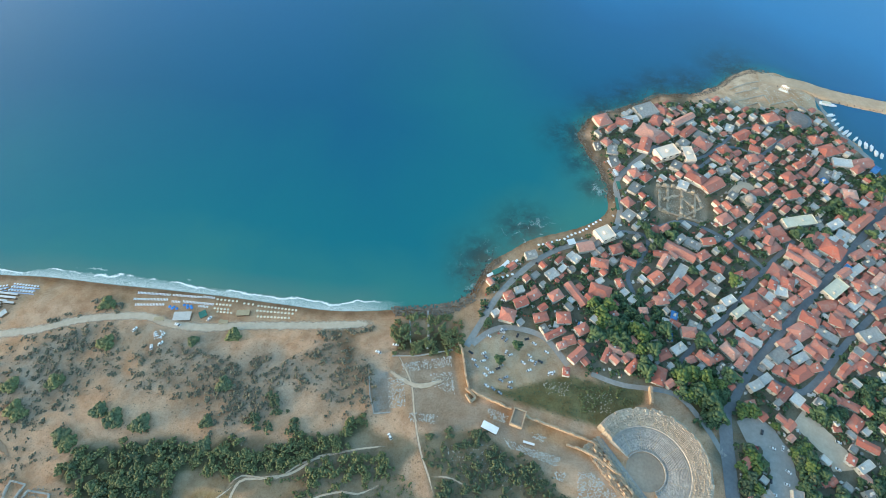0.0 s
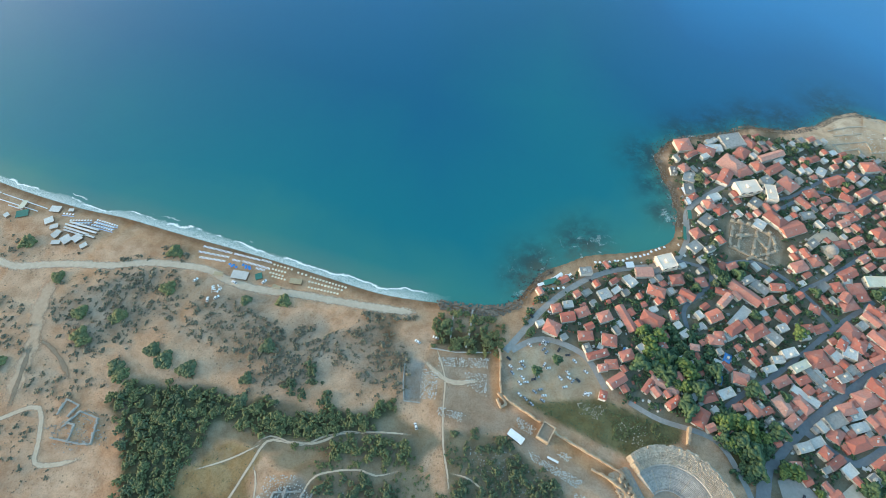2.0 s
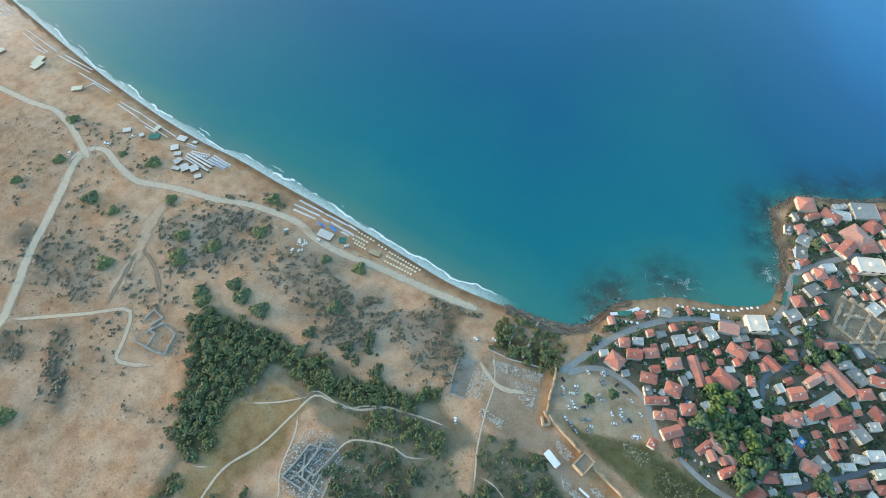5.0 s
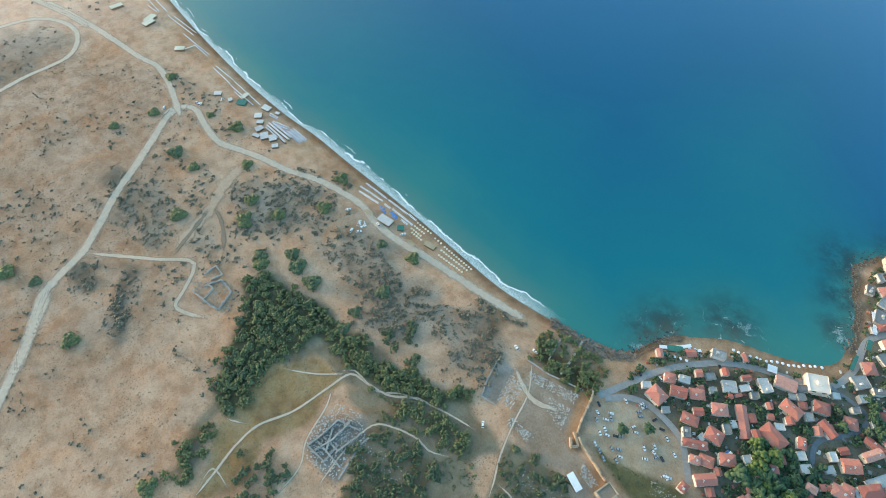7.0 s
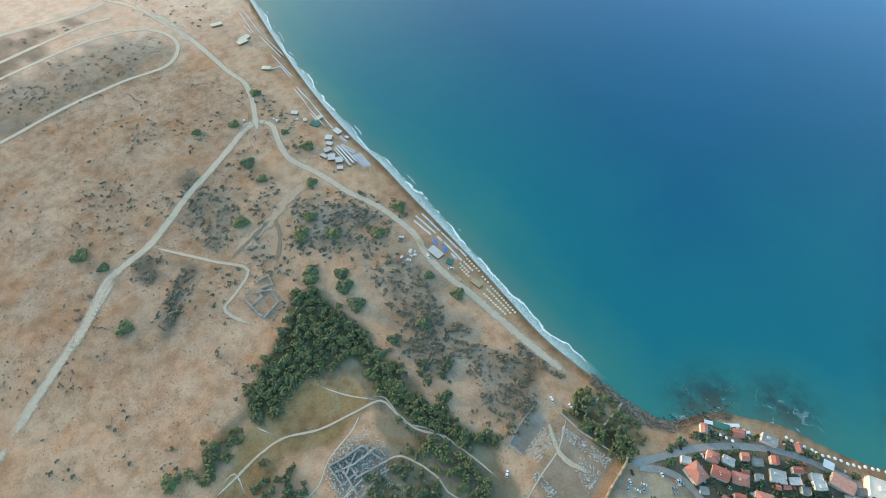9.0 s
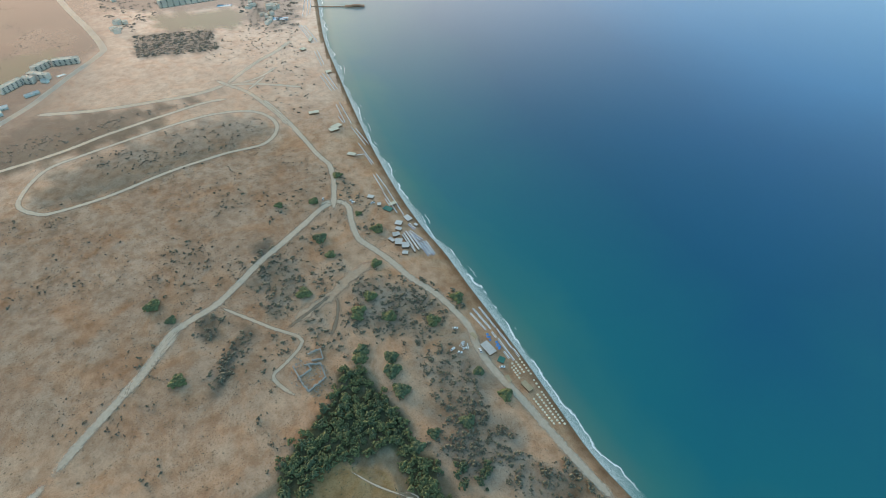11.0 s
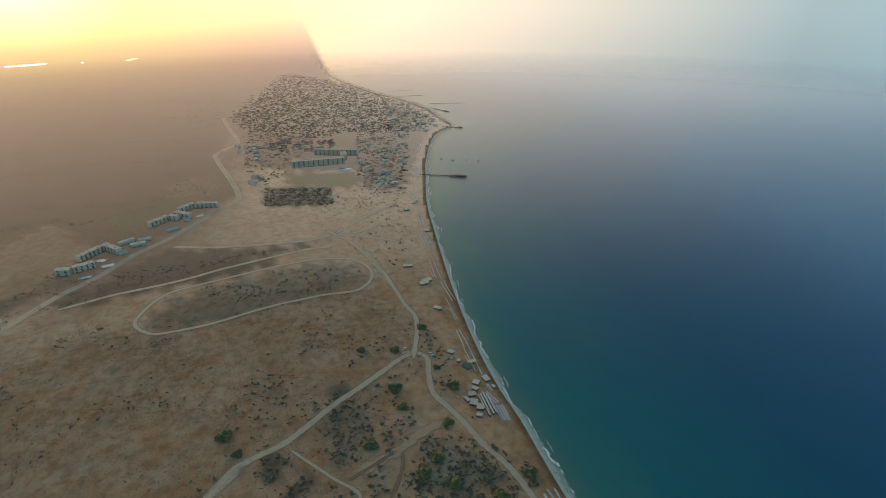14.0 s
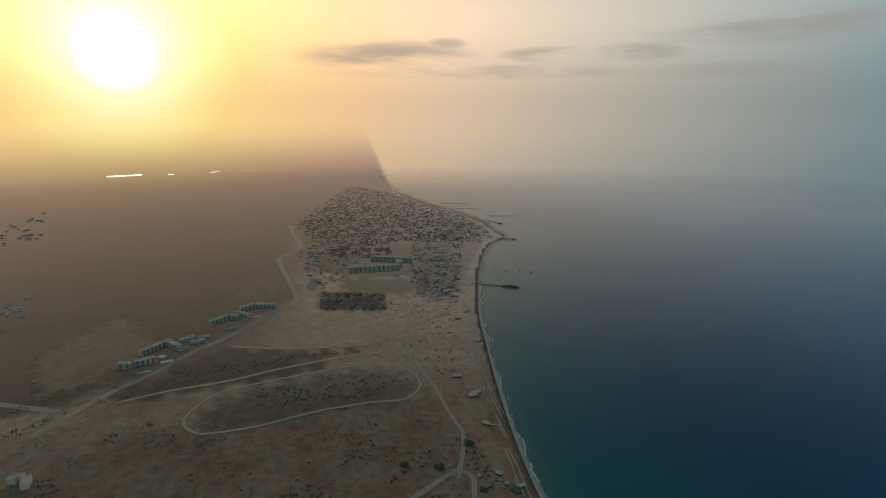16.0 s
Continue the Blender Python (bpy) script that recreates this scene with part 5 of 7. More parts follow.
def free_of_houses(gap):
    def test(x, y):
        ok = np.ones(len(x), bool)
        for hx, hy, a, b, t in FOOTPRINTS:
            dx, dy = x - hx, y - hy
            u, v = dx * math.cos(t) + dy * math.sin(t), -dx * math.sin(t) + dy * math.cos(t)
            ok &= (np.abs(u) > a + gap) | (np.abs(v) > b + gap)
        for line, w in STREET_LINES:
            ok &= distance_to(line, x, y) > w / 2 + gap * 0.7
        return ok
    return test


def off_tracks(x, y):
    ok = np.ones(len(x), bool)
    for line, w in TRACK_LINES:
        ok &= distance_to(line, x, y) > w / 2 + 1.2
    return ok


def bush_field(name, poly, count, low, high, material, seed, label, accept=None, per=1, squash=0.7):
    """Many shrubs in one mesh, each of a few clumps."""
    q = scatter(poly, count, seed, accept)
    q = q[off_tracks(q[:, 0], q[:, 1])]
    gen = np.random.default_rng(seed + 1)
    size = low + (high - low) * gen.random(len(q)) ** 2
    c, s = [], []
    for k in range(per):
        off = gen.normal(size=(len(q), 2)) * (0.36 * size[:, None] if per > 1 else 0)
        up = gen.uniform(0.1, 0.8, len(q)) * size * (0.7 if per > 1 else 0.2)
        xy = q + off
        c.append(np.c_[xy, ground_z(xy[:, 0], xy[:, 1]) + up])
        s.append(size * gen.uniform(0.22, 0.46, len(q)))
    ob = new(name, clumps(name, np.concatenate(c), np.concatenate(s), material, squash, seed))
    return tagged(ob, label, "shrubs", kind="stuff")


def on_shore(gap):
    return lambda x, y: shore(x, y) > gap


DUNES = [(-890, 122), (-696, 269), (-457, 244), (-299, 220), (-238, 227), (-91, 234), (-55, 199), (-62, 151), (-103, 134), (-213, 109), (-322, 118), (-305, 71), (-232, -66), (-241, -106), (-337, -178)]
FAR_DUNES = [(-953, -297), (-833, -168), (-901, -21), (-854, 230), (-673, 255), (-587, 227), (-500, 231), (-434, 66), (-332, -12), (-511, -343), (-828, -469)]
both = lambda *tests: (lambda x, y: np.logical_and.reduce([t(x, y) for t in tests]))
bush_field("dune_scrub", DUNES, 2600, 0.45, 1.6, SCRUB, 11, "sparse small dry bushes dotted over sandy dunes", per=2)
bush_field("dune_scrub", DUNES, 520, 0.7, 3.6, SCRUB, 12, "patches of dark dry scrub on the dunes", patchy(60, 0.12), 7)
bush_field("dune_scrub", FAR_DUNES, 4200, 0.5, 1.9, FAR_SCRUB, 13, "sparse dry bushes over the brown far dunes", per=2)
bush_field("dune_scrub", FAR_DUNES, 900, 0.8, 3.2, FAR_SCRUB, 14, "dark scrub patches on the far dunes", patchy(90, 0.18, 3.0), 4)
for i, (poly, count) in enumerate((
    ([(-315, 208), (-273, 220), (-219, 205), (-175, 170), (-173, 140), (-208, 137), (-254, 161), (-298, 172)], 300),
    ([(-155, 202), (-100, 227), (-68, 189), (-65, 156), (-108, 159), (-165, 177)], 300),
    ([(-229, 206), (-172, 205), (-144, 169), (-169, 136), (-203, 149)], 240),
    ([(-469, 199), (-391, 258), (-310, 232), (-319, 185), (-391, 130), (-439, 155)], 480),
    ([(-592, 106), (-559, 131), (-502, 66), (-566, 80)], 90), ([(-510, -7), (-481, 16), (-455, -9), (-478, -27)], 80), ([(-429, -6), (-401, -1), (-388, -23)], 60),
    ([(-485, 69), (-407, 128), (-361, 97), (-392, 38), (-431, 53)], 170),
    ([(-459, 30), (-431, 35), (-405, 3), (-388, -28), (-412, -27), (-442, 6)], 120), ([(-561, 109), (-487, 122), (-448, 87), (-456, 57), (-508, 57)], 170),
    ([(-579, 163), (-459, 172), (-432, 99), (-528, 109)], 130), ([(-679, 266), (-555, 273), (-510, 216), (-569, 209)], 110),
    ([(-372, 270), (-338, 268), (-330, 246), (-345, 242)], 60), ([(-130, 228), (-77, 244), (-70, 233), (-118, 221)], 90),
)):
    bush_field("scrub", poly, int(count * 0.85), 0.6, 4.2, SCRUB, 30 + i, "patch of dark grey-green scrub on sand", per=8, squash=0.5)
bush_field("scrub", [(-463, 251), (-311, 237), (-279, 135), (-388, 87)], 150, 1.0, 3.8, SCRUB, 48, "dark scrub patches among the dunes", patchy(40, 0.1), 8)

bush_field("scrub", [(-1067, 214), (-1208, 424), (-949, 348), (-859, 288), (-917, 251)], 130, 1.2, 3.4, FAR_SCRUB, 49, "dark scrub round the junction of tracks", per=7)
bush_field("scrub", [(-1227, 205), (-1345, 291), (-1262, 445), (-1138, 368), (-1157, 265)], 150, 1.2, 3.4, FAR_SCRUB, 47, "dark scrub near the far grove", per=6)
bush_field("scrub", [(-949, -72), (-951, -15), (-887, 62), (-877, 22), (-876, -51)], 80, 1.2, 3.4, FAR_SCRUB, 46, "dark scrub inside the oval track", per=6)
bush_field("scrub", [(-971, 57), (-922, 218), (-879, 227), (-849, 133), (-868, 39)], 110, 1.2, 3.4, FAR_SCRUB, 45, "dark scrub inside the oval track", per=6)
# single round shrubs out on the sand
for x, y in [*[(-210, 175), (-401, 152), (-339, 219), (-465, 109), (-511, 167), (-373, 179), (-462, 210), (-354, 264), (-651, 150), (-631, 197), (-423, -55), (-248, -92), (-522, 245), (-672, 256), (-321, 151), (-278, 138), (-340, 122)], *[(-568, 239), (-548, 169), (-219, 140), (-216, 119), (-515, -39), (-549, -52), (-377, 176), (-415, 175), (-395, 148), (-305, 142), (-285, 136), (-347, 127), (-252, 221), (-213, 227)]]:
    gen = np.random.default_rng(int(abs(x) * 7 + abs(y)))
    r = gen.uniform(4.6, 9.0)
    ob = thing("shrub", pose(x, y, float(ground_z(x, y))), "rounded dark green evergreen shrub on sand", "shrub", "dune shrubs")
    pts = crown_points(gen, r, r * 0.8, -0.8, 210)
    part("crown", clumps("crown", pts, gen.uniform(0.15, 0.28, len(pts)) * r, LEAF_THICKET if gen.random() < 0.7 else LEAF_OLIVE, 0.8, 5), None, ob)
    part("stem", trunk_bm(r * 0.8, 1.0, gen), BARK, ob)


def woodland(name, poly, count, low, high, leaf, seed, label, accept=None, per=16, squash=0.85):
    """A closed stand of crowns in one mesh."""
    q, gen = scatter(poly, count, seed, accept), np.random.default_rng(seed)
    if name in ("thicket", "pine_forest"):
        q = q + gen.normal(size=q.shape) * (3.6 if name == "thicket" else 22.0)
    if name == "pine_forest":
        q = q[shore(q[:, 0], q[:, 1]) > 25]
    q = q[off_tracks(q[:, 0], q[:, 1])]
    c, s = [], []
    for x, y in q:
        r = gen.uniform(low, high)
        p = crown_points(gen, r, r * 1.2 * squash / 0.85, -0.3, per)
        c.append(p + (x, y, float(ground_z(x, y))))
        s.append(gen.uniform(*{"thicket": (0.18, 0.33), "pine_forest": (0.4, 0.65), "far_woodland": (0.3, 0.5)}.get(name, (0.22, 0.42)), per) * r)
    ob = new(name, clumps(name, np.concatenate(c), np.concatenate(s), leaf, squash, seed))
    return tagged(ob, label, "woodland", kind="stuff")


WOOD_A = [(-332, 119), (-302, 116), (-259, 123), (-222, 118), (-207, 106), (-232, 95), (-246, 47), (-234, 8), (-243, -12), (-272, -1), (-286, 24), (-300, 51), (-310, 76), (-336, 90)]
WOOD_B = [(-227, 99), (-199, 128), (-170, 112), (-145, 116), (-128, 130), (-101, 122), (-78, 146), (-71, 135), (-99, 110), (-131, 99), (-168, 92), (-193, 95)]
WOOD_C = [(-126, 93), (-99, 110), (-54, 112), (-49, 97), (-73, 85), (-106, 85)]
WOOD_D = [(-140, 46), (-116, 65), (-82, 72), (-54, 69), (-44, 48), (-68, 25), (-99, 1), (-119, 9)]
WOOD_E = [(-211, -26), (-187, -8), (-160, -5), (-145, -33), (-184, -62), (-201, -48)]
WOOD_F = [(-21, 128), (33, 131), (87, 96), (108, 67), (-3, 54)]
for i, (poly, count, leaf) in enumerate(((WOOD_A, 290, LEAF_THICKET), (WOOD_A, 90, LEAF_OLIVE), (WOOD_B, 160, LEAF_THICKET), (WOOD_C, 60, LEAF_THICKET), (WOOD_D, 90, LEAF_OLIVE), (WOOD_E, 40, LEAF_OLIVE), (WOOD_F, 130, LEAF_OLIVE), ([(-252, -50), (-247, -15), (-239, -22), (-221, -68), (-237, -80)], 40, LEAF_THICKET), ([(-199, 128), (-161, 172), (-128, 130), (-153, 117)], 30, LEAF_OLIVE), ([(-53, 249), (16, 249), (19, 216), (9, 206), (-49, 205)], 90, LEAF_THICKET))):
    woodland("thicket", poly, count, 2.0, 4.8, leaf, 70 + i, "dense thicket of dark green shrubs and low trees", per=26)
bush_field("grass_tufts", [(-241, 58), (-215, 78), (-181, 82), (-176, 39), (-195, -7), (-186, -48), (-210, -71), (-243, -12)], 500, 0.4, 1.3, LEAF_OLIVE, 90, "low green tufts in a dry field", per=2)
bush_field("grass_tufts", [(35, 170), (62, 169), (118, 184), (150, 175), (192, 170), (189, 156), (143, 133), (77, 154)], 900, 0.4, 1.6, LEAF_OLIVE, 91, "weeds and low shrubs on a grassy slope", per=2)
bush_field("low_thicket", [(-160, 84), (-126, 93), (-50, 106), (5, 53), (-107, -31), (-111, 14), (-117, 51)], 330, 1.0, 3.2, LEAF_THICKET, 94, "low green thicket between paths and ruins", patchy(35, -0.1), 6)
bush_field("low_thicket", [(40, 168), (95, 170), (150, 173), (189, 167), (178, 153), (143, 135), (77, 153)], 130, 1.0, 2.8, LEAF_THICKET, 96, "green shrubs on the slope above the theatre", patchy(25, 0.0), 6)
bush_field("low_thicket", [(-24, 131), (34, 133), (87, 99), (113, 67), (-3, 46)], 260, 1.0, 3.0, LEAF_OLIVE, 95, "low green thicket beside the excavation", patchy(30, -0.1), 6)
bush_field("weeds", WOOD_F, 500, 0.5, 1.6, SCRUB, 92, "low scrub between ruins", per=2)

STREET_LINES = [(smooth_line(pts, 15), w) for pts, w in STREETS + LOTS]
free = free_of_houses(2.2)
rng_tree = random.Random(21)
GARDENS = [
    (TOWN, 110, (0, 1, 0, 3, 1, 5, 5, 2)),
    ([(152, 261), (207, 268), (209, 222), (197, 192), (156, 210)], 34, (1, 1, 0, 4)),
    ([(219, 192), (264, 192), (267, 164), (247, 132), (221, 153)], 30, (1, 4, 0)),
    ([(328, 169), (424, 169), (407, 131), (342, 137)], 26, (0, 1, 3)),
    ([(227, 364), (273, 364), (253, 332), (205, 317)], 14, (0, 1)),
    ([(391, 363), (440, 355), (415, 324), (380, 332)], 12, (0, 1)),
    ([(450, 396), (480, 387), (456, 347), (437, 363)], 10, (0, 1)),
    ([(503, 441), (546, 431), (522, 379), (501, 405)], 14, (1, 4)),
    ([(263, 117), (278, 117), (269, 74), (255, 74)], 16, (4, 3)),
    ([(312, 112), (329, 117), (318, 74), (298, 74)], 12, (6, 4, 0)),
    ([(320, 93), (384, 83), (370, 53), (305, 53)], 24, (0, 1, 3)),
    ([(311, 576), (362, 565), (356, 542), (301, 537)], 8, (0, 3)),
    ([(63, 184), (96, 181), (94, 165), (62, 168)], 8, (2, 3)),
    ([(262, 148), (279, 153), (304, 132), (266, 127)], 10, (0, 4)),
    ([(223, 486), (239, 489), (228, 452), (219, 452)], 4, (3,)),
]
for i, (poly, count, kinds) in enumerate(GARDENS):
    for x, y in scatter(poly, count, 200 + i, free):
        tree(x, y, rng_tree.choice(kinds), rng_tree.uniform(0.75, 1.2), rng_tree.uniform(0, 360))
for x, y in [(74, 213), (55, 198)]:
    tree(x, y, 0, 1.1)
for x, y in [(164, 240), (172, 256), (195, 229), (199, 221), (237, 183), (249, 179), (227, 180), (310, 285), (162, 248)]:
    tree(x, y, 4, 1.45, x)
for x, y in [(195, 185), (250, 142), (273, 178), (257, 215), (248, 156), (240, 164), (152, 223), (206, 207), (222, 228)]:
    tree(x, y, 1, 1.5, x)

# far woods and hedges
for i, (poly, count, low, high) in enumerate((
    ([(-1454, 107), (-1391, 274), (-1260, 251), (-1319, 90)], 700, 3, 5), ([(-2067, 533), (-1967, 719), (-1301, 460), (-1357, 355), (-1500, 375)], 620, 4, 7),
    ([(-2110, 124), (-1952, 341), (-1554, 175), (-1463, 115), (-1664, 71)], 330, 4, 7), ([(-1392, 335), (-1309, 463), (-1262, 445), (-1331, 317)], 40, 3, 5),
    ([(-1075, -223), (-1062, 73), (-1042, 160), (-1007, -9), (-1009, -204)], 160, 1.5, 3.5),
)):
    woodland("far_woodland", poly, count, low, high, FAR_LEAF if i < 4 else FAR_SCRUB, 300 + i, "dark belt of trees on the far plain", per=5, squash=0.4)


def is_free(x, y, gap):
    """Whether a circle about a plan point keeps clear of all buildings and streets."""
    for hx, hy, p, q, t in FOOTPRINTS:
        dx, dy = x - hx, y - hy
        if abs(dx) + abs(dy) > 90:
            continue
        if abs(dx * math.cos(t) + dy * math.sin(t)) < p + gap and abs(dy * math.cos(t) - dx * math.sin(t)) < q + gap:
            return False
    return True


rng_shed = random.Random(31)
# terraces that fill the blocks between the straight streets
(ax, ay), (bx, by) = [(303, 192), (453, 324)]
row_turn = math.atan2(by - ay, bx - ax)
ca, sa = math.cos(row_turn), math.sin(row_turn)
spots = np.array([(ax + u * ca - v * sa, ay + u * sa + v * ca) for u in np.arange(-120, 330, 8.6) for v in np.arange(-200, 130, 8.2)])
spots = spots[inside(np.array(BLOCKS, float), spots[:, 0], spots[:, 1])]
spots = spots[np.array([distance_to(line, spots[:, 0], spots[:, 1]) > w / 2 + 3.9 for line, w in STREET_LINES]).all(0)]
for x, y in spots:
    if not is_free(x, y, 2.6) or rng_shed.random() < 0.06:
        continue
    l, w = rng_shed.uniform(8.2, 10.2), rng_shed.uniform(7.4, 8.8)
    turn = math.degrees(row_turn) + rng_shed.choice((0, 0, 90)) + rng_shed.uniform(-3, 3)
    h = rng_shed.uniform(2.9, 5.6)
    tiled = rng_shed.random() < 0.84
    ob = thing("row_house", pose(x, y, float(ground_z(x, y)), 0, 0, turn), "terraced house under red clay tiles in a packed block" if tiled else "terraced house with a flat pale roof", "house", "terraced houses")
    part("wall", box_bm(-l / 2, l / 2, -w / 2, w / 2, -1, h - 0.02), WALL_WHITE, ob)
    part("roof", pitched_roof(l, w, h + 0.2, w * rng_shed.uniform(0.12, 0.2), False, 0.25) if tiled else flat_roof(l, w, h), TILE_RED if tiled else rng_shed.choice((FLAT_WHITE, FLAT_GREY)), ob)
    FOOTPRINTS.append((x, y, l / 2, w / 2, radians(turn)))
for name, poly, tries, most, size, label, group in (
    ("cottage", BLOCKS, 500, 30, (6, 10, 5, 8), "small red-roofed house wedged between its neighbours", "cottages"),
    ("cottage", TOWN, 5200, 330, (5.5, 10.5, 5, 8.0), "small red-roofed house among gardens", "cottages"),
    ("outbuilding", TOWN, 500, 25, (3.5, 6, 3, 4.5), "small outbuilding between the old-town houses", "outbuildings"),
):
    made = 0
    off_street = np.array([distance_to(line, *scatter(poly, tries, 640).T) > w / 2 + 3.2 for line, w in STREET_LINES]).all(0)
    for (x, y), ok in zip(scatter(poly, tries, 640), off_street):
        l, w = rng_shed.uniform(*size[:2]), rng_shed.uniform(*size[2:])
        if made >= most or not ok or not is_free(x, y, w * 0.55):
            continue
        made += 1
        turn = rng_shed.choice((35, 38, 125, 128)) + rng_shed.uniform(-7, 7)
        z0, h = float(ground_z(x, y)), rng_shed.choice((3.0, 5.2)) if name == "cottage" else 2.6
        ob = thing(name, pose(x, y, z0, 0, 0, turn), label, "house" if name == "cottage" else "shed", group)
        part("wall", box_bm(-l / 2, l / 2, -w / 2, w / 2, -1, h - 0.02), WALL_WHITE, ob)
        cover = rng_shed.choice((TILE_RED, TILE_RED, TILE_RED, FLAT_WHITE, FLAT_GREY))
        part("roof", pitched_roof(l, w, h + 0.2, w * 0.18, False, 0.35) if cover is TILE_RED else flat_roof(l, w, h), cover, ob)
        if cover is not TILE_RED:
            tagged(ob, "small flat-roofed house in the old town" if name == "cottage" else "small flat-roofed shed behind the houses")
        FOOTPRINTS.append((x, y, l / 2, w / 2, radians(turn)))
close = np.array([(ax + u * ca - v * sa, ay + u * sa + v * ca) for u in np.arange(-120, 330, 4.7) for v in np.arange(-200, 130, 4.5)])
close = close[inside(np.array(BLOCKS, float), close[:, 0], close[:, 1])]
close = close[np.array([distance_to(line, close[:, 0], close[:, 1]) > w / 2 + 2.4 for line, w in STREET_LINES]).all(0)]
for x, y in close:
    if not is_free(x, y, 1.5) or rng_shed.random() < 0.18:
        continue
    l, w, h = rng_shed.uniform(4.2, 6.4), rng_shed.uniform(3.8, 5.0), rng_shed.uniform(2.6, 4.4)
    turn = math.degrees(row_turn) + rng_shed.choice((0, 90)) + rng_shed.uniform(-3, 3)
    pick = rng_shed.random()
    bm = pitched_roof(l, w, h, w * 0.15, False, 0.1) if pick < 0.6 else flat_roof(l, w, h)
    box(bm, -l / 2, l / 2, -w / 2, w / 2, -1, h - 0.2)
    ob = new("lean_to", mesh("lean_to", bm, TILE_RED if pick < 0.6 else FLAT_WHITE if pick < 0.8 else FLAT_GREY))
    ob.matrix_world = pose(x, y, float(ground_z(x, y)), 0, 0, turn)
    tagged(ob, "small tiled lean-to wedged between terraced houses" if pick < 0.6 else "small flat-roofed lean-to wedged between terraced houses", "shed", "lean-tos")
    FOOTPRINTS.append((x, y, l / 2, w / 2, radians(turn)))
bush_field("garden_plants", TOWN, 900, 0.6, 2.0, LEAF_OLIVE, 641, "garden shrubs and pots between the houses", free_of_houses(0.5), 2)
woodland("town_green", TOWN, 2000, 1.8, 4.2, LEAF_GREEN, 309, "small dark green trees and hedges between the houses", free_of_houses(0.3), 8)
for i, (poly, count) in enumerate((
    ([(147, 265), (209, 274), (237, 241), (212, 219), (200, 192), (166, 222), (146, 223)], 90), ([(222, 192), (270, 193), (269, 164), (248, 129), (235, 130), (229, 153), (215, 172)], 75),
    ([(376, 169), (432, 185), (449, 142), (411, 65), (343, 66), (375, 88), (398, 116), (386, 142)], 170), ([(314, 140), (349, 155), (366, 145), (346, 134), (322, 132)], 40), ([(311, 117), (324, 117), (309, 70), (297, 70)], 34),
)):
    woodland("garden_trees", poly, count, 3.2, 6.0, LEAF_GREEN, 320 + i, "closed dark green tree canopy among the houses", free_of_houses(0.8), 12)
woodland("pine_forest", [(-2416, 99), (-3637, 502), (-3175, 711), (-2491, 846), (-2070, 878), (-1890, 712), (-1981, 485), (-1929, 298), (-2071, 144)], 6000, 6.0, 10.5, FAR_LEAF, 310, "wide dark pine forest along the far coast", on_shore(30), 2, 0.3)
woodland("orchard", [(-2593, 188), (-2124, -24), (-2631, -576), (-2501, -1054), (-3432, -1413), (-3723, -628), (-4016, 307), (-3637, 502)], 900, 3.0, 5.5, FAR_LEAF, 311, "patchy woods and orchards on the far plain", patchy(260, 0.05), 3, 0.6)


# ---- the ancient theatre ----
def arc_band(bm, r0, r1, z0, z1, a0, a1, segs, gen=None, rag=0.0):
    """A solid curved band between two radii and two heights."""
    loops = []
    for i in range(segs + 1):
        a = a0 + (a1 - a0) * i / segs
        top = z1 + (gen.uniform(-rag, rag) if gen else 0)
        c, s = math.cos(a), math.sin(a)
        loops.append([bm.verts.new((r * c, r * s, z)) for r, z in ((r0, z0), (r1, z0), (r1, top), (r0, top))])
    for p, q in zip(loops, loops[1:]):
        for k in range(4):
            bm.faces.new((p[k], p[(k + 1) % 4], q[(k + 1) % 4], q[k]))
    bm.faces.new(loops[0][::-1]), bm.faces.new(loops[-1])


THEATRE_C, THEATRE_AXIS = (176.0, 95.0), radians(31.0)
SEAT_STONE = plain("worn_seat_stone", (0.27, 0.265, 0.245), (0.50, 0.485, 0.445), 0.3, 0.9, by_object=0.25)
UPPER_STONE = plain("warm_seat_stone", (0.33, 0.275, 0.21), (0.58, 0.495, 0.39), 0.3, 0.9, by_object=0.25)


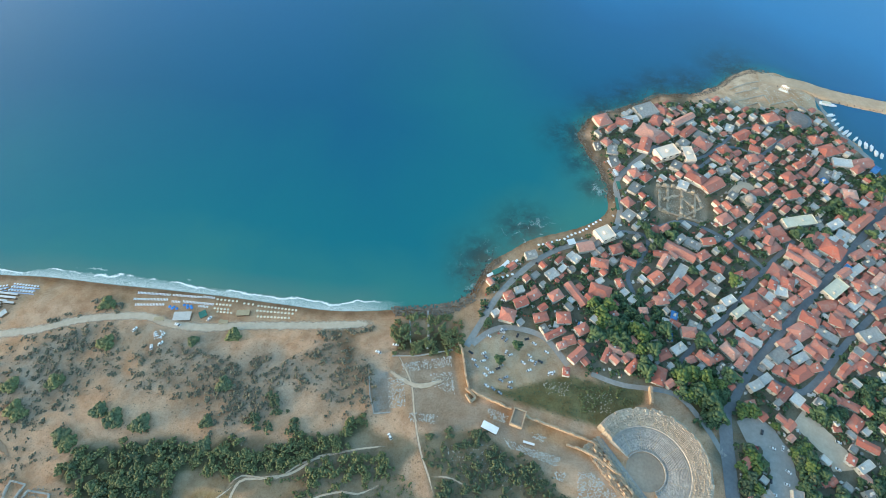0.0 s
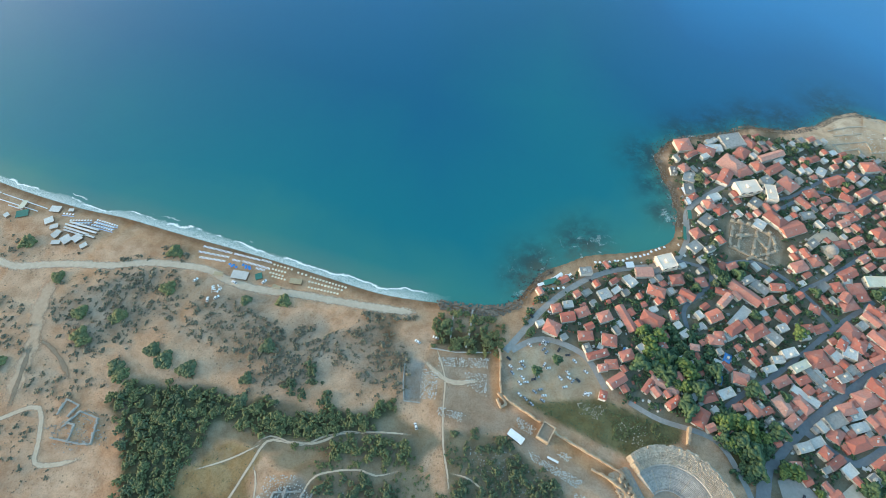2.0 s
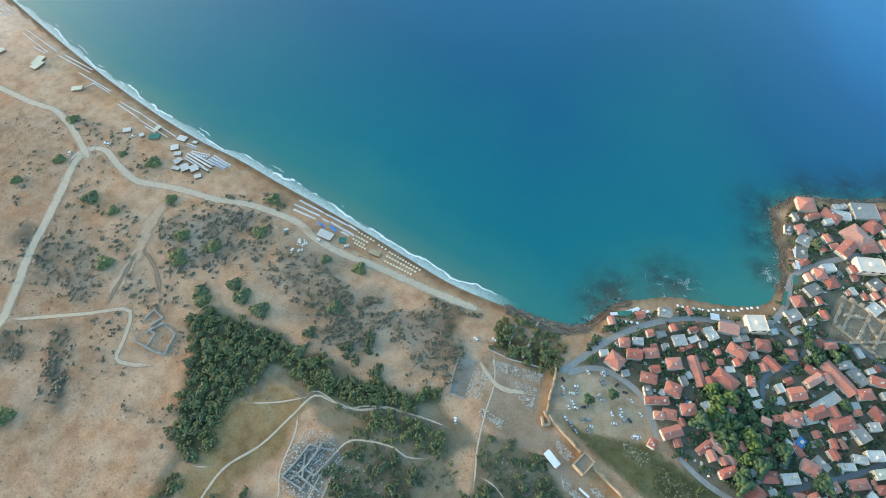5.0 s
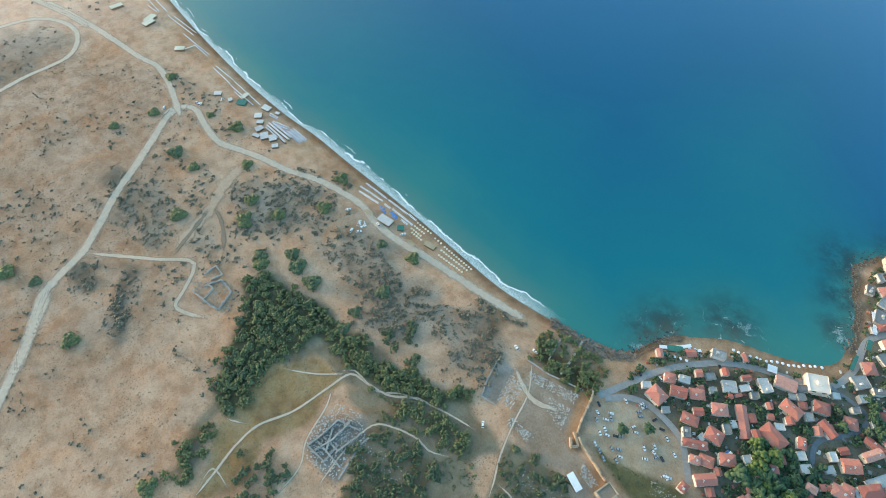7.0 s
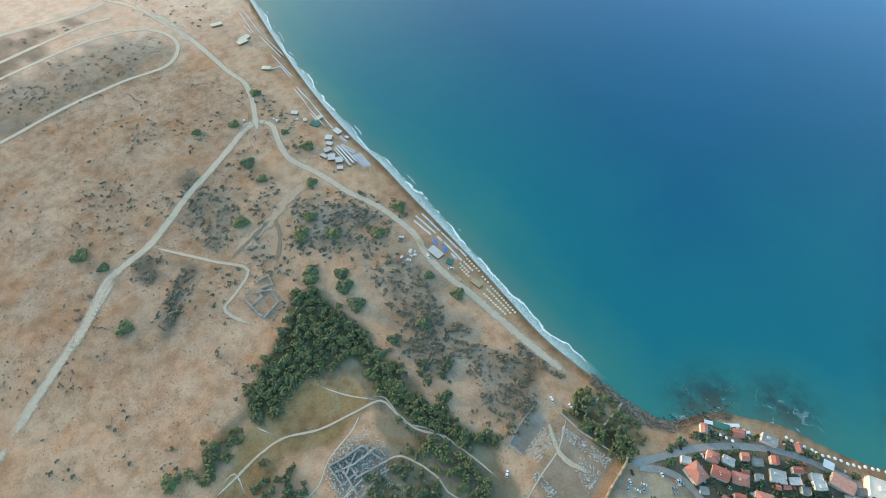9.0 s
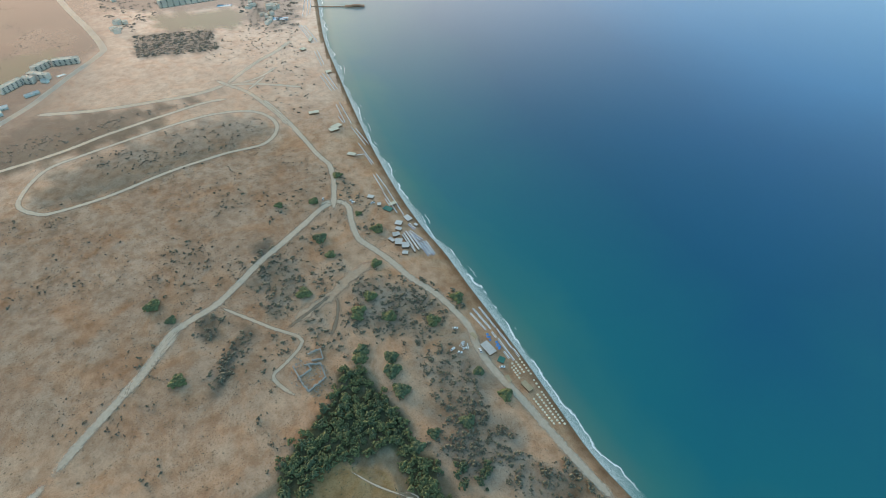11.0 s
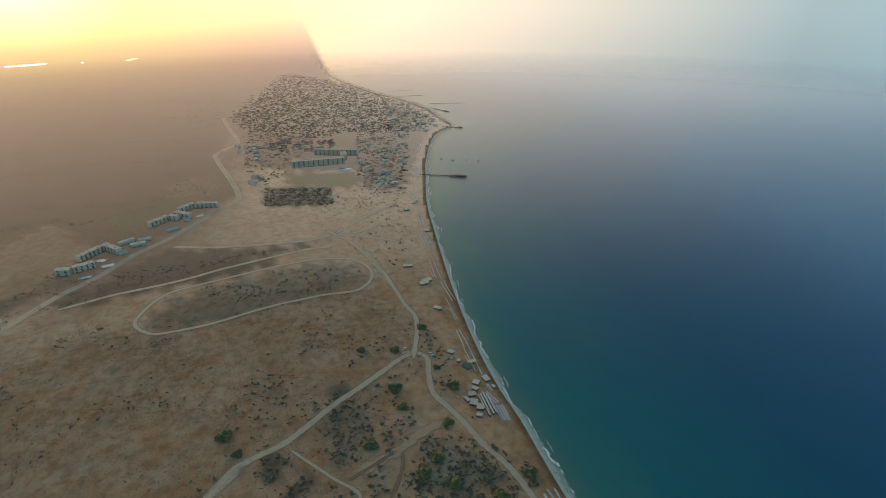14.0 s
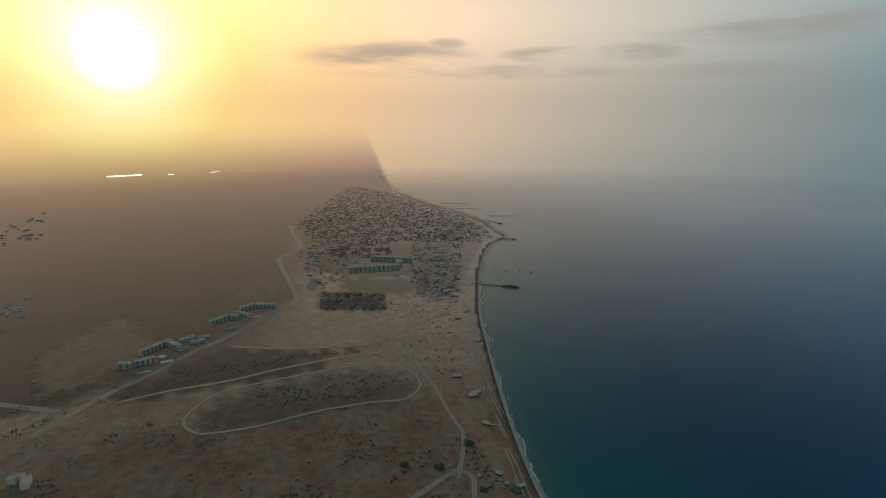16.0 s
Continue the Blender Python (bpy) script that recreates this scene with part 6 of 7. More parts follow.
def build_theatre():
    x, y = THEATRE_C
    ob = thing("ancient_theatre", pose(x, y, float(ground_z(x, y)), 0, 0, math.degrees(THEATRE_AXIS)), "ruined stone Roman theatre with curved seat tiers", "theatre")
    gen = random.Random(3)
    half = radians(106)
    bm = bmesh.new()
    bmesh.ops.create_circle(bm, cap_ends=True, segments=48, radius=16.8)
    for v in bm.verts:
        v.co.z = 0.35
    part("orchestra", bm, plain("orchestra_earth", (0.26, 0.21, 0.16), (0.36, 0.30, 0.235), 0.4, 0.9), ob, "bare earth orchestra floor")
    bm = bmesh.new()
    arc_band(bm, 16.8, 17.8, -1, 2.0, -half, half, 48)
    part("podium", bm, SEAT_STONE, ob)
    for i in range(15):
        bm = bmesh.new()
        r = 18.2 + i * 1.1
        arc_band(bm, r, r + 1.096, -1, 1.4 + i * 0.42, -half + 0.004 * gen.random(), half - 0.004 * gen.random(), 90, gen, 0.24)
        part("seat_tier", bm, SEAT_STONE, ob)
    bm = bmesh.new()
    arc_band(bm, 34.703, 36.6, -1, 7.7, -half, half, 56)
    part("walkway", bm, SEAT_STONE, ob)
    bm = bmesh.new()
    arc_band(bm, 36.603, 37.3, -1, 9.6, -half, half, 56, gen, 0.35)
    part("walkway_wall", bm, GREY_STONE, ob, "dark weathered walkway wall")
    for i in range(12):
        bm = bmesh.new()
        r = 37.304 + i * 1.15
        arc_band(bm, r, r + 1.146, -1, 9.7 + i * 0.40, -half * (0.99 - 0.02 * gen.random()), half * (0.99 - 0.02 * gen.random()), 150, gen, 0.3)
        part("seat_tier", bm, UPPER_STONE, ob)
    for i in range(54):
        a0 = -half * 0.97 + 2 * half * 0.97 * i / 54
        if gen.random() < 0.12:
            continue
        bm = bmesh.new()
        arc_band(bm, 51.11, 52.6, -1, 14.4 + gen.uniform(-1.8, 0.9), a0, a0 + 2 * half * 0.97 / 54 * 0.96, 2)
        part("outer_pier", bm, UPPER_STONE, ob)
    for k in range(7):
        a = -half * 0.82 + 2 * half * 0.82 * k / 6
        bm = bmesh.new()
        for i in range(15):
            r, z = 18.2 + i * 1.1, 1.4 + i * 0.42
            c, s = math.cos(a), math.sin(a)
            vs = box(bm, r + 0.1, r + 0.7, -0.45, 0.45, z, z + 0.27)
            for v in vs:
                v.co.x, v.co.y = v.co.x * c - v.co.y * s, v.co.x * s + v.co.y * c
        part("stairway", bm, PALE_STONE, ob, "pale worn stairway")
    # the fallen stage building along the open side
    for i in range(60):
        bx, by = -gen.uniform(21, 31), gen.uniform(-38, 40)
        bm = bmesh.new()
        l, w, h = gen.uniform(1.2, 4.2), gen.uniform(0.8, 2.2), gen.uniform(0.8, 4.6) * (1.3 - abs(bx + 25) / 14)
        box(bm, -l / 2, l / 2, -w / 2, w / 2, -0.5, max(h, 0.6))
        o = part("stage_block", bm, RUST_STONE if bx < -21 else GREY_STONE, ob)
        o.matrix_local = pose(bx, by, 0, gen.uniform(-4, 4), gen.uniform(-4, 4), 90 + gen.uniform(-14, 14))
    for w0, hgt, off in ((2.2, 4.0, -22.5), (1.8, 4.6, -27.5)):
        bm = bmesh.new()
        yy = -40.0
        while yy < 42:
            seg = gen.uniform(1.2, 3.0)
            if gen.random() < 0.66:
                k = gen.uniform(-0.7, 0.7)
                box(bm, off + k - w0 / 2, off + k + w0 / 2 * gen.uniform(0.5, 1.3), yy, yy + seg * 0.97, -0.5, hgt * gen.uniform(0.2, 0.9))
            yy += seg
        part("stage_wall", bm, RUST_STONE, ob)
    bm = bmesh.new()
    box(bm, -20, -13.5, -40, 42, -0.6, 0.5)
    part("stage_floor", bm, GREY_PAVING, ob, "grey paved stage floor")
    FOOTPRINTS.append((x, y, 54, 54, 0))
    base = ob.matrix_world.copy()
    for count, x0, x1, mat, big in ((900, -33, -20, RUST_STONE, 1.1), (340, -20, -15, PALE_STONE, 0.9), (320, -32, -22, PALE_STONE, 1.0), (360, 38, 51, UPPER_STONE, 0.7)):
        bm = bmesh.new()
        for i in range(count):
            sx, sy, sz = (gen.uniform(0.3, big) for _ in range(3))
            vs = box(bm, -sx, sx, -sy, sy, -0.4, sz * 1.2)
            if x0 < 0:
                at = (gen.uniform(x0, x1), gen.uniform(-43, 45), 0.2)
            else:
                a, q = gen.uniform(-half * 0.96, half * 0.96), gen.uniform(x0, x1)
                at = (q * math.cos(a), q * math.sin(a), 9.7 + (q - 37.3) / 1.15 * 0.40)
            m = pose(*at, gen.uniform(-14, 14), gen.uniform(-14, 14), gen.uniform(0, 180))
            for v in vs:
                v.co = base @ m @ v.co
        tagged(new("stone_rubble", mesh("stone_rubble", bm, mat)), "tumbled stone blocks in the ruined theatre", "rubble", kind="stuff")
    return ob


build_theatre()


# ---- walls and ruins ----
def stone_wall(name, pts, thick, high, material, label, seed, rag=0.4, gap=0.05, course=1.1, parent=None):
    """An old wall of coursed blocks along plan points, its top broken."""
    gen = random.Random(seed)
    line = np.concatenate([np.array(p, float) + (np.array(q, float) - np.array(p, float)) * np.linspace(0, 1, max(2, int(math.dist(p, q) / 3.2)), endpoint=False)[:, None] for p, q in zip(pts, pts[1:])] + [np.array(pts[-1:], float)])
    ob = thing(name, pose(0, 0, 0), label, "wall") if parent is None else parent
    k = 0
    for p, q in zip(line, line[1:]):
        d = q - p
        length = float(np.linalg.norm(d))
        if length < 0.4:
            continue
        z0 = float(ground_z(p[0], p[1]))
        tall = high * (1 + gen.uniform(-rag, rag * 0.6))
        if gen.random() < gap:
            tall = 0.5
        bm = bmesh.new()
        levels = max(1, int(tall / course))
        for i in range(levels):
            inset = gen.uniform(0, 0.12)
            box(bm, 0.01, length + 0.06, -thick / 2 + inset, thick / 2 - inset, (i * course if i else -0.8), (i + 1) * course - 0.03)
        o = part("stone_course", bm, material, ob)
        o.matrix_world = pose(p[0], p[1], z0, 0, 0, math.degrees(math.atan2(d[1], d[0])))
        k += 1
    return ob


stone_wall("city_wall", [(15, 218), (18, 210), (20, 199), (21, 185), (24, 170), (32, 164), (48, 157), (63, 150)], 1.6, 5.4, RUST_STONE, "broken ochre sandstone city wall", 1, 0.5, 0.15)
stone_wall("city_wall", [(74, 144), (91, 137), (111, 129), (131, 121), (142, 115)], 1.7, 4.4, RUST_STONE, "ruined ochre sandstone wall below the theatre", 2, 0.6, 0.22)
stone_wall("city_wall", [(110, 118), (124, 113), (138, 105), (149, 94), (159, 80), (166, 67)], 1.8, 4.0, RUST_STONE, "ruined ochre stone wall beside the stage", 3, 0.6, 0.12)
x, y = [(68, 141)][0]
tower = thing("wall_tower", pose(x, y, float(ground_z(x, y)), 0, 0, -22), "square ochre stone tower stump of the city wall", "tower")
part("masonry", box_bm(-6, 6, -8, 8, -1, 6.2), RUST_STONE, tower)
part("top_fill", box_bm(-4.8, 4.8, -6.8, 6.8, 6.203, 6.5), plain("tower_earth", (0.22, 0.16, 0.11), (0.32, 0.24, 0.17), 0.5, 0.9), tower, "brown earth on the tower top")
for bx0, bx1, by0, by1 in ((-6, 6, -8, -6.9), (-6, 6, 6.9, 8), (-6, -4.9, -6.9, 6.9), (4.9, 6, -6.9, 6.9)):
    part("parapet", box_bm(bx0, bx1, by0, by1, 6.203, 7.3), RUST_STONE, tower)
stone_wall("ruin_wall", [(21, 170), (27, 165), (30, 161), (25, 157), (21, 164)], 2.0, 5.0, RUST_STONE, "small ochre stone gate ruin", 5, 0.3)
stone_wall("ruin_wall", [(-73, 191), (-70, 165), (-65, 147), (-50, 148)], 1.2, 1.6, GREY_STONE, "low grey stone outline of an old basin", 6, 0.3, 0.15)
stone_wall("ruin_wall", [(-16, 254), (-15, 230), (-16, 211)], 2.0, 3.0, GREY_STONE, "overgrown grey stone wall in thicket", 7, 0.3)
stone_wall("ruin_wall", [(-35, 249), (-33, 217)], 1.4, 2.0, GREY_STONE, "overgrown low stone wall in thicket", 8, 0.4)
stone_wall("ruin_wall", [(-51, 204), (-25, 204), (9, 210)], 1.2, 1.2, GREY_STONE, "low grey stone wall along a thicket", 9, 0.5, 0.2)
stone_wall("ruin_wall", [(196, 170), (194, 154)], 2.2, 7.0, RUST_STONE, "tall ochre stone aqueduct pier by the theatre", 10, 0.15)
for i, (pts, high) in enumerate((
    ([(-371, 55), (-343, 55), (-333, 57), (-339, 79), (-358, 82), (-367, 66)], 3.2), ([(-378, 75), (-377, 90), (-363, 87), (-367, 75)], 2.5), ([(-355, 54), (-357, 70), (-365, 70)], 2.4),
    ([(-163, 17), (-159, 32), (-157, 49)], 3.5), ([(-155, 17), (-149, 33), (-147, 54)], 3.2), ([(-164, 16), (-142, 15), (-142, 33)], 2.6), ([(-157, 30), (-138, 29), (-132, 53)], 2.8), ([(-157, 49), (-134, 54)], 2.4),
    ([(-122, 12), (-126, 45), (-124, 55)], 1.6), ([(-156, 41), (-147, 23)], 3.0), ([(-158, 24), (-127, 20)], 2.5),
)):
    stone_wall("ruin_wall", pts, 1.6, high, GREY_STONE, "grey stone walls of a ruined basilica", 20 + i, 0.4, 0.12)
for i, (pts, high) in enumerate((
    ([(260, 422), (284, 419), (304, 406), (305, 384)], 4.5), ([(255, 385), (276, 376), (300, 365)], 4.0), ([(262, 415), (255, 385)], 4.0), ([(273, 419), (263, 380)], 3.5), ([(289, 415), (278, 376)], 4.0), ([(303, 406), (292, 372)], 3.0), ([(263, 399), (284, 406), (296, 387)], 3.6), ([(272, 370), (306, 387)], 3.0),
)):
    stone_wall("ruin_wall", pts, 2.6, high, BATH_STONE, "pale stone walls of the old bath ruins", 40 + i, 0.6, 0.35)


def rubble(name, poly, count, seed, material, label, low=0.5, high=1.5, rows=0.0, accept=None):
    """Loose squared stones in one mesh."""
    gen = np.random.default_rng(seed)
    q = scatter(poly, count, seed, accept)
    if rows:
        q[:, 1] = np.round(q[:, 1] / rows) * rows + gen.uniform(-0.3, 0.3, len(q))
    z = ground_z(q[:, 0], q[:, 1])
    cube = np.array([(x, y, zz) for zz in (-0.3, 1) for x, y in ((-1, -1), (1, -1), (1, 1), (-1, 1))], float)
    faces = np.array(((3, 2, 1, 0), (4, 5, 6, 7), (0, 1, 5, 4), (1, 2, 6, 5), (2, 3, 7, 6), (3, 0, 4, 7)))
    size = gen.uniform(low, high, (len(q), 3)) * (0.5, 0.5, 0.55)
    v = cube[None] * size[:, None] * gen.uniform(0.8, 1.15, (len(q), 8, 1))
    a = gen.uniform(0, 3.14, len(q))
    ca, sa = np.cos(a)[:, None], np.sin(a)[:, None]
    v = np.stack([v[..., 0] * ca - v[..., 1] * sa + q[:, :1], v[..., 0] * sa + v[..., 1] * ca + q[:, 1:], v[..., 2] + z[:, None]], -1)
    me = bpy.data.meshes.new(name)
    me.from_pydata(v.reshape(-1, 3).tolist(), [], (faces[None] + (np.arange(len(q)) * 8)[:, None, None]).reshape(-1, 4).tolist())
    me.materials.append(material)
    return tagged(new(name, me), label, "rubble", kind="stuff")


for i, (poly, count) in enumerate((
    ([(-41, 196), (9, 204), (8, 193), (-40, 187)], 260), ([(-14, 186), (8, 187), (11, 165), (-8, 171)], 150), ([(-55, 182), (-38, 181), (-36, 154), (-51, 152)], 220),
    ([(-34, 148), (-5, 146), (-8, 137), (-32, 140)], 120), ([(41, 153), (60, 144), (57, 137), (42, 143)], 130), ([(54, 124), (103, 107), (100, 99), (58, 116)], 320),
    ([(80, 130), (93, 125), (89, 120), (80, 124)], 50), ([(117, 95), (131, 94), (148, 75), (113, 69)], 420), ([(97, 96), (107, 94), (103, 87), (95, 89)], 60),
    ([(-173, 25), (-168, 61), (-144, 66), (-121, 48), (-126, 9), (-156, 7)], 800), ([(-384, 62), (-348, 89), (-319, 61), (-355, 42)], 200),
    ([(95, 176), (123, 176), (115, 162), (97, 165)], 90), ([(132, 164), (159, 164), (155, 143), (135, 148)], 80), ([(260, 424), (317, 414), (304, 368), (253, 376)], 420),
    ([(-3, 121), (48, 118), (86, 89), (56, 80), (17, 90)], 220), ([(411, 611), (522, 598), (501, 564), (401, 564)], 260),
    ([(-126, 45), (-98, 60), (-72, 44), (-103, 20)], 90),
)):
    rubble("stone_rubble", poly, count, 400 + i, GREY_STONE if i in (10, 14) else BATH_STONE if i == 13 else PALE_STONE if i in (11, 12) else EXCAVATED, "scattered pale stone blocks of an excavation", 0.35, 1.15)
# rocks along the town's shore and awash before it
near_edge = lambda lo, hi: (lambda x, y: (shore(x, y) > lo) & (shore(x, y) < hi))
off_bay = lambda x, y: ~in_bay(x, y, 26)
ROCK = plain("shore_rock", (0.13, 0.10, 0.075), (0.30, 0.24, 0.18), 0.5, 0.85)
DARK_ROCK = plain("wet_rock", (0.035, 0.035, 0.032), (0.09, 0.085, 0.075), 0.5, 0.5)
SHORE_TOWN = [(9, 242), (19, 275), (49, 333), (97, 373), (177, 381), (186, 433), (161, 512), (201, 577), (306, 624), (430, 661), (480, 661), (463, 611), (396, 576), (242, 543), (219, 501), (226, 424), (201, 364), (138, 333), (71, 296), (39, 249)]
rubble("shore_rocks", SHORE_TOWN, 1100, 450, ROCK, "brown rocks along the town shore", 0.4, 1.7, accept=both(near_edge(-2, 6), off_bay))
rubble("shore_rocks", SHORE_TOWN, 700, 451, DARK_ROCK, "dark wet rocks awash off the shore", 0.4, 1.8, accept=both(near_edge(-16, 1), off_bay))
rubble("shore_rocks", [(-56, 262), (9, 265), (34, 275), (33, 249), (-50, 249)], 420, 452, ROCK, "brown boulders at the water's edge", 0.8, 2.6, accept=near_edge(-4, 9))


# ---- the point: temple, breakwater, harbour ----
MARBLE = plain("white_marble", (0.66, 0.63, 0.57), (0.80, 0.77, 0.71), 0.8, 0.6)
WHITE_PAINT = plain("white_paint", (0.70, 0.70, 0.69), (0.82, 0.82, 0.81), 0.6, 0.4)
NAVY = plain("dark_roof_cloth", (0.14, 0.125, 0.115), (0.22, 0.20, 0.185), 0.3, 0.8)
THATCH = plain("straw_thatch", (0.32, 0.25, 0.15), (0.46, 0.37, 0.24), 1.2, 0.95)
GREEN_CLOTH = plain("green_tarpaulin", (0.03, 0.14, 0.11), (0.05, 0.20, 0.15), 0.5, 0.7)


def temple():
    x, y = [(477, 595)][0]
    ob = thing("temple_ruin", pose(x, y, float(ground_z(x, y)), 0, 0, -35) @ Matrix.Scale(0.62, 4), "five white marble temple columns carrying a broken pediment", "temple")
    part("base_step", box_bm(-10, 10, -3.2, 3.2, -0.6, 0.5), MARBLE, ob)
    part("base_step", box_bm(-9.3, 9.3, -2.6, 2.6, 0.503, 1.1), MARBLE, ob)
    bm = bmesh.new()
    bmesh.ops.create_cone(bm, cap_ends=True, segments=14, radius1=0.75, radius2=0.62, depth=8.9, matrix=pose(0, 0, 4.45))
    shaft = mesh("column", bm, MARBLE)
    cap = mesh("capital", box_bm(-0.95, 0.95, -0.95, 0.95, 8.903, 9.6), MARBLE)
    for i in range(5):
        o = part("column", shaft, None, ob)
        o.location = (-7.4 + 3.7 * i, 0, 1.103)
        part("capital", cap, None, o)
    part("entablature", box_bm(-8.5, 8.5, -0.95, 0.95, 10.71, 12.3), MARBLE, ob)
    bm = bmesh.new()
    v = [bm.verts.new(p) for p in ((-8.5, -0.8, 12.303), (2.5, -0.8, 12.303), (-1.0, -0.8, 15.2), (-8.5, 0.8, 12.303), (2.5, 0.8, 12.303), (-1.0, 0.8, 15.2))]
    for f in ((0, 1, 2), (5, 4, 3), (0, 3, 4, 1), (1, 4, 5, 2), (2, 5, 3, 0)):
        bm.faces.new([v[i] for i in f])
    part("pediment", bm, MARBLE, ob)


temple()
for i, pts in enumerate(([(403, 573), (409, 553), (418, 547)], [(403, 573), (446, 585), (449, 570)], [(447, 564), (482, 575), (485, 561)], [(415, 564), (433, 569), (434, 558)], [(403, 599), (431, 611), (453, 616)], [(408, 590), (443, 599)], [(418, 547), (451, 553)])):
    stone_wall("ruin_wall", pts, 1.6, 2.2, PALE_STONE, "low pale foundation walls near the temple", 60 + i, 0.4, 0.15)


def mound(name, pts, width, top, material, label, category):
    """A bank of fill with sloping sides that stands in the water."""
    line = smooth_line(pts, 6)
    t = np.gradient(line, axis=0)
    t /= np.linalg.norm(t, axis=1)[:, None]
    n = np.stack([-t[:, 1], t[:, 0]], 1)
    gen = random.Random(5)
    prof = ((-0.72, -1.5), (-0.5, top * 0.7), (-0.36, top), (0.36, top), (0.5, top * 0.7), (0.72, -1.5))
    verts, faces = [], []
    for i, (p, q) in enumerate(zip(line, n)):
        for f, z in prof:
            w = p + q * width * f * (1 + gen.uniform(-0.06, 0.06))
            verts.append((w[0], w[1], z + gen.uniform(-0.2, 0.2)))
        if i:
            k = 6 * i
            faces += [(k - 6 + j, k - 5 + j, k + 1 + j, k + j) for j in range(5)]
    me = bpy.data.meshes.new(name)
    me.from_pydata(verts, [], faces)
    me.materials.append(material)
    return tagged(new(name, me), label, category, kind="structure")


FILL = plain("breakwater_fill", (0.36, 0.255, 0.165), (0.48, 0.355, 0.24), 0.2, 0.7, spec=0.06)
# warm sheen to match the haze sheen of the ground
FILL.node_tree.nodes["Principled BSDF"].inputs["Sheen Weight"].default_value = 0.3
FILL.node_tree.nodes["Principled BSDF"].inputs["Sheen Tint"].default_value = (1.0, 0.8, 0.62, 1)
BREAKWATER = [(451, 623), (502, 608), (534, 589), (568, 575), (607, 561), (655, 546)]
mound("breakwater", BREAKWATER, 22, 2.6, FILL, "sandy fill breakwater running out to sea", "breakwater")
for side, mat in ((10.2, ROCK), (-10.2, ROCK)):
    line = smooth_line(BREAKWATER, 2.0)
    t = np.gradient(line, axis=0)
    t /= np.linalg.norm(t, axis=1)[:, None]
    gen = np.random.default_rng(8)
    c, s = [], []
    for p, q in zip(line[8:], np.stack([-t[:, 1], t[:, 0]], 1)[8:]):
        for _ in range(3):
            w = p + q * (side + gen.uniform(-2.2, 2.2))
            c.append((w[0], w[1], gen.uniform(0, 1.4)))
            s.append(gen.uniform(0.6, 1.5))
    tagged(new("armour_rocks", clumps("armour_rocks", c, s, mat, 0.8, 9)), "brown armour rocks along the breakwater edge", "rocks", kind="stuff")


def boat(x, y, turn, length):
    ob = thing("boat", pose(x, y, 0.0, 0, 0, turn), "white moored excursion boat with a cabin", "boat", "harbour boats")
    bm = bmesh.new()
    w = length * 0.15
    rings_ = []
    for f, half, keel in ((-0.5, 0.85, -0.4), (-0.25, 1.0, -0.6), (0.1, 1.0, -0.6), (0.32, 0.7, -0.5), (0.5, 0.06, -0.2)):
        rings_.append([bm.verts.new((f * length, half * w * a, z)) for a, z in ((-1.0, 1.3), (-0.75, keel), (0.75, keel), (1.0, 1.3))])
    for p, q in zip(rings_, rings_[1:]):
        for k in range(4):
            bm.faces.new((p[k], p[(k + 1) % 4], q[(k + 1) % 4], q[k]))
    bm.faces.new(rings_[0][::-1]), bm.faces.new(rings_[-1])
    part("hull", bm, WHITE_PAINT, ob)
    cabin = part("cabin", box_bm(-0.3 * length, 0.12 * length, -w * 0.6, w * 0.6, 1.303, 3.0), WHITE_PAINT, ob)
    part("awning", box_bm(-0.42 * length, 0.08 * length, -w * 0.75, w * 0.75, 3.003, 3.2), CREAM if length > 14 else WHITE_PAINT, cabin)
    bm = bmesh.new()
    bmesh.ops.create_cone(bm, cap_ends=True, segments=6, radius1=0.12, radius2=0.06, depth=6, matrix=pose(0.18 * length, 0, 4.2))
    part("mast", bm, WOOD, ob)


for (x, y), turn, length in zip([(530, 568), (525, 546), (525, 537), (526, 529), (528, 521), (531, 514), (534, 510), (539, 502), (541, 495), (547, 491), (552, 486), (554, 477), (559, 472), (566, 464)], (-20, 5, 25, 30, 40, 35, 40, 40, 65, 70, 65, 70, 65, 60), (22, 12, 9, 9, 12, 14, 11, 11, 12, 13, 12, 12, 11, 12)):
    boat(x, y, turn, length)


def round_hall():
    x, y = [(472, 531)][0]
    ob = thing("round_hall", pose(x, y, float(ground_z(x, y))), "low round hall under a dark grey roof", "building")
    bm = bmesh.new()
    bmesh.ops.create_cone(bm, cap_ends=True, segments=36, radius1=15, radius2=15, depth=6, matrix=pose(0, 0, 2))
    part("wall", bm, WALL_WHITE, ob)
    bm = bmesh.new()
    bmesh.ops.create_cone(bm, cap_ends=True, segments=36, radius1=16, radius2=11, depth=1.6, matrix=pose(0, 0, 5.9))
    part("roof", bm, NAVY, ob)


round_hall()


def domed_house():
    x, y = [(363, 395)][0]
    ob = thing("domed_building", pose(x, y, float(ground_z(x, y)), 0, 0, 20), "small stone building under a pale dome", "building")
    part("wall", box_bm(-8, 8, -8, 8, -1, 5), PALE_STONE, ob)
    bm = bmesh.new()
    bmesh.ops.create_uvsphere(bm, u_segments=24, v_segments=14, radius=6.6, matrix=pose(0, 0, 5.0))
    part("dome", bm, FLAT_GREY, ob)


domed_house()


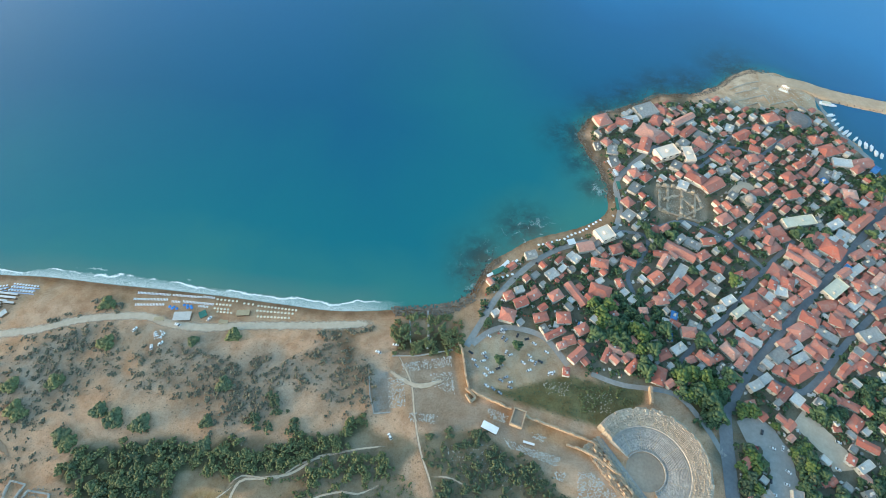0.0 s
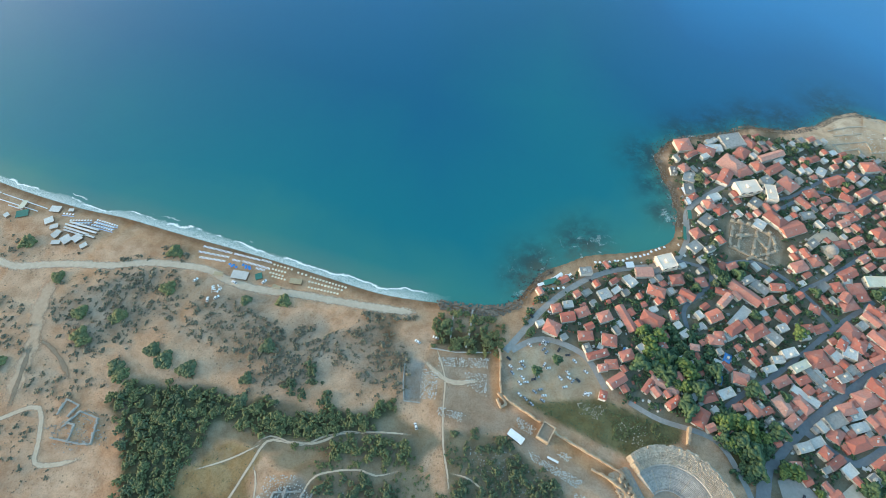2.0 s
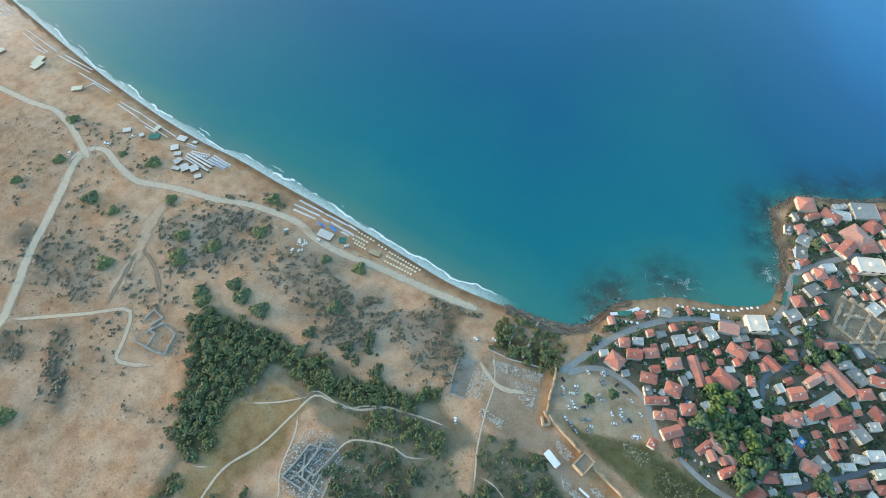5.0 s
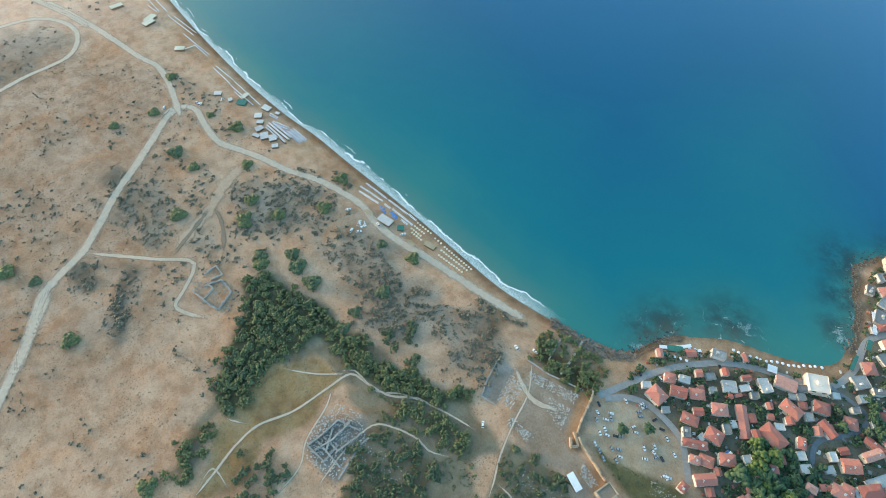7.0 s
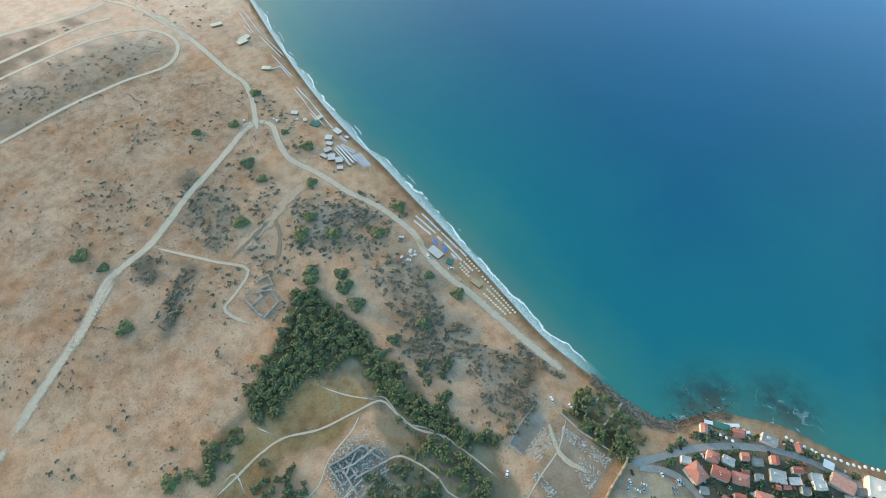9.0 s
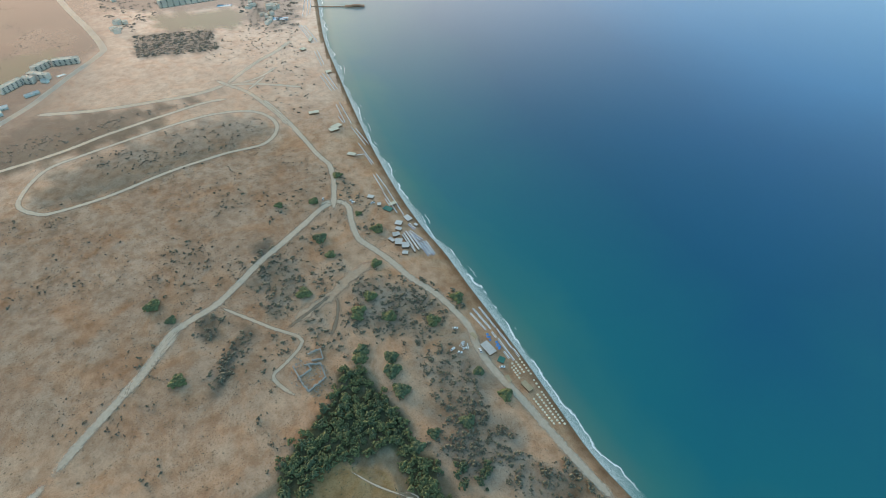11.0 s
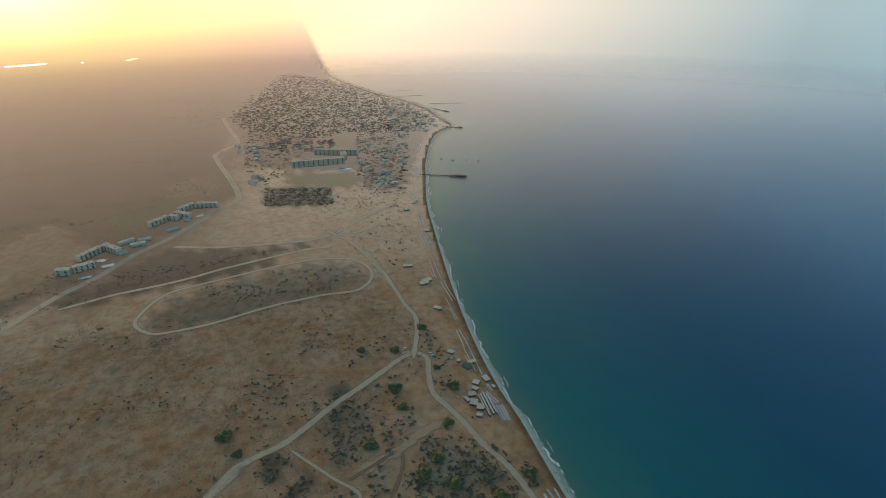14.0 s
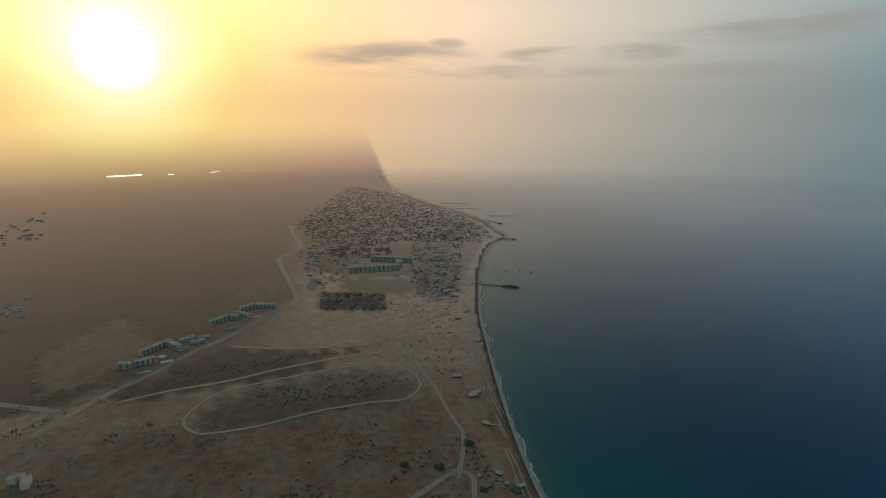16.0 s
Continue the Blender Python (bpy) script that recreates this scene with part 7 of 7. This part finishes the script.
# ---- the beach ----
def lounger_parts():
    bm = bmesh.new()
    box(bm, -0.34, 0.34, -1.0, 0.35, 0.30, 0.42)
    vs = box(bm, -0.34, 0.34, 0.352, 1.0, 0.30, 0.42)
    for v in vs:
        v.co.z += max(0, v.co.y - 0.352) * 0.7
    fb = bmesh.new()
    for x0 in (-0.36, 0.30):
        box(fb, x0, x0 + 0.06, -1.0, 0.95, 0.22, 0.297)
        for y0 in (-0.9, 0.7):
            box(fb, x0, x0 + 0.06, y0, y0 + 0.06, 0.0, 0.217)
    return mesh("mattress", bm, WHITE_PAINT), mesh("frame", fb, WHITE_PAINT)


LOUNGER = lounger_parts()


def parasol_parts(material, r=1.5):
    bm = bmesh.new()
    bmesh.ops.create_cone(bm, cap_ends=True, segments=8, radius1=r, radius2=0.06, depth=0.55, matrix=pose(0, 0, 2.25))
    pb = bmesh.new()
    bmesh.ops.create_cone(pb, cap_ends=True, segments=6, radius1=0.04, radius2=0.04, depth=2.4, matrix=pose(0, 0, 1.0))
    return mesh("canopy", bm, material), mesh("pole", pb, WOOD)


PARASOL_CREAM, PARASOL_BLUE, PARASOL_WHITE = parasol_parts(CREAM, 1.35), parasol_parts(plain("blue_canvas", (0.03, 0.16, 0.42), (0.06, 0.26, 0.58), 0.8, 0.7), 1.7), parasol_parts(WHITE_PAINT, 1.6)


def lounger(x, y, turn, scale=1.0):
    ob = thing("sun_lounger", pose(x, y, float(ground_z(x, y)) + 0.05, 0, 0, turn), "white sun lounger on brown beach sand", "sun lounger", "beach loungers")
    ob.scale = (scale, scale, scale)
    part("mattress", LOUNGER[0], None, ob)
    part("frame", LOUNGER[1], None, ob)


def parasol(x, y, parts, label):
    ob = thing("beach_parasol", pose(x, y, float(ground_z(x, y))), label, "parasol", "beach parasols")
    part("canopy", parts[0], None, ob)
    part("pole", parts[1], None, ob)


def along(a, b, gap):
    a, b = np.array(a, float), np.array(b, float)
    n = max(1, int(np.linalg.norm(b - a) / gap))
    turn = math.degrees(math.atan2(*(b - a)[::-1]))
    return [(*(a + (b - a) * (i + 0.5) / n), turn) for i in range(n)]


BED_ROWS = [(-327, 278), (-291, 275), (-329, 270), (-292, 269), (-325, 263), (-294, 263), (-289, 275), (-257, 272), (-276, 267), (-242, 263), (-256, 273), (-243, 271), (-258, 261), (-247, 260), (-288, 267), (-278, 266)]
for a, b in zip(BED_ROWS[::2], BED_ROWS[1::2]):
    for x, y, turn in along(a, b, 1.5):
        lounger(x, y, turn, 1.15)
SHADE_ROWS = [(-241, 269), (-216, 266), (-240, 263), (-222, 261), (-241, 258), (-223, 256), (-237, 254), (-219, 252), (-212, 264), (-198, 262), (-196, 261), (-152, 255), (-196, 255), (-155, 251), (-194, 248), (-158, 246)]
for a, b in zip(SHADE_ROWS[::2], SHADE_ROWS[1::2]):
    for x, y, turn in along(a, b, 3.6):
        parasol(x, y, PARASOL_CREAM, "cream-coloured beach parasol above the sand")
for a, b in zip([(-289, 260), (-286, 258), (-274, 262), (-270, 259)], [(-280, 259), (-276, 257), (-263, 260), (-261, 258)]):
    for x, y, turn in along(a, b, 3.4):
        parasol(x, y, PARASOL_BLUE, "bright blue beach parasol near the bar")
for a, b in zip([(106, 336), (131, 342), (155, 352), (172, 363)], [(131, 342), (155, 352), (172, 363), (186, 373)]):
    for x, y, turn in along(a, b, 4.6):
        parasol(x + rng_house.uniform(-1, 1), y + rng_house.uniform(-1, 1), PARASOL_WHITE, "white parasol on the little town beach")
for a, b in zip([(45, 288), (48, 295), (60, 305)], [(78, 298), (69, 305), (80, 315)]):
    for x, y, turn in along(a, b, 5.0):
        parasol(x, y, PARASOL_WHITE, "white parasol on a seaside terrace")
PARASOL_CLUB = parasol_parts(WHITE_PAINT, 1.25)
CLUB_ROWS = [(-508, 290), (-493, 291), (-494, 282), (-468, 287), (-489, 278), (-468, 283), (-466, 281), (-437, 278), (-465, 285), (-437, 282), (-464, 289), (-434, 285)]
for a, b in zip(CLUB_ROWS[::2], CLUB_ROWS[1::2]):
    for x, y, turn in along(a, b, 3.1):
        parasol(x, y, PARASOL_CLUB, "white parasol of the beach club")


def bed_strip(name, rows, label):
    """Long rows of loungers on the far beach, in one mesh."""
    q = [p for a, b in zip(rows[::2], rows[1::2]) for p in along(a, b, 2.2)]
    bm = bmesh.new()
    for x, y, turn in q:
        z = float(ground_z(x, y)) + 0.1
        vs = box(bm, -0.5, 0.5, -1.0, 1.0, 0.25, 0.55)
        vs += box(bm, -0.5, 0.5, 0.55, 1.0, 0.553, 0.95)
        m = pose(x, y, z, 0, 0, turn + 90)
        for v in vs:
            v.co = m @ v.co
    ob = new(name, mesh(name, bm, WHITE_PAINT))
    return tagged(ob, label, "sun loungers", kind="stuff")


bed_strip("lounger_rows", [(-643, 311), (-600, 306), (-643, 306), (-598, 298), (-597, 305), (-531, 294), (-594, 296), (-539, 288), (-579, 290), (-559, 287), (-740, 330), (-672, 322), (-705, 323), (-671, 318), (-709, 308), (-705, 323)], "long rows of white sun loungers on the beach")
bed_strip("lounger_rows", [(-843, 342), (-818, 340), (-890, 368), (-808, 351), (-886, 359), (-817, 343), (-1024, 395), (-942, 383), (-1026, 404), (-944, 390), (-1016, 386), (-943, 376), (-1137, 428), (-1061, 410), (-1140, 436), (-1064, 417), (-1301, 460), (-1185, 444), (-1297, 466), (-1186, 449), (-1294, 473), (-1186, 457)], "white sun lounger rows along the far beach")
bed_strip("lounger_rows", [(-1487, 559), (-1356, 494), (-1493, 570), (-1351, 504), (-1489, 578), (-1360, 516), (-1753, 666), (-1635, 609), (-1755, 677), (-1641, 625), (-1751, 684), (-1644, 632), (-729, 344), (-789, 350), (-728, 338), (-797, 345)], "white sun lounger rows by the far hotels")


CLUB_LOUNGER = plain("blue_white_canvas", (0.30, 0.42, 0.62), (0.70, 0.74, 0.80), 0.9, 0.8)
bed_strip("club_loungers", [(-508, 288), (-493, 289), (-494, 280), (-468, 285), (-489, 276), (-468, 281), (-466, 279), (-437, 276), (-465, 283), (-437, 280), (-464, 287), (-434, 283)], "blue and white loungers of the beach club").data.materials[0] = CLUB_LOUNGER


def pavilion(x, y, l, w, turn, cover, label, h=3.0):
    """An open shade roof on posts."""
    ob = thing("beach_pavilion", pose(x, y, float(ground_z(x, y)), 0, 0, turn), label, "pavilion", "beach pavilions")
    part("roof", box_bm(-l / 2, l / 2, -w / 2, w / 2, h, h + 0.3), cover, ob)
    part("floor", box_bm(-l / 2, l / 2, -w / 2, w / 2, -0.4, 0.3), WOOD, ob)
    post = mesh("post", box_bm(-0.1, 0.1, -0.1, 0.1, 0.303, h - 0.003), WOOD)
    for x0 in (-l / 2 + 0.3, l / 2 - 0.3):
        for y0 in (-w / 2 + 0.3, w / 2 - 0.3):
            part("post", post, None, ob).location = (x0, y0, 0)


for row in [(-270, 248, 18.0, 9.8, 1), (-519, 294, 12.4, 8.5, 5), (-516, 277, 9.8, 8.9, 40), (-481, 256, 11.3, 10.1, 145), (-470, 260, 10.3, 9.6, 147), (-473, 273, 42.5, 2.3, 173), (-471, 277, 38.9, 2.2, 173), (-476, 269, 33.8, 2.2, 172), (-478, 266, 27.0, 1.9, 172), (-500, 296, 6.0, 4.0, 10), (-490, 250, 10.0, 5.0, 12), (-505, 270, 9.0, 6.0, 30), (-457, 252, 8.0, 6.0, 50), (-496, 263, 7.2, 6.0, 169), (-497, 259, 8.5, 5.9, 156), (-457, 265, 12.1, 2.2, 173), (-592, 273, 9.8, 7.3, 41), (-569, 275, 6.2, 5.6, 150)]:
    pavilion(*row, FLAT_WHITE, "open beach shelter with a white flat roof")
for row in [(-208, 252, 13.3, 6.3, 3), (-226, 241, 9.5, 3.4, 1), (-293, 245, 9.9, 4.2, 1), (-228, 242, 4.5, 3.8, 159)]:
    pavilion(*row, THATCH, "open beach bar under a straw roof")
for row in [(-250, 251, 7.6, 7.5, 120), (-554, 281, 13.5, 9.7, 26)]:
    pavilion(*row, GREEN_CLOTH, "low shelter covered by green tarpaulin", 1.6)
for row in [(-560, 293, 11.6, 6.4, 90), (-713, 303, 14.1, 8.3, 39), (-1023, 408, 11.2, 11.0, 94), (-810, 322, 19.5, 11.1, 102), (-803, 314, 17.1, 11.8, 91), (-1158, 410, 12.8, 12.2, 7), (-877, 309, 18.8, 9.2, 76), (-1202, 448, 26.6, 6.8, 143)]:
    pavilion(*row, CREAM, "open beach hut with a pale roof")
for row in [(42, 133, 15.4, 6.8, 152), (76, 119, 10.4, 2.0, 163)]:
    pavilion(*row, WHITE_PAINT, "long white shed roof beside the excavation", 3.4)
for row in [(66, 308, 18.6, 3.3, 45), (55, 299, 16.9, 3.4, 30), (79, 312, 10.0, 2.6, 47)]:
    pavilion(*row, GREEN_CLOTH if row[4] > 90 else WHITE_PAINT, "seaside terrace under canvas by the shore")
for row in [(61, 302, 15.2, 6.1, 28), (75, 309, 11.9, 4.1, 29), (52, 290, 8.0, 4.1, 20), (214, 422, 12.6, 4.3, 92), (207, 394, 18.8, 3.4, 88)]:
    pavilion(*row, GREEN_CLOTH, "seaside terrace under green canvas")
for row in [(145, 339, 8.9, 7.4, 15), (214, 443, 11.4, 3.8, 101), (210, 458, 11.2, 4.1, 110)]:
    pavilion(*row, WHITE_PAINT, "seaside terrace under a white canvas roof")
for x, y in [(-309, 307), (-289, 228)]:
    rubble("debris_heap", [(x - 6, y - 5), (x + 6, y - 5), (x + 6, y + 5), (x - 6, y + 5)], 30, 470, WHITE_PAINT, "heap of pale debris beside the track", 0.6, 1.6)


# ---- vehicles ----
GLASS_CAR = plain("car_glass", (0.02, 0.025, 0.03), (0.05, 0.055, 0.06), 0.5, 0.1, spec=0.5)
TYRE = plain("tyre_rubber", (0.015, 0.015, 0.015), (0.035, 0.035, 0.035), 2.0, 0.9)
PAINTS = [WHITE_PAINT, WHITE_PAINT, WHITE_PAINT, plain("silver_paint", (0.38, 0.39, 0.41), (0.48, 0.49, 0.51), 0.6, 0.35, 0.4), plain("dark_paint", (0.03, 0.035, 0.045), (0.06, 0.06, 0.07), 0.6, 0.3), plain("red_paint", (0.30, 0.03, 0.03), (0.40, 0.05, 0.05), 0.6, 0.35)]
PAINT_WORDS = ["white", "white", "white", "silver grey", "dark", "red"]


def car_meshes(paint):
    bm = bmesh.new()
    low = [(-2.1, 0.45), (-2.1, 0.95), (-1.2, 1.02), (1.0, 1.0), (2.0, 0.82), (2.1, 0.45)]
    a = [bm.verts.new((x, -0.85, z)) for x, z in low]
    b = [bm.verts.new((x, 0.85, z)) for x, z in low]
    for i in range(6):
        bm.faces.new((a[i], b[i], b[(i + 1) % 6], a[(i + 1) % 6]))
    bm.faces.new(a[::-1]), bm.faces.new(b)
    rb = bmesh.new()
    box(rb, -1.25, 0.35, -0.62, 0.62, 1.42, 1.5)
    gb = bmesh.new()
    v = [gb.verts.new(p) for p in ((-1.9, -0.78, 1.003), (0.95, -0.78, 1.003), (0.95, 0.78, 1.003), (-1.9, 0.78, 1.003), (-1.3, -0.64, 1.42), (0.4, -0.64, 1.42), (0.4, 0.64, 1.42), (-1.3, 0.64, 1.42))]
    for f in ((0, 1, 5, 4), (1, 2, 6, 5), (2, 3, 7, 6), (3, 0, 4, 7), (4, 5, 6, 7), (3, 2, 1, 0)):
        gb.faces.new([v[i] for i in f])
    return mesh("body", bm, paint), mesh("roof", rb, paint), mesh("glazing", gb, GLASS_CAR)


wb = bmesh.new()
bmesh.ops.create_cone(wb, cap_ends=True, segments=12, radius1=0.32, radius2=0.32, depth=0.2, matrix=pose(0, 0, 0, 90, 0, 0))
WHEEL = mesh("wheel", wb, TYRE)
CARS = [car_meshes(p) for p in PAINTS]
rng_car = random.Random(4)


def car(x, y, turn, kind, scale=1.0):
    ob = thing("car", pose(x, y, float(ground_z(x, y)) + 0.1, 0, 0, turn), PAINT_WORDS[kind] + " parked car on the ground" + (" of the lot" if kind else ""), "car", "parked cars")
    ob.scale = (scale, scale, scale)
    for nm, me in zip(("body", "roof", "glazing"), CARS[kind]):
        part(nm, me, None, ob)
    for x0 in (-1.35, 1.35):
        for y0 in (-0.8, 0.8):
            part("wheel", WHEEL, None, ob).location = (x0, y0, 0.32)


for x, y in [(27, 207), (30, 199), (32, 193), (40, 206), (42, 202), (39, 198), (42, 190), (40, 184), (46, 186), (53, 190), (56, 193), (60, 181), (55, 178), (64, 176), (62, 207), (66, 204), (60, 223), (63, 220), (46, 225), (47, 170), (53, 166), (75, 225), (84, 221), (91, 216), (85, 203), (95, 197), (90, 195), (86, 198), (102, 207), (102, 185), (104, 185), (106, 186), (83, 188), (78, 196), (41, 173), (63, 171), (59, 231), (62, 231)]:
    car(x, y, rng_car.choice((-35, -30, 20, 145, 60, -45)) + rng_car.uniform(-8, 8), rng_car.choice((0, 1, 2, 3, 3, 4, 0)), 1.22)
for x, y in [(289, 128), (294, 114), (303, 114), (275, 100), (283, 87), (282, 76), (301, 94), (296, 84), (279, 115), (355, 119), (333, 100), (345, 96), (104, 311), (63, 265), (45, 258), (262, 257), (261, 262)]:
    car(x, y, rng_car.choice((-40, -20, 70, 140)) + rng_car.uniform(-8, 8), rng_car.choice((0, 1, 3, 4, 5)), 1.22)
for x, y in [*[(-595, 245), (-628, 211), (-579, 269)], *[(-284, 218), (-315, 234), (-273, 239), (-242, 246), (-600, 244)], *[(-292, 214), (-48, 216), (-49, 126), (-65, 208)]]:
    car(x, y, rng_car.uniform(0, 180), 0, 1.5)

# ---- the far shore ----
def far_house(x, y, l, w, turn, cover, h, label):
    ob = thing("village_house" if cover is TILE_RED else "resort_building", pose(x, y, float(ground_z(x, y)), 0, 0, turn), label, "house", "far village houses")
    part("wall", box_bm(-l / 2, l / 2, -w / 2, w / 2, -1, h - 0.02), HOTEL_WALL, ob)
    part("roof", pitched_roof(l, w, h + 0.2, w * 0.2, True) if cover is TILE_RED else flat_roof(l, w, h), cover, ob)


rng_far = random.Random(12)
for i, (poly, count, cover, label) in enumerate((
    ([(-1966, 185), (-1880, 401), (-1774, 378), (-1773, 301), (-1820, 165)], 46, TILE_RED, "red-roofed far village house near the beach"),
    ([(-1840, 476), (-1858, 592), (-1820, 662), (-1475, 527), (-1329, 407), (-1403, 361), (-1651, 429)], 40, HOTEL_WALL, "white holiday house among dark trees"),
    ([(-2025, 61), (-2071, 120), (-1792, 168), (-1722, 124), (-1850, 60)], 16, HOTEL_WALL, "pale farm building by the country road"),
    ([(-1582, 75), (-1571, 125), (-1466, 109), (-1484, 76)], 7, HOTEL_WALL, "white outbuilding beside a grove"),
    ([(-2371, 748), (-2465, 927), (-2099, 901), (-1866, 786), (-1899, 622)], 46, HOTEL_WALL, "white resort building on the far cape"),
    ([(-2823, -1178), (-3075, -1088), (-2385, -843), (-2340, -991)], 22, TILE_RED, "far village house on the plain"),
    ([(-1625, -715), (-1649, -647), (-1459, -582), (-1443, -645)], 7, HOTEL_WALL, "pale farm building among fields"),
    ([(-791, -380), (-780, -346), (-751, -336), (-762, -369)], 4, HOTEL_WALL, "small white building among dry scrub"),
)):
    for x, y in scatter(poly, count, 600 + i, on_shore(45)):
        far_house(x, y, rng_far.uniform(10, 24), rng_far.uniform(8, 12), rng_far.uniform(0, 180), cover, rng_far.choice((3.5, 6.5, 9.0)) if cover is HOTEL_WALL else 6.0, label)


def pier(a, b, width, label, head=0.0):
    a, b = np.array(a, float), np.array(b, float)
    d = b - a
    l = float(np.linalg.norm(d))
    ob = thing("pier", pose(a[0], a[1], 0, 0, 0, math.degrees(math.atan2(d[1], d[0]))), label, "pier", "far piers")
    part("deck", box_bm(-25, l, -width / 2, width / 2, 1.6, 2.1), WOOD, ob)
    pile = mesh("pile", box_bm(-0.3, 0.3, -0.3, 0.3, -3, 1.597), WOOD)
    for i in range(int(l / 24)):
        for s in (-1, 1):
            part("pile", pile, None, ob).location = (i * 24 + 4, s * (width / 2 - 0.5), 0)
    if head:
        part("pier_head", box_bm(l * 0.55, l * 0.98, -head, head, 2.103, 2.5), WOOD, ob)
        part("shelter", box_bm(l * 0.7, l * 0.9, -head * 0.6, head * 0.6, 4.4, 4.8), WOOD, ob)
        part("shelter_wall", box_bm(l * 0.72, l * 0.88, -head * 0.5, head * 0.5, 2.503, 4.397), WOOD, ob)


for (a, b), w, hd in zip((([(-1396, 563)][0], [(-1332, 662)][0]), ([(-2365, 996)][0], [(-2322, 1133)][0]), ([(-1912, 861)][0], [(-1876, 909)][0]), ([(-2769, 907)][0], [(-2735, 1014)][0]), ([(-2600, 920)][0], [(-2585, 1023)][0]), ([(-2250, 953)][0], [(-2162, 977)][0])), (5, 5, 5, 6, 6, 5), (9, 0, 6, 0, 0, 6)):
    pier(a, b, w, "long wooden pier on piles over the sea", hd)
for poly in ([(-4720, -484), (-4800, -486), (-4860, -470), (-4890, -425), (-4830, -410), (-4780, -440), (-4730, -452)], [(-4700, -1220), (-4735, -1160), (-4775, -1010), (-4760, -980), (-4715, -1080), (-4690, -1170)], [(-4730, -784), (-4745, -760), (-4738, -750), (-4722, -775)]):
    p = np.array(poly, float)
    me = bpy.data.meshes.new("river_water")
    me.from_pydata([(x, y, float(ground_z(x, y)) + 1.0) for x, y in smooth_line(poly, 30, True)], [], [list(range(len(smooth_line(poly, 30, True))))])
    me.materials.append(plain("still_water", (0.05, 0.07, 0.08), (0.07, 0.09, 0.10), 0.1, 0.03, spec=0.5))
    tagged(new("river_water", me), "still river water shining on the far plain", "river", kind="structure")
for (x, y), turn in zip([(-1528, 665), (-1499, 692), (-1463, 765), (-1485, 736)], (10, 40, 80, 20)):
    boat(x, y, turn, 9)
# boundary hedges of the far fields
for i, (pts, count) in enumerate((
    ([(-1403, -629), (-1402, -517), (-1421, -365), (-1375, -319), (-1429, -170)], 90), ([(-1210, -496), (-1028, -432), (-1024, -390), (-1103, -323)], 60), ([(-982, -467), (-1046, -361), (-1021, -281)], 60), ([(-1627, -92), (-1489, -146), (-1488, -286), (-1542, -458)], 70),
    ([(-1854, -804), (-1842, -579), (-1899, -349), (-1825, -116)], 90), ([(-1698, -127), (-1480, -43)], 20), ([(-1102, -318), (-1002, -221), (-981, -317)], 40), ([(-985, -361), (-926, -399), (-906, -437)], 40), ([(-2137, -747), (-2148, -387), (-2105, -24)], 80),
)):
    line = smooth_line(pts, 20)
    gen = np.random.default_rng(700 + i)
    k = gen.integers(0, len(line), count * 2)
    q = line[k] + gen.normal(size=(len(k), 2)) * 6 + gen.uniform(-8, 8, (len(k), 1))
    s = gen.uniform(0.8, 1.9, len(k))
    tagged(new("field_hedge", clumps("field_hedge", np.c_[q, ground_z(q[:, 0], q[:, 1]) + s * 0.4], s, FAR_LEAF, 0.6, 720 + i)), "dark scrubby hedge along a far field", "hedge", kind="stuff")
# awnings, tanks and odds and ends in the yards of the town
yard = free_of_houses(0.4)
for i, (mat, count, label) in enumerate(((FLAT_WHITE, 420, "white awnings and odds and ends in the yards"), (FLAT_GREY, 380, "grey sheds and low walls in the yards"), (TILE_RED, 260, "small red-tiled lean-to roofs in the yards"))):
    rubble("yard_clutter", TOWN, count, 800 + i, mat, label, 1.0, 3.4, accept=yard)
